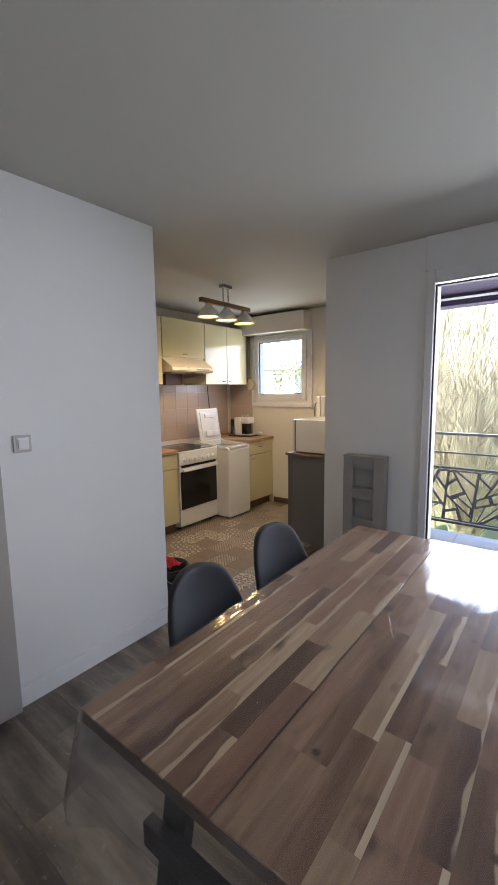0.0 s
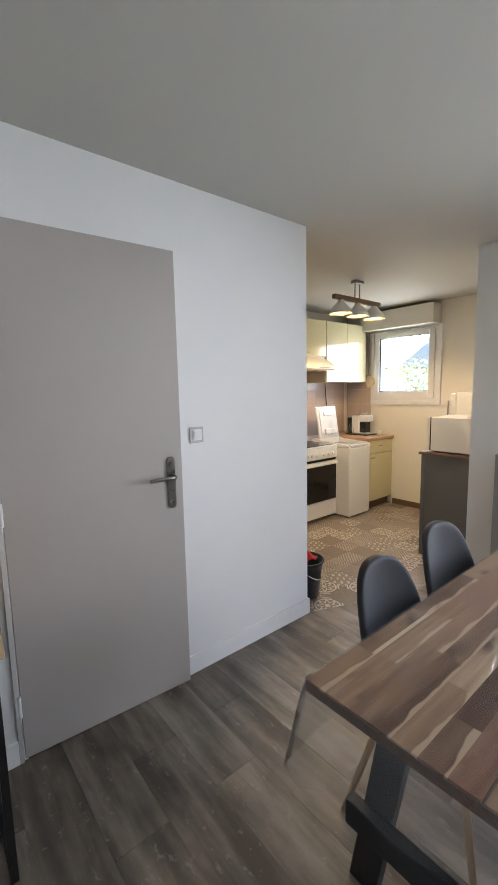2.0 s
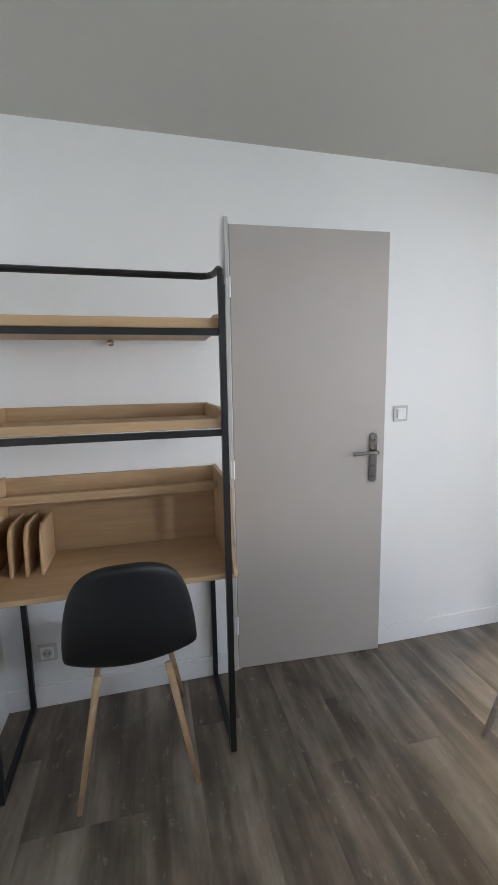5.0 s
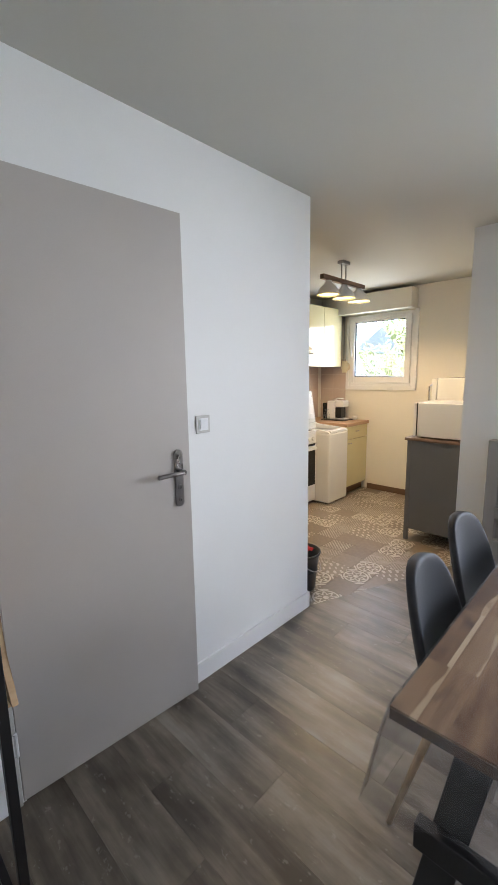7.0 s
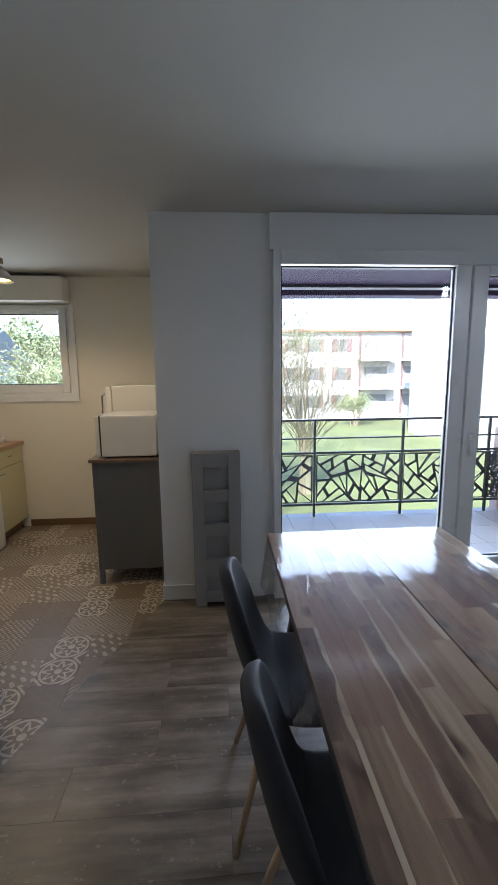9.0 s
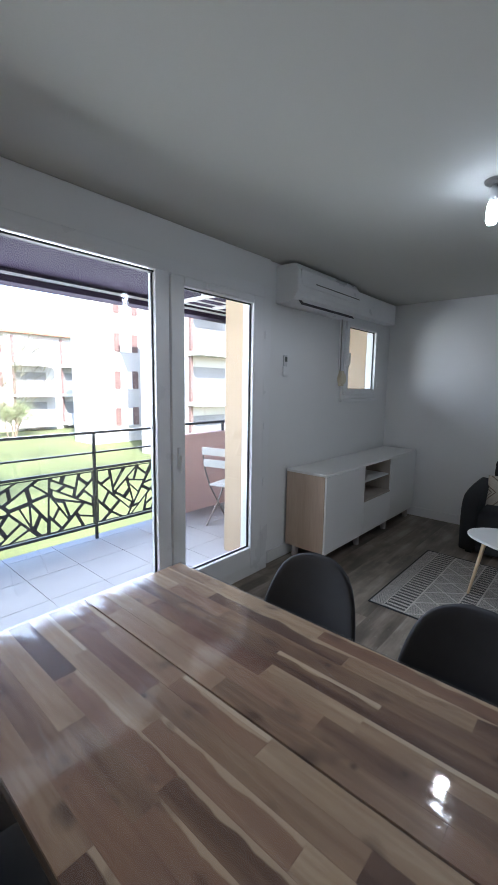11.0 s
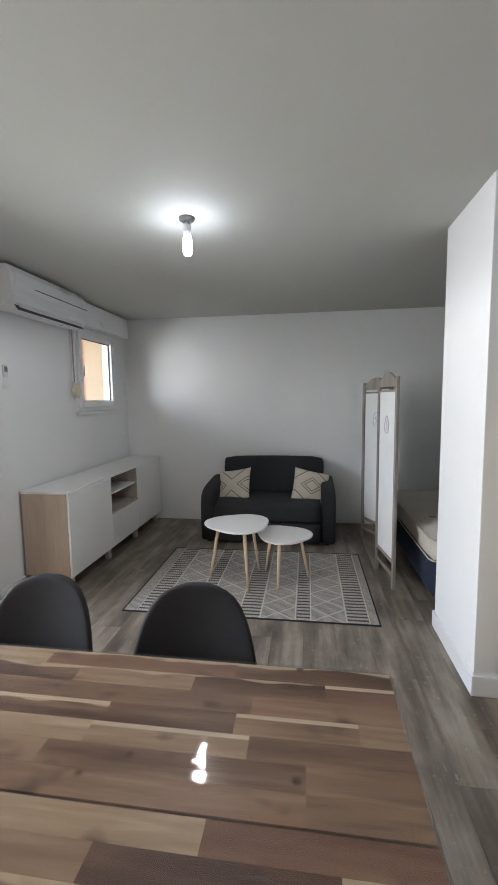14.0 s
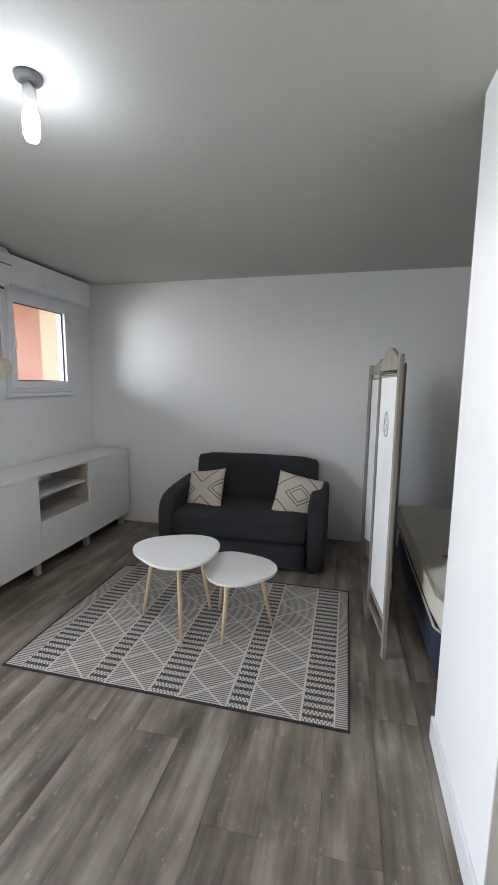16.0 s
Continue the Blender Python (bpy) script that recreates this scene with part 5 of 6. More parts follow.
# ---- rug ----
def rug():
    m, n, l, p = shader("woven_rug")
    tc, sep = n.new("ShaderNodeTexCoord"), n.new("ShaderNodeSeparateXYZ")
    l.new(tc.outputs["Object"], sep.inputs[0])
    x, y = sep.outputs[0], sep.outputs[1]
    M = lambda op, a, b=None, c=None: math_node(n, l, op, a, b, c)
    q = M("MULTIPLY", M("ABSOLUTE", M("SUBTRACT", M("FRACT", M("ADD", M("DIVIDE", M("SUBTRACT", y, 0.598), 0.736), 0.5)), 0.5)), 0.736)
    inside = M("MULTIPLY", M("GREATER_THAN", y, 0.52), M("LESS_THAN", y, 2.145))
    band = M("MULTIPLY", M("MAXIMUM", M("LESS_THAN", q, 0.070), M("GREATER_THAN", q, 0.322)), inside)
    edge = M("MULTIPLY", M("MAXIMUM", M("LESS_THAN", M("ABSOLUTE", M("SUBTRACT", q, 0.076)), 0.005), M("LESS_THAN", M("ABSOLUTE", M("SUBTRACT", q, 0.316)), 0.005)), inside)
    bar = M("LESS_THAN", M("FRACT", M("DIVIDE", x, 0.045)), 0.42)
    nick = M("MULTIPLY", M("LESS_THAN", M("FRACT", M("DIVIDE", y, 0.024)), 0.16), 0.2)
    bits = M("MULTIPLY", M("LESS_THAN", M("FRACT", M("ADD", M("DIVIDE", y, 0.018), M("MULTIPLY", M("FLOOR", M("DIVIDE", x, 0.014)), 0.5))), 0.38), 0.8)
    dash = M("MAXIMUM", M("MULTIPLY", bar, M("SUBTRACT", 1.0, nick)), bits)
    fine = M("LESS_THAN", M("FRACT", M("DIVIDE", x, 0.0125)), 0.54)
    p_ = M("DIVIDE", M("SUBTRACT", q, 0.07), 0.252)
    tri = M("MULTIPLY", M("ABSOLUTE", M("SUBTRACT", M("FRACT", M("DIVIDE", x, 0.40)), 0.5)), 2.0)
    diam = M("MAXIMUM", M("LESS_THAN", M("ABSOLUTE", M("SUBTRACT", tri, p_)), 0.032), M("LESS_THAN", M("ABSOLUTE", M("SUBTRACT", tri, M("SUBTRACT", 1.0, p_))), 0.032))
    diam = M("MULTIPLY", diam, inside)
    cream, dark = (0.54, 0.505, 0.455), (0.02, 0.02, 0.021)
    ground_ = mix_node(n, l, M("MULTIPLY", fine, 0.95), cream, (0.10, 0.095, 0.092))
    ground_ = mix_node(n, l, M("MAXIMUM", diam, edge), ground_, (0.56, 0.53, 0.48))
    col = mix_node(n, l, band, ground_, mix_node(n, l, dash, cream, dark))
    vec = coords(n, l)
    wear = noise_node(n, l, vec, 6, 4)
    l.new(mix_node(n, l, M("MULTIPLY", wear, 0.25), col, (0.3, 0.28, 0.26)), p.inputs["Base Color"])
    p.inputs["Roughness"].default_value = 0.95
    relief(n, l, p, M("ADD", M("MULTIPLY", fine, 0.6), noise_node(n, l, vec, 350, 2)), 0.6, 0.002)
    r = thing("rug", (2.435, 1.35, 0), "flat-woven cream and black rug with diamond lines", "rug")
    part("weave", box(1.815, 3.058, 0.465, 2.238, 0.0005, 0.008, 0.003), m, r)
    dark_edge = plain("black_binding", (0.03, 0.03, 0.032), 0.9, 0.1, 5, 200, 0.4)
    for a, b, c, d in ((1.806, 1.816, 0.456, 2.247), (3.057, 3.067, 0.456, 2.247), (1.816, 3.057, 0.456, 0.466), (1.816, 3.057, 2.237, 2.247)):
        part("binding", box(a, b, c, d, 0.0005, 0.010, 0.002), dark_edge, r, "black bound edge")


rug()


# ---- coffee tables ----
def pebble_table(place, turn, w, d, h, legs, label):
    """A low side table with a rounded triangular top."""
    t = thing("coffee_table", place, label, "table", turn, "nest of coffee tables")
    bm = bmesh.new()
    out = []
    for k in range(48):
        a = 2 * math.pi * k / 48
        r = 1 + 0.085 * math.cos(3 * a)
        out.append((r * math.cos(a) * w, r * math.sin(a) * d))
    part("tabletop", prism(out, h - 0.016, h, bevel=0.004), WHITE, t, "white rounded triangular top", local=True)
    for i in range(3):
        a = 2 * math.pi * i / 3
        top = Vector((math.cos(a) * w * 0.62, math.sin(a) * d * 0.62, h - 0.016))
        foot = Vector((math.cos(a) * w * 0.96, math.sin(a) * d * 0.96, 0.0))
        part("leg", rod(foot, top, 0.009, 0.016, 12), PINE, t, smooth=True, local=True)
        part("leg_mount", box(top.x - 0.03, top.x + 0.03, top.y - 0.03, top.y + 0.03, h - 0.02, h - 0.0155, 0.001), PINE, t, local=True)


pebble_table((2.395, 1.495, 0.008), 85, 0.262, 0.25, 0.485, 3, "white pebble-shaped coffee table on three pale legs")
pebble_table((2.455, 1.13, 0.008), 48, 0.232, 0.215, 0.385, 3, "smaller white pebble-shaped coffee table on three pale legs")


# ---- sofa and cushions ----
def padded(x0, x1, y0, y1, z0, z1, r, puff=0.0, seed=0):
    """An upholstered block: well rounded and slightly uneven."""
    bm = box(x0, x1, y0, y1, z0, z1)
    bmesh.ops.subdivide_edges(bm, edges=bm.edges[:], cuts=7, use_grid_fill=True)
    c, h = Vector(((x0 + x1) / 2, (y0 + y1) / 2, (z0 + z1) / 2)), Vector(((x1 - x0) / 2, (y1 - y0) / 2, (z1 - z0) / 2))
    for v in bm.verts:
        q = v.co - c
        inner = Vector([max(-(h[i] - r), min(h[i] - r, q[i])) for i in range(3)])
        d = q - inner
        if d.length > 1e-6:
            d = d.normalized() * r if sum(abs(d[i]) > 1e-6 for i in range(3)) > 1 else d
        q = inner + d
        s = [q[i] / h[i] for i in range(3)]
        bulge = puff * (1 - s[0] ** 4) * (1 - s[1] ** 4) if abs(s[2]) > 0.9 else puff * (1 - s[1] ** 4) * (1 - s[2] ** 4) if abs(s[0]) > 0.9 else 0
        q += q.normalized() * (bulge + 0.004 * noise.noise(c + q * 5 + Vector((seed, 0, 0))))
        v.co = c + q
    return bm


def sofa():
    s = thing("sofa", (3.65, 1.34, 0), "compact anthracite fabric sofa bed", "sofa")
    part("base", padded(3.24, 3.95, 0.80, 1.90, 0.025, 0.235, 0.025, seed=1), FABRIC, s, smooth=True)
    part("seat_cushion", padded(3.225, 3.88, 0.795, 1.905, 0.24, 0.435, 0.045, 0.012, 2), FABRIC, s, smooth=True)
    bk = padded(-0.09, 0.09, -0.575, 0.575, -0.215, 0.215, 0.065, 0.010, 3)
    part("backrest", moved(bk, pose(3.90, 1.33, 0.615, 0, 9, 0)), FABRIC, s, smooth=True)
    for y0, y1 in ((0.655, 0.795), (1.905, 2.045)):
        prof = [(3.27, 0.03), (3.25, 0.30), (3.255, 0.42), (3.285, 0.50), (3.35, 0.55), (3.46, 0.575), (3.62, 0.59), (3.78, 0.60), (3.95, 0.605), (4.02, 0.58), (4.02, 0.03)]
        bm = prism(prof, y0, y1)
        moved(bm, Matrix(((1, 0, 0, 0), (0, 0, 1, 0), (0, 1, 0, 0), (0, 0, 0, 1))))
        bmesh.ops.bevel(bm, geom=[e for e in bm.edges if abs(e.verts[0].co.y - e.verts[1].co.y) < 1e-6], offset=0.03, segments=4, affect="EDGES", profile=0.5)
        part("armrest", bm, FABRIC, s, smooth=True)
    part("back_panel", padded(3.93, 4.06, 0.80, 1.90, 0.03, 0.60, 0.03, seed=4), FABRIC, s, smooth=True)
    for x in (3.32, 3.95):
        for y in (0.74, 1.96):
            part("foot", box(x - 0.025, x + 0.025, y - 0.025, y + 0.025, 0.0, 0.035, 0.003), BLACKSTEEL, s)


sofa()


def cushion_cloth(name, shift):
    m, n, l, p = shader(name)
    tc, sep = n.new("ShaderNodeTexCoord"), n.new("ShaderNodeSeparateXYZ")
    l.new(tc.outputs["Object"], sep.inputs[0])
    x, y = sep.outputs[0], sep.outputs[1]
    M = lambda op, a, b=None, c=None: math_node(n, l, op, a, b, c)
    d = M("ADD", M("ABSOLUTE", M("SUBTRACT", M("ABSOLUTE", x), shift)), M("MULTIPLY", M("ABSOLUTE", y), 1.25))
    wob = M("MULTIPLY", noise_node(n, l, coords(n, l), 14, 2), 0.012)
    d = M("ADD", d, wob)
    line = M("MAXIMUM", M("LESS_THAN", M("ABSOLUTE", M("SUBTRACT", d, 0.085)), 0.008), M("LESS_THAN", M("ABSOLUTE", M("SUBTRACT", d, 0.125)), 0.008))
    line = M("MAXIMUM", line, M("LESS_THAN", M("ABSOLUTE", M("SUBTRACT", d, 0.275)), 0.009))
    grain = noise_node(n, l, coords(n, l), 260, 3)
    base = ramp_node(n, l, grain, [(0.3, (0.48, 0.43, 0.35)), (0.7, (0.66, 0.61, 0.52))])
    l.new(mix_node(n, l, M("MULTIPLY", line, 0.85), base, (0.17, 0.13, 0.09)), p.inputs["Base Color"])
    p.inputs["Roughness"].default_value = 0.95
    relief(n, l, p, M("ADD", grain, M("MULTIPLY", line, 0.8)), 0.7, 0.003)
    return m


CUSHION = cushion_cloth("cushion_diamond_cloth", 0.0)
CUSHION_X = cushion_cloth("cushion_cross_cloth", 0.19)


def cushion(m, label, cloth):
    bm = bmesh.new()
    n, s, t = 18, 0.2, 0.065
    rows = {}
    for side in (1, -1):
        for i in range(n + 1):
            for j in range(n + 1):
                u, v = -1 + 2 * i / n, -1 + 2 * j / n
                rim = i in (0, n) or j in (0, n)
                if rim and side < 0:
                    rows[side, i, j] = rows[1, i, j]
                    continue
                pinch = 1 - 0.06 * ((1 - u * u) * abs(v) ** 3 + (1 - v * v) * abs(u) ** 3)
                z = side * t * ((1 - u ** 2) * (1 - v ** 2)) ** 0.42 * (1 + 0.12 * noise.noise(Vector((u * 2, v * 2, side))))
                rows[side, i, j] = bm.verts.new((u * s * pinch, v * s * pinch, 0 if rim else z))
    for side in (1, -1):
        for i in range(n):
            for j in range(n):
                bm.faces.new([rows[side, a, b] for a, b in ((i, j), (i + 1, j), (i + 1, j + 1), (i, j + 1))][::side])
    c = thing("cushion", (0, 0, 0), label, "cushion", group="sofa cushions")
    c.matrix_basis = m
    part("cover", bm, cloth, c, smooth=True, local=True)


cushion(Matrix.Translation((3.615, 1.745, 0.53)) @ Euler((radians(0), radians(-62), radians(-22))).to_matrix().to_4x4() @ pose(0, 0, 0, 0, 0, 102), "cream bobbled cushion with brown crossed lines on the sofa", CUSHION_X)
cushion(Matrix.Translation((3.615, 0.905, 0.53)) @ Euler((radians(0), radians(-60), radians(18))).to_matrix().to_4x4() @ pose(0, 0, 0, 0, 0, 74), "cream cushion with double brown diamond lines on the sofa", CUSHION)


# ---- folding screen ----
def folding_screen():
    s = thing("folding_screen", (3.0, 0.27, 0), "grey weathered wood folding screen with white cloth panels", "folding screen")
    wood = timber("weathered_grey_wood", [(0.25, (0.17, 0.152, 0.13)), (0.5, (0.265, 0.24, 0.21)), (0.75, (0.39, 0.36, 0.32))], axis=2, rough=0.7, grain=8, bump=0.35)
    cloth = plain("white_linen", (0.78, 0.775, 0.765), 0.9, 0.03, 6, 380, 0.4)
    ink = plain("grey_print", (0.5, 0.5, 0.5), 0.9, 0.05)
    pts = [(2.345, 0.272), (2.80, 0.338), (3.225, 0.145), (3.64, 0.36)]
    for (ax, ay), (bx, by) in zip(pts, pts[1:]):
        a, b = Vector((ax, ay, 0)), Vector((bx, by, 0))
        L = (b - a).length
        m = Matrix.Translation(a) @ pose(0, 0, 0, 0, 0, math.degrees(math.atan2(by - ay, bx - ax)))
        for x in (0.006, L - 0.041):
            part("post", moved(box(x, x + 0.035, -0.012, 0.012, 0.0, 1.645, 0.003), m), wood, s)
        arch = [(0.041, 1.572), (L - 0.041, 1.572)] + [(L / 2 + (L / 2 - 0.041) * u, 1.622 + 0.068 * (0.5 + 0.5 * math.cos(math.pi * abs(u))) ** 0.6) for u in [1 - k / 11 for k in range(23)]]
        bm = prism(arch, -0.009, 0.009, bevel=0.002)
        moved(bm, m @ Matrix(((1, 0, 0, 0), (0, 0, 1, 0), (0, 1, 0, 0), (0, 0, 0, 1))))
        part("top_board", bm, wood, s, "arched top board")
        for z in (0.09, 0.20):
            part("rail", moved(box(0.041, L - 0.041, -0.009, 0.009, z, z + 0.03, 0.002), m), wood, s)
        part("rail", moved(rod((0.041, 0, 1.54), (L - 0.041, 0, 1.54), 0.008), m), wood, s)
        cl = part("cloth", moved(box(0.05, L - 0.05, -0.004, 0.004, 0.225, 1.545, 0.002), m), cloth, s, "white cloth panel")
        ring = []
        for k in range(25):
            q = 2 * math.pi * k / 24
            ring.append((L / 2 + 0.045 * math.cos(q) * (1 - 0.25 * math.sin(q)), 0.0065, 1.275 + 0.07 * math.sin(q)))
        bm = tube(ring, 0.003, 5)
        tube([(L / 2 - 0.02, 0.0065, 1.31), (L / 2 + 0.018, 0.0065, 1.29), (L / 2 - 0.018, 0.0065, 1.255), (L / 2 + 0.02, 0.0065, 1.235)], 0.003, 5, bm)
        part("motif", moved(bm, m), ink, cl, "grey printed oval monogram shape")


folding_screen()


# ---- bed ----
def bed():
    b = thing("bed", (2.94, -0.91, 0), "bed with bare cream mattress on a navy base", "bed")
    navy = plain("navy_base_fabric", (0.018, 0.028, 0.055), 0.9, 0.12, 5, 300, 0.4)
    part("base", padded(2.14, 3.78, -1.88, 0.055, 0.05, 0.305, 0.03, seed=7), navy, b, smooth=True)
    matt = part("mattress", padded(2.12, 3.79, -1.89, 0.075, 0.308, 0.505, 0.065, 0.01, 8), plain("cream_ticking", (0.56, 0.53, 0.46), 0.85, 0.06, 4, 240, 0.35), b, smooth=True)
    for z in (0.33, 0.485):
        pts = [(2.127, -1.8, z), (2.127, 0.015, z), (2.142, 0.053, z), (2.18, 0.072, z), (2.9, 0.077, z), (3.73, 0.072, z)]
        part("piping", tube(pts, 0.006, 6), plain("beige_piping", (0.5, 0.46, 0.38), 0.8), matt)
    part("mattress_label", box(2.62, 2.65, -0.10, -0.05, 0.512, 0.516, 0.001), plain("grey_label", (0.18, 0.18, 0.19), 0.7), matt, "small grey sewn label")
    for x in (2.2, 3.72):
        for y in (-1.8, -0.02):
            part("leg", rod((x, y, 0.0), (x, y, 0.06), 0.022, 0.028, 14), BLACKSTEEL, b)


bed()


# ---- bookcase ----
def bookcase():
    b = thing("bookcase", (1.02, -0.40, 0), "pale birch bookcase with open shelves and white door", "bookcase")
    x0, x1, y0, y1, z1 = 0.82, 1.208, -0.80, 0.003, 1.54
    for a in (y0, y1 - 0.035):
        part("side", box(x0 + 0.003, x1, a, a + 0.035, 0.0, z1 - 0.0355, 0.001), BIRCH, b)
        part("edge_strip", box(x0, x0 + 0.0028, a, a + 0.035, 0.0, z1 - 0.0355, 0.0005), BIRCH_EDGE_SHADE, b, "front edge strip, taupe for the shade on it")
    part("top", box(x0 + 0.003, x1, y0, y1, z1 - 0.035, z1, 0.001), BIRCH, b)
    part("edge_strip", box(x0, x0 + 0.0028, y0, y1, z1 - 0.035, z1, 0.0005), BIRCH_EDGE_SHADE, b, "front edge strip, taupe for the shade on it")
    part("plinth", box(x0 + 0.004, x1, y0 + 0.035, y1 - 0.035, 0.0, 0.05, 0.002), SHELFWOOD, b)
    part("back", box(x1 - 0.012, x1, y0 + 0.035, y1 - 0.035, 0.05, z1 - 0.035), SHELFWOOD, b)
    part("divider", box(x0 + 0.002, x1 - 0.012, -0.408, -0.39, 0.05, z1 - 0.035, 0.001), SHELFWOOD, b)
    for z in (0.40, 0.775, 1.125):
        for a, c in ((y0 + 0.035, -0.408), (-0.39, y1 - 0.035)):
            part("shelf", box(x0 + 0.002, x1 - 0.012, a, c, z - 0.009, z + 0.009, 0.001), SHELFWOOD, b)
    part("door", box(x0, x0 + 0.016, -0.388, y1 - 0.037, 0.788, 1.113, 0.002), WHITE, b, "white lacquered door")
    r = thing("remote_control", (0.93, -0.09, 1.54), "black and red remote lying on the bookcase", "remote")
    part("remote_body", moved(box(-0.085, 0.085, -0.02, 0.02, 0.0, 0.016, 0.005), pose(0.93, -0.10, 1.54, 0, 0, 60)), BLACKSTEEL, r)
    part("button_strip", moved(box(-0.02, 0.04, -0.008, 0.008, 0.0155, 0.018, 0.001), pose(0.93, -0.10, 1.54, 0, 0, 60)), plain("red_plastic", (0.45, 0.03, 0.02), 0.4), r)


bookcase()


# ---- kitchen ----
LEMON = plain("lemon_lacquer", (0.67, 0.61, 0.37), 0.14, 0.03, 2, 120, 0.02, coat=0.5)
WORKTOP = timber("beech_worktop", [(0.3, (0.33, 0.19, 0.10)), (0.5, (0.42, 0.26, 0.15)), (0.7, (0.50, 0.33, 0.20))], axis=1, rough=0.4)
PLINTH = plain("brown_plinth", (0.17, 0.10, 0.06), 0.5, 0.06)


def pull(x, y, z, w=0.06):
    """A small bow handle on a front that faces +x."""
    return tube([(x, y - w / 2, z), (x + 0.018, y - w / 2 + 0.006, z), (x + 0.022, y, z), (x + 0.018, y + w / 2 - 0.006, z), (x, y + w / 2, z)], 0.005, 8)


def base_unit(y0, y1, xf, label, drawer=True):
    u = thing("base_cabinet", ((KX + xf) / 2, (y0 + y1) / 2, 0), label, "cabinet", group="kitchen units")
    part("body", box(KX + 0.002, xf - 0.02, y0, y1, 0.10, 0.86, 0.002), plain("cream_carcass", (0.62, 0.57, 0.42), 0.5, 0.03), u)
    part("plinth", box(KX + 0.002, xf - 0.06, y0, y1, 0.0, 0.10, 0.002), PLINTH, u, "brown plinth")
    top = 0.855
    if drawer:
        d = part("drawer", box(xf - 0.019, xf, y0 + 0.002, y1 - 0.002, 0.70, top, 0.004), LEMON, u)
        part("handle", pull(xf, (y0 + y1) / 2, 0.79), STEEL, d, "small steel pull")
    d = part("door", box(xf - 0.019, xf, y0 + 0.002, y1 - 0.002, 0.105, 0.695 if drawer else top, 0.004), LEMON, u)
    part("handle", pull(xf, y0 + 0.10, 0.65), STEEL, d, "small steel pull")


base_unit(2.62, 3.185, -2.975, "lemon lacquered base cabinet beside the cooker")
base_unit(4.245, 4.784, -2.85, "lemon lacquered base cabinet with drawer under the coffee maker")
base_unit(2.0, 2.615, -2.975, "lemon lacquered base cabinet along the kitchen wall", False)
for a, b, xf in ((2.0, 3.185, -2.955), (4.235, 4.785, -2.828)):
    w = thing("worktop", ((KX + xf) / 2, (a + b) / 2, 0.86), "beech-look laminate kitchen worktop slab", "worktop")
    part("slab", box(KX + 0.002, xf, a, b, 0.862, 0.90, 0.006), WORKTOP, w)


def wall_unit(y0, y1, z0, doors, label, depth=0.36):
    u = thing("wall_cabinet", (KX + depth / 2, (y0 + y1) / 2, z0), label, "cabinet", group="kitchen units")
    xf = KX + depth
    part("body", box(KX + 0.002, xf, y0, y1, z0, 2.305, 0.002), plain("cream_carcass_wall", (0.62, 0.57, 0.42), 0.5, 0.03), u)
    w = (y1 - y0) / doors
    for i in range(doors):
        d = part("door", box(xf, xf + 0.019, y0 + i * w + 0.002, y0 + (i + 1) * w - 0.002, z0 + 0.002, 2.303, 0.005), LEMON, u)
        yc = y0 + (i + 1) * w - 0.06 if doors > 1 and i == 0 else y0 + i * w + (0.06 if doors > 1 else w / 2)
        part("handle", pull(xf + 0.019, yc, z0 + 0.04), STEEL, d, "small steel pull")


wall_unit(2.62, 3.23, 1.585, 1, "lemon gloss wall cabinet over the worktop")
wall_unit(3.235, 3.885, 1.885, 1, "short lemon gloss wall cabinet over the hood")
wall_unit(3.89, 4.69, 1.585, 2, "double lemon gloss wall cabinet beside the window")
wall_unit(2.0, 2.615, 1.585, 1, "lemon gloss wall cabinet over the worktop")


def hood():
    h = thing("cooker_hood", (-3.3, 3.55, 1.70), "ivory slim cooker hood under the wall cabinet", "cooker hood")
    ivory = plain("ivory_enamel", (0.72, 0.66, 0.52), 0.3, 0.02)
    prof = [(KX + 0.002, 1.72), (-3.08, 1.72), (-3.06, 1.735), (-3.06, 1.765), (-3.10, 1.80), (-3.22, 1.87), (-3.22, 1.884), (KX + 0.002, 1.884)]
    bm = prism(prof, 3.24, 3.88, bevel=0.003)
    moved(bm, Matrix(((1, 0, 0, 0), (0, 0, 1, 0), (0, 1, 0, 0), (0, 0, 0, 1))))
    part("canopy", bm, ivory, h)
    part("filter", box(-3.50, -3.10, 3.28, 3.84, 1.712, 1.721, 0.001), STEEL, h, "grey grease filter")
    part("control_strip", box(-3.062, -3.056, 3.60, 3.80, 1.742, 1.758, 0.001), plain("grey_strip", (0.3, 0.29, 0.27), 0.4), h)
    v = thing("vent_duct", (-3.4, 3.55, 1.6), "brown boxed duct below the cooker hood", "duct")
    part("duct_box", box(KX + 0.002, -3.40, 3.44, 3.70, 1.585, 1.711, 0.003), PLINTH, v)


hood()


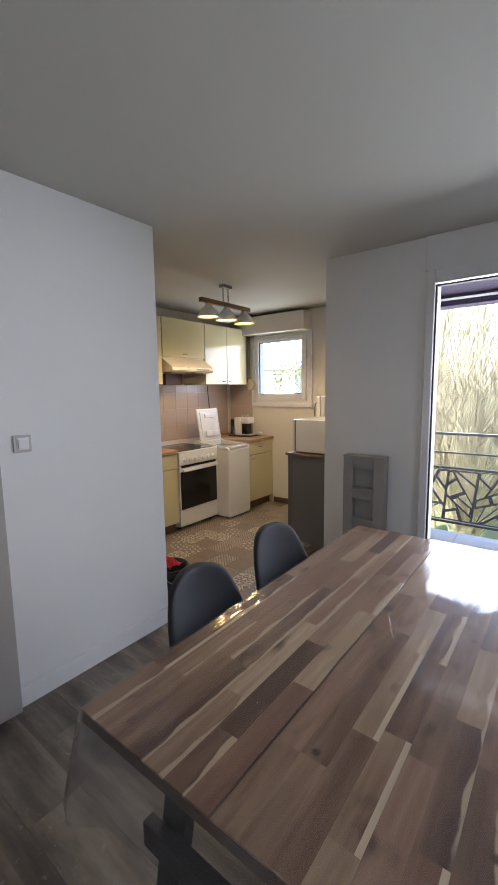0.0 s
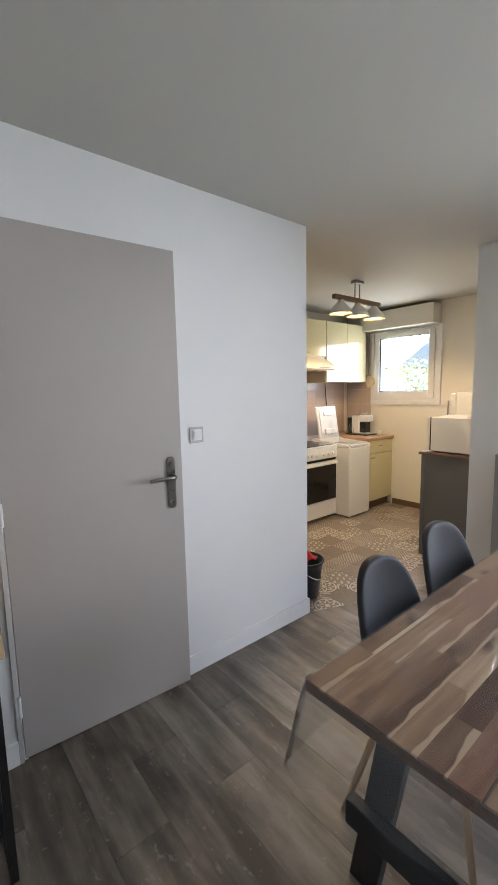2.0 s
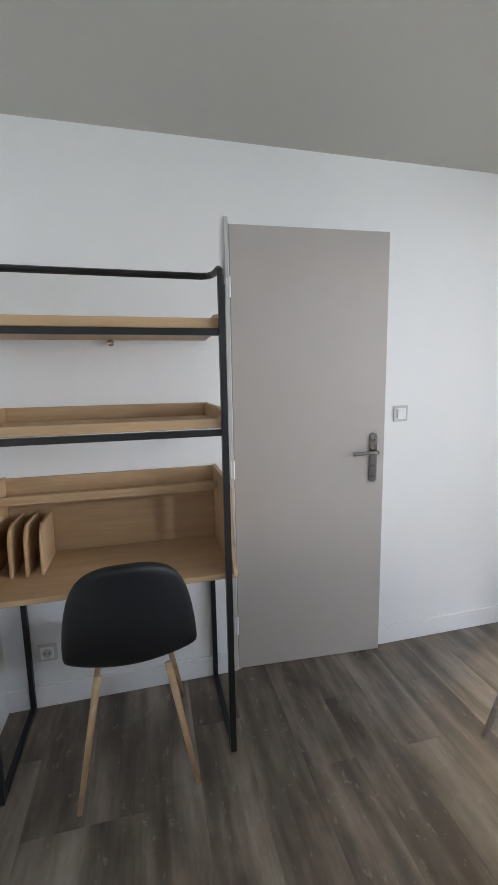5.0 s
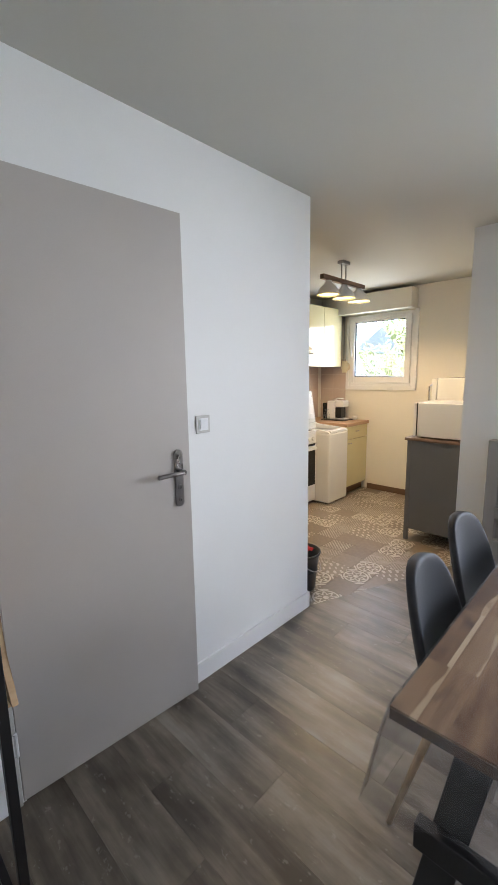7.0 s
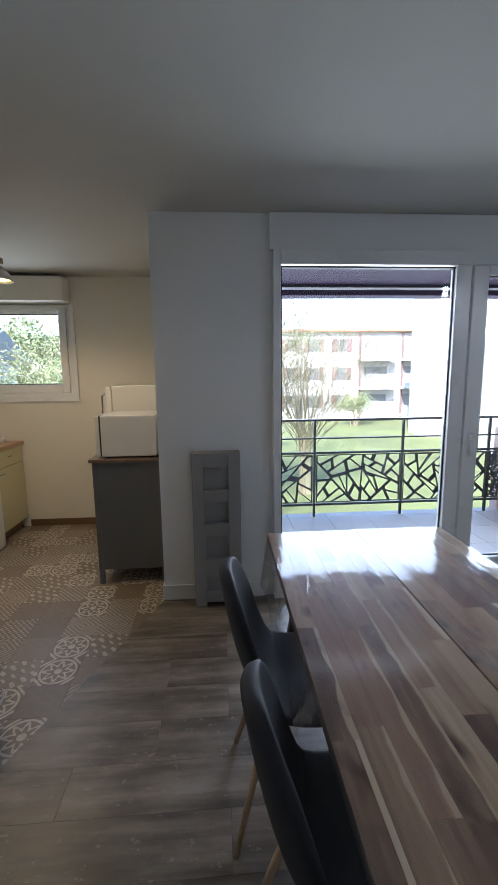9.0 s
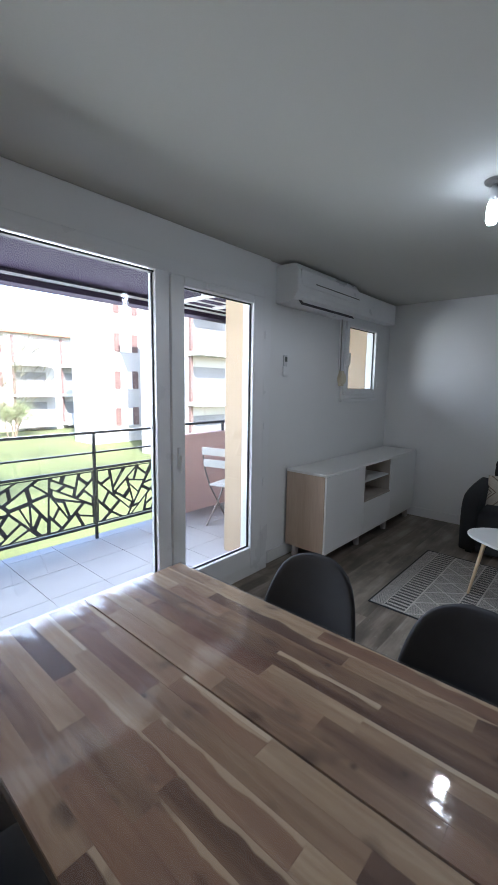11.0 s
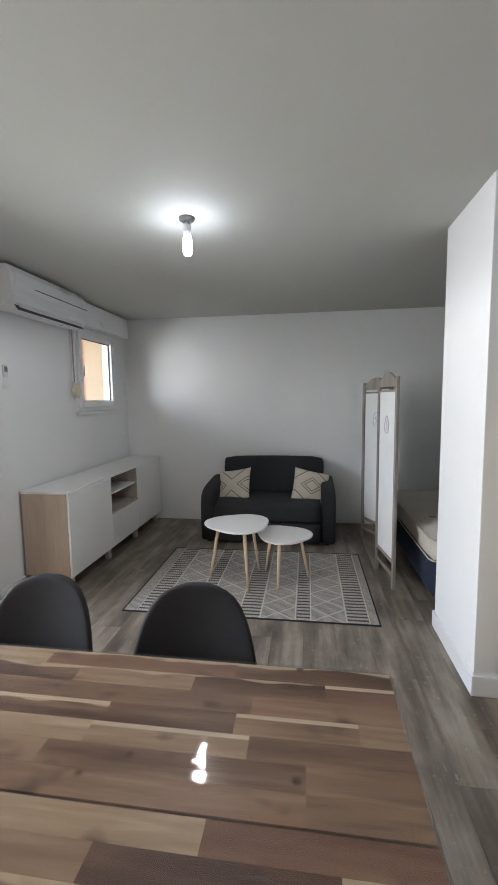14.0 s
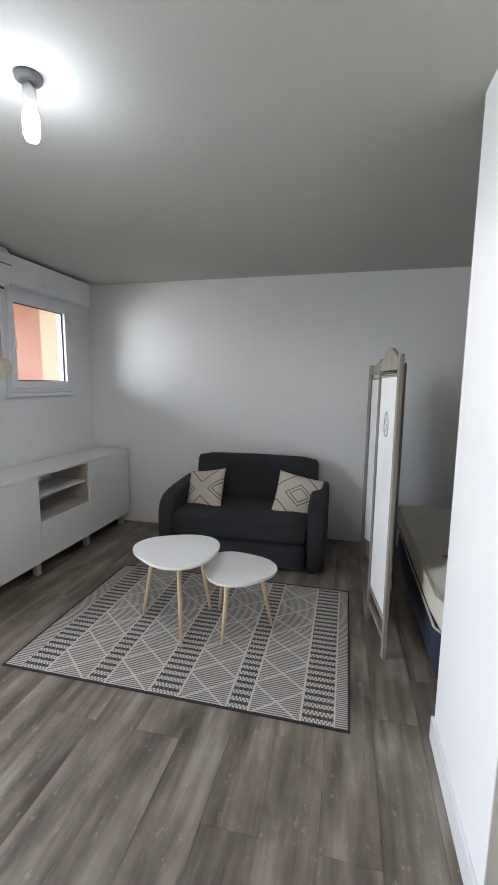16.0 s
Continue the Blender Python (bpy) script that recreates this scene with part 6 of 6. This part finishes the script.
def cooker():
    c = thing("cooker", (-3.25, 3.5, 0), "white electric cooker with black glass oven door", "cooker")
    y0, y1, xb, xf = 3.195, 3.795, KX + 0.03, -2.965
    black = plain("black_oven_glass", (0.012, 0.012, 0.013), 0.08, 0.05, 3, 60, 0.0)
    part("body", box(xb, xf - 0.02, y0, y1, 0.04, 0.855, 0.004), ENAMEL, c)
    part("drawer", box(xf - 0.022, xf, y0 + 0.003, y1 - 0.003, 0.045, 0.225, 0.005), ENAMEL, c)
    door = part("oven_door", box(xf - 0.022, xf + 0.004, y0 + 0.003, y1 - 0.003, 0.23, 0.705, 0.005), ENAMEL, c)
    part("oven_window", box(xf + 0.003, xf + 0.008, y0 + 0.018, y1 - 0.018, 0.236, 0.650, 0.003), black, door, "black oven window glass")
    bm = box(xf + 0.03, xf + 0.045, y0 + 0.03, y1 - 0.03, 0.652, 0.682, 0.005)
    for y in (y0 + 0.06, y1 - 0.06):
        box(xf + 0.002, xf + 0.035, y - 0.012, y + 0.012, 0.655, 0.679, 0.003, bm)
    part("oven_handle", bm, ENAMEL, door, "white oven handle")
    part("control_panel", box(xf - 0.022, xf + 0.008, y0 + 0.003, y1 - 0.003, 0.722, 0.85, 0.006), ENAMEL, c)
    part("vent_slot", box(xf + 0.006, xf + 0.0095, y0 + 0.03, y1 - 0.03, 0.695, 0.72, 0.001), black, c, "black vent slot")
    for i, y in enumerate((0.08, 0.16, 0.24, 0.36, 0.44, 0.52)):
        k = part("knob", rod((xf + 0.007, y0 + y, 0.775), (xf + 0.03, y0 + y, 0.775), 0.021, 0.018, 16), ENAMEL, c)
        part("knob_grip", box(xf + 0.029, xf + 0.036, y0 + y - 0.004, y0 + y + 0.004, 0.758, 0.792, 0.001), ENAMEL, k)
    part("rim", box(xb, xf + 0.006, y0, y1, 0.851, 0.866, 0.004), ENAMEL, c)
    part("hob_glass", box(xb + 0.05, xf - 0.03, y0 + 0.025, y1 - 0.025, 0.8655, 0.872, 0.002), black, c, "black ceramic hob")
    part("back_rail", box(xb, xb + 0.03, y0, y1, 0.866, 0.92, 0.004), ENAMEL, c)
    for x in (xb + 0.05, xf - 0.08):
        for y in (y0 + 0.05, y1 - 0.05):
            part("foot", rod((x, y, 0.0), (x, y, 0.042), 0.018, sides=12), GASKET, c)


cooker()


def washer():
    w = thing("washing_machine", (-3.05, 4.02, 0), "white top-loading washing machine with its lid open", "washing machine")
    y0, y1, xb, xf = 3.815, 4.225, -3.36, -2.80
    bm = box(xb, xf, y0, y1, 0.015, 0.83, 0.018)
    part("body", bm, ENAMEL, w)
    prof = [(xb, 0.83), (xb, 0.90), (xb + 0.06, 0.915), (xb + 0.14, 0.88), (xf - 0.08, 0.865), (xf - 0.015, 0.85), (xf, 0.83)]
    bm = bmesh.new()
    for a, b in ((y0, y0 + 0.035), (y1 - 0.035, y1)):
        own = prism(prof, a, b, bevel=0.004)
        join(bm, moved(own, Matrix(((1, 0, 0, 0), (0, 0, 1, 0), (0, 1, 0, 0), (0, 0, 0, 1)))))
    box(xf - 0.07, xf - 0.002, y0 + 0.035, y1 - 0.035, 0.828, 0.862, 0.008, bm)
    box(xb, xb + 0.12, y0 + 0.035, y1 - 0.035, 0.828, 0.90, 0.008, bm)
    part("top_rim", bm, ENAMEL, w)
    part("drum_opening", box(xb + 0.12, xf - 0.07, y0 + 0.035, y1 - 0.035, 0.828, 0.834), plain("grey_tub", (0.22, 0.22, 0.22), 0.4), w, "dark tub opening")
    lid = part("lid", moved(box(-0.02, 0.012, -0.19, 0.19, 0.0, 0.40, 0.016), pose(xb + 0.10, 4.02, 0.895, 0, -10, 0)), ENAMEL, w, "open white lid standing up")
    part("lid_inner", moved(box(0.012, 0.022, -0.15, 0.15, 0.06, 0.36, 0.008), pose(xb + 0.10, 4.02, 0.895, 0, -10, 0)), PVC, lid)
    part("soap_tray", moved(box(0.02, 0.05, -0.10, 0.10, 0.05, 0.12, 0.01), pose(xb + 0.10, 4.02, 0.895, 0, -10, 0)), PVC, lid)
    part("lid_grip", moved(box(0.02, 0.035, -0.08, 0.08, 0.28, 0.33, 0.007), pose(xb + 0.10, 4.02, 0.895, 0, -10, 0)), PVC, lid)
    for x in (xb + 0.06, xf - 0.06):
        for y in (y0 + 0.05, y1 - 0.05):
            part("foot", rod((x, y, 0.0), (x, y, 0.02), 0.02, sides=12), GASKET, w)


washer()


def coffee_maker():
    tray = thing("tray", (-3.2, 4.60, 0.90), "small black tray under the coffee maker", "tray")
    part("tray_base", box(-3.36, -3.02, 4.47, 4.72, 0.9005, 0.912, 0.005), BLACKSTEEL, tray)
    c = thing("coffee_maker", (-3.2, 4.60, 0.912), "white and black capsule coffee maker with a clear tank", "coffee maker")
    black = plain("gloss_black_plastic", (0.015, 0.015, 0.016), 0.2, 0.05)
    part("body", box(-3.30, -3.19, 4.52, 4.68, 0.9125, 1.15, 0.016), ENAMEL, c)
    part("head", box(-3.19, -3.06, 4.53, 4.67, 1.07, 1.155, 0.014), ENAMEL, c)
    part("front", box(-3.188, -3.10, 4.545, 4.655, 0.93, 1.068, 0.006), black, c, "gloss black front")
    part("drip_tray", box(-3.188, -3.05, 4.54, 4.66, 0.9125, 0.929, 0.004), ENAMEL, c)
    part("tank", box(-3.372, -3.302, 4.53, 4.67, 0.9135, 1.12, 0.01), black, c, "smoked water tank")
    part("lever", tube([(-3.25, 4.60, 1.15), (-3.18, 4.60, 1.185), (-3.10, 4.60, 1.18)], 0.010, 8), CHROME, c, smooth=True)
    cup = thing("cup", (-2.98, 4.68, 0.90), "small white cup on the worktop", "cup")
    part("cup_wall", lathe([(0.02, 0.901), (0.032, 0.92), (0.036, 0.955), (0.033, 0.955), (0.029, 0.92), (0.0, 0.908)], 20, centre=(-2.98, 4.68, 0)), ENAMEL, cup, smooth=True)
    carafe = thing("carafe", (-3.25, 4.44, 0.90), "small clear glass carafe beside the coffee maker", "carafe")
    part("glass", lathe([(0.0, 0.902), (0.036, 0.902), (0.042, 0.93), (0.040, 0.98), (0.022, 1.02), (0.026, 1.05), (0.023, 1.05), (0.019, 1.02), (0.037, 0.98), (0.039, 0.93), (0.0, 0.906)], 20, centre=(-3.25, 4.44, 0)), GLASS, carafe, smooth=True)
    cord = thing("power_cord", (KX + 0.01, 4.30, 1.3), "thin dark power cord hanging down the tiled wall", "cord")
    part("cable", tube([(KX + 0.012, 4.30, 1.58), (KX + 0.014, 4.31, 1.45), (KX + 0.016, 4.33, 1.30), (KX + 0.018, 4.40, 1.12), (KX + 0.04, 4.46, 0.98), (KX + 0.10, 4.50, 0.905)], 0.004, 6), GASKET, cord, smooth=True)


coffee_maker()


def track_lamp():
    t = thing("kitchen_lamp", (-2.32, 3.28, H), "three-shade ceiling lamp on a wooden bar, lit warm", "lamp")
    x = -2.325
    part("ceiling_plate", box(x - 0.03, x + 0.03, 3.21, 3.33, H - 0.028, H, 0.004), STEEL, t)
    for y in (3.235, 3.305):
        part("rod", rod((x, y, 2.32), (x, y, H - 0.02), 0.006), STEEL, t)
    part("bar", box(x - 0.02, x + 0.02, 2.93, 3.62, 2.285, 2.325, 0.004), timber("rustic_bar", [(0.3, (0.16, 0.09, 0.05)), (0.6, (0.26, 0.16, 0.09)), (0.8, (0.34, 0.22, 0.13))], axis=1), t, "dark wooden bar")
    for y in (3.03, 3.28, 3.545):
        sh = part("shade", lathe([(0.012, 2.288), (0.024, 2.285), (0.034, 2.262), (0.072, 2.225), (0.092, 2.19), (0.102, 2.163), (0.099, 2.163), (0.088, 2.19), (0.068, 2.222), (0.03, 2.256), (0.0, 2.262)], 28, centre=(x, y, 0)), plain("white_shade", (0.86, 0.85, 0.82), 0.4, 0.02), t, "white metal bell shade", smooth=True)
        part("bulb", lathe([(0.0, 2.20), (0.055, 2.198), (0.086, 2.186), (0.083, 2.176), (0.0, 2.172)], 24, centre=(x, y, 0)), glow("warm_glow", (1.0, 0.72, 0.17), 0.8), sh, "lit warm LED disc", smooth=True)


track_lamp()


def side_cabinet():
    c = thing("side_cabinet", (-1.51, 3.7, 0), "grey painted cabinet with brown wooden top", "cabinet")
    slate = plain("slate_grey_paint", (0.135, 0.142, 0.15), 0.5, 0.05, 3, 160, 0.1)
    x0, x1, y0, y1 = -1.755, -1.262, 3.445, 4.02
    part("side_panel", box(x0 + 0.03, x1 - 0.03, y0 + 0.004, y0 + 0.02, 0.11, 0.915, 0.002), slate, c)
    part("side_panel", box(x0 + 0.03, x1 - 0.03, y1 - 0.02, y1 - 0.004, 0.11, 0.915, 0.002), slate, c)
    for x in (x0, x1 - 0.035):
        for y in (y0, y1 - 0.035):
            part("leg", box(x, x + 0.035, y, y + 0.035, 0.0, 0.915, 0.003), slate, c)
    part("bottom", box(x0 + 0.02, x1 - 0.02, y0 + 0.02, y1 - 0.02, 0.11, 0.13), slate, c)
    part("back_panel", box(x1 - 0.02, x1 - 0.008, y0 + 0.02, y1 - 0.02, 0.11, 0.915), slate, c)
    for a, b in ((y0 + 0.037, (y0 + y1) / 2 - 0.002), ((y0 + y1) / 2 + 0.002, y1 - 0.037)):
        d = part("door", box(x0 + 0.002, x0 + 0.02, a, b, 0.115, 0.912, 0.003), slate, c)
        part("knob", rod((x0 + 0.002, (y0 + y1) / 2 + (0.03 if a > 3.7 else -0.03), 0.6), (x0 - 0.022, (y0 + y1) / 2 + (0.03 if a > 3.7 else -0.03), 0.6), 0.008, 0.013, 12), STEEL, d)
    part("top", box(x0 - 0.02, x1 + 0.006, y0 - 0.015, y1 + 0.01, 0.915, 0.94, 0.004), timber("walnut_top", [(0.3, (0.13, 0.08, 0.055)), (0.6, (0.2, 0.13, 0.09)), (0.8, (0.27, 0.18, 0.13))], axis=1), c, "brown wooden top")
    m = thing("microwave", (-1.5, 3.7, 0.94), "white microwave oven on the grey cabinet", "microwave")
    part("body", box(-1.685, -1.30, 3.46, 3.90, 0.952, 1.245, 0.008), ENAMEL, m)
    part("door", box(-1.722, -1.692, 3.465, 3.78, 0.955, 1.242, 0.006), ENAMEL, m)
    # Solid black filler between door and body, in place of the gap's shade.
    part("door_gap", box(-1.693, -1.684, 3.462, 3.898, 0.955, 1.242), GASKET, m, "black strip for the shade in the gap behind the door")
    part("control_panel", box(-1.72, -1.692, 3.785, 3.895, 0.955, 1.242, 0.004), ENAMEL, m)
    for x in (-1.65, -1.34):
        for y in (3.5, 3.86):
            part("foot", rod((x, y, 0.94), (x, y, 0.953), 0.012, sides=10), GASKET, m)


side_cabinet()


def fridge():
    f = thing("fridge", (-1.5, 4.34, 0), "white upright fridge in the kitchen corner", "fridge")
    part("body", box(-1.745, -1.262, 4.06, 4.60, 0.03, 1.445, 0.008), ENAMEL, f)
    for a, b in ((0.06, 0.98), (0.985, 1.44)):
        d = part("door", box(-1.80, -1.75, 4.062, 4.598, a, b, 0.012), ENAMEL, f)
        part("handle", tube([(-1.80, 4.10, b - 0.06), (-1.835, 4.10, b - 0.08), (-1.835, 4.10, b - 0.26), (-1.80, 4.10, b - 0.28)], 0.010, 8), CHROME, d, "bar handle", smooth=True)
    for x in (-1.70, -1.31):
        for y in (4.10, 4.56):
            part("foot", rod((x, y, 0.0), (x, y, 0.032), 0.018, sides=10), GASKET, f)


fridge()


def bucket():
    x, y = -1.925, 2.125
    b = thing("bucket", (x, y, 0), "black plastic bucket with a wire handle", "bucket")
    black = plain("black_plastic", (0.02, 0.022, 0.026), 0.35, 0.08, 6, 80, 0.05)
    part("pail", lathe([(0.0, 0.002), (0.095, 0.002), (0.10, 0.01), (0.112, 0.14), (0.118, 0.145), (0.113, 0.15), (0.128, 0.262), (0.138, 0.265), (0.138, 0.278), (0.127, 0.278), (0.108, 0.14), (0.094, 0.012), (0.0, 0.012)], 32, centre=(x, y, 0)), black, b, smooth=True)
    pts = [(x + 0.137 * math.cos(a), y + 0.137 * math.sin(a), 0.26 - 0.11 * math.sin(math.pi * k / 12)) for k in range(13) for a in (radians(-70 + k * 180 / 12),)]
    part("handle", tube(pts, 0.004, 6), STEEL, b, "thin wire handle")
    c = thing("red_cloth", (x - 0.02, y, 0.27), "crumpled red cloth hanging over the bucket rim", "cloth")
    bm = bmesh.new()
    n = 14
    g = [[bm.verts.new((x - 0.09 + 0.16 * i / n + 0.01 * noise.noise(Vector((i, j, 0)) * 0.4), y - 0.06 + 0.12 * j / n, 0.285 + 0.045 * math.exp(-((i - 7) ** 2 + (j - 7) ** 2) / 26) + 0.02 * noise.noise(Vector((i, j, 4)) * 0.45))) for j in range(n + 1)] for i in range(n + 1)]
    for i in range(n):
        for j in range(n):
            bm.faces.new((g[i][j], g[i + 1][j], g[i + 1][j + 1], g[i][j + 1]))
    ob = part("cloth_sheet", bm, plain("red_cotton", (0.50, 0.02, 0.03), 0.9, 0.12, 8, 250, 0.4), c, smooth=True)
    ob.modifiers.new("thick", "SOLIDIFY").thickness = 0.004


bucket()

# ---- floor, wall and balcony pieces ----
rng = random.Random(12)


def lay(parent, material, outline, x0, x1, y0, y1, name, z0, z1, cache):
    """One flat piece, cut to the outline of its floor; whole pieces of one size share a mesh."""
    piece = clip_convex(outline, x0, x1, y0, y1)
    if not piece:
        return
    cx, cy = (x0 + x1) / 2, (y0 + y1) / 2
    area = abs(sum(piece[i - 1][0] * piece[i][1] - piece[i][0] * piece[i - 1][1] for i in range(len(piece)))) / 2
    if area < 1e-4:
        return
    whole = abs(area - (x1 - x0) * (y1 - y0)) < 1e-6
    key = (name, round(x1 - x0, 4), round(y1 - y0, 4))
    if whole and key in cache:
        ob = new(name, cache[key])
        ob.parent = parent
    else:
        ob = part(name, prism([(x - cx, y - cy) for x, y in piece], z0, z1), material, parent)
        if whole:
            cache[key] = ob.data
    ob.matrix_parent_inverse = Matrix.Identity(4)
    ob.location = (cx, cy, 0)


cache = {}
PW, PL = 0.2, 1.22
y = SY
while y < NY:
    x = WX - rng.choice((0.0, 0.31, 0.61, 0.92))
    while x < EX:
        lay(floor, FLOORWOOD, ROOM, x + 0.0005, x + PL - 0.0005, y + 0.0005, y + PW - 0.0005, "plank", -0.004, 0.0, cache)
        x += PL
    y += PW
ALCOVE = [(1.862, AY), (EX, AY), (EX, SY), (1.862, SY)]
for k in range(6):
    y = SY - (k + 1) * PW
    x = WX + 2 * PL - rng.choice((0.0, 0.31, 0.61, 0.92))
    while x < EX:
        lay(floor, FLOORWOOD, ALCOVE, x + 0.0005, x + PL - 0.0005, y + 0.0005, y + PW - 0.0005, "plank", -0.004, 0.0, cache)
        x += PL
TS = 0.20
for i in range(13):
    for j in range(19):
        x, y = KX - 0.03 + i * TS, KS + 0.02 + j * TS
        lay(kitchen_floor, TILE, KITCHEN, x + 0.0008, x + TS - 0.0008, y + 0.0008, y + TS - 0.0008, "tile", -0.0045, 0.0, cache)
balcony = bpy.data.objects["balcony_slab"]
deck = [(BX0, B0), (4.29, B0), (4.29, 4.88), (BX0, 4.88)]
for i in range(13):
    for j in range(4):
        x, y = BX0 + 0.05 + i * 0.42, B0 + j * 0.42
        lay(balcony, PAVER, deck, x + 0.002, x + 0.418, y + 0.002, y + 0.418, "paver", -0.014, -0.002, cache)

WALLTILE = plain("taupe_wall_tile", (0.56, 0.46, 0.40), 0.18, 0.05, 2.5, 40, 0.02)
west, north = bpy.data.objects["wall_kitchen_west"], bpy.data.objects["wall_kitchen_north"]
bm = box(KX + 0.001, KX + 0.006, -0.0972, 0.0972, -0.0972, 0.0972, 0.0012, segments=1)
tile_w = part("wall_tile", bm, WALLTILE, west)
bm = box(-0.0972, 0.0972, KY - 0.006, KY - 0.001, -0.0972, 0.0972, 0.0012, segments=1)
tile_n = part("wall_tile", bm, WALLTILE, north)
first = {"w": True, "n": True}
for j in range(4):
    z = 1.0 + j * 0.196
    for i in range(14):
        y = 2.07 + i * 0.196
        ob = tile_w if first["w"] else new("wall_tile", tile_w.data)
        first["w"] = False
        ob.parent, ob.matrix_parent_inverse, ob.location = west, Matrix.Identity(4), (0, y, z)
    for i in range(2):
        x = KX + 0.105 + i * 0.196
        ob = tile_n if first["n"] else new("wall_tile", tile_n.data)
        first["n"] = False
        ob.parent, ob.matrix_parent_inverse, ob.location = north, Matrix.Identity(4), (x, 0, z)
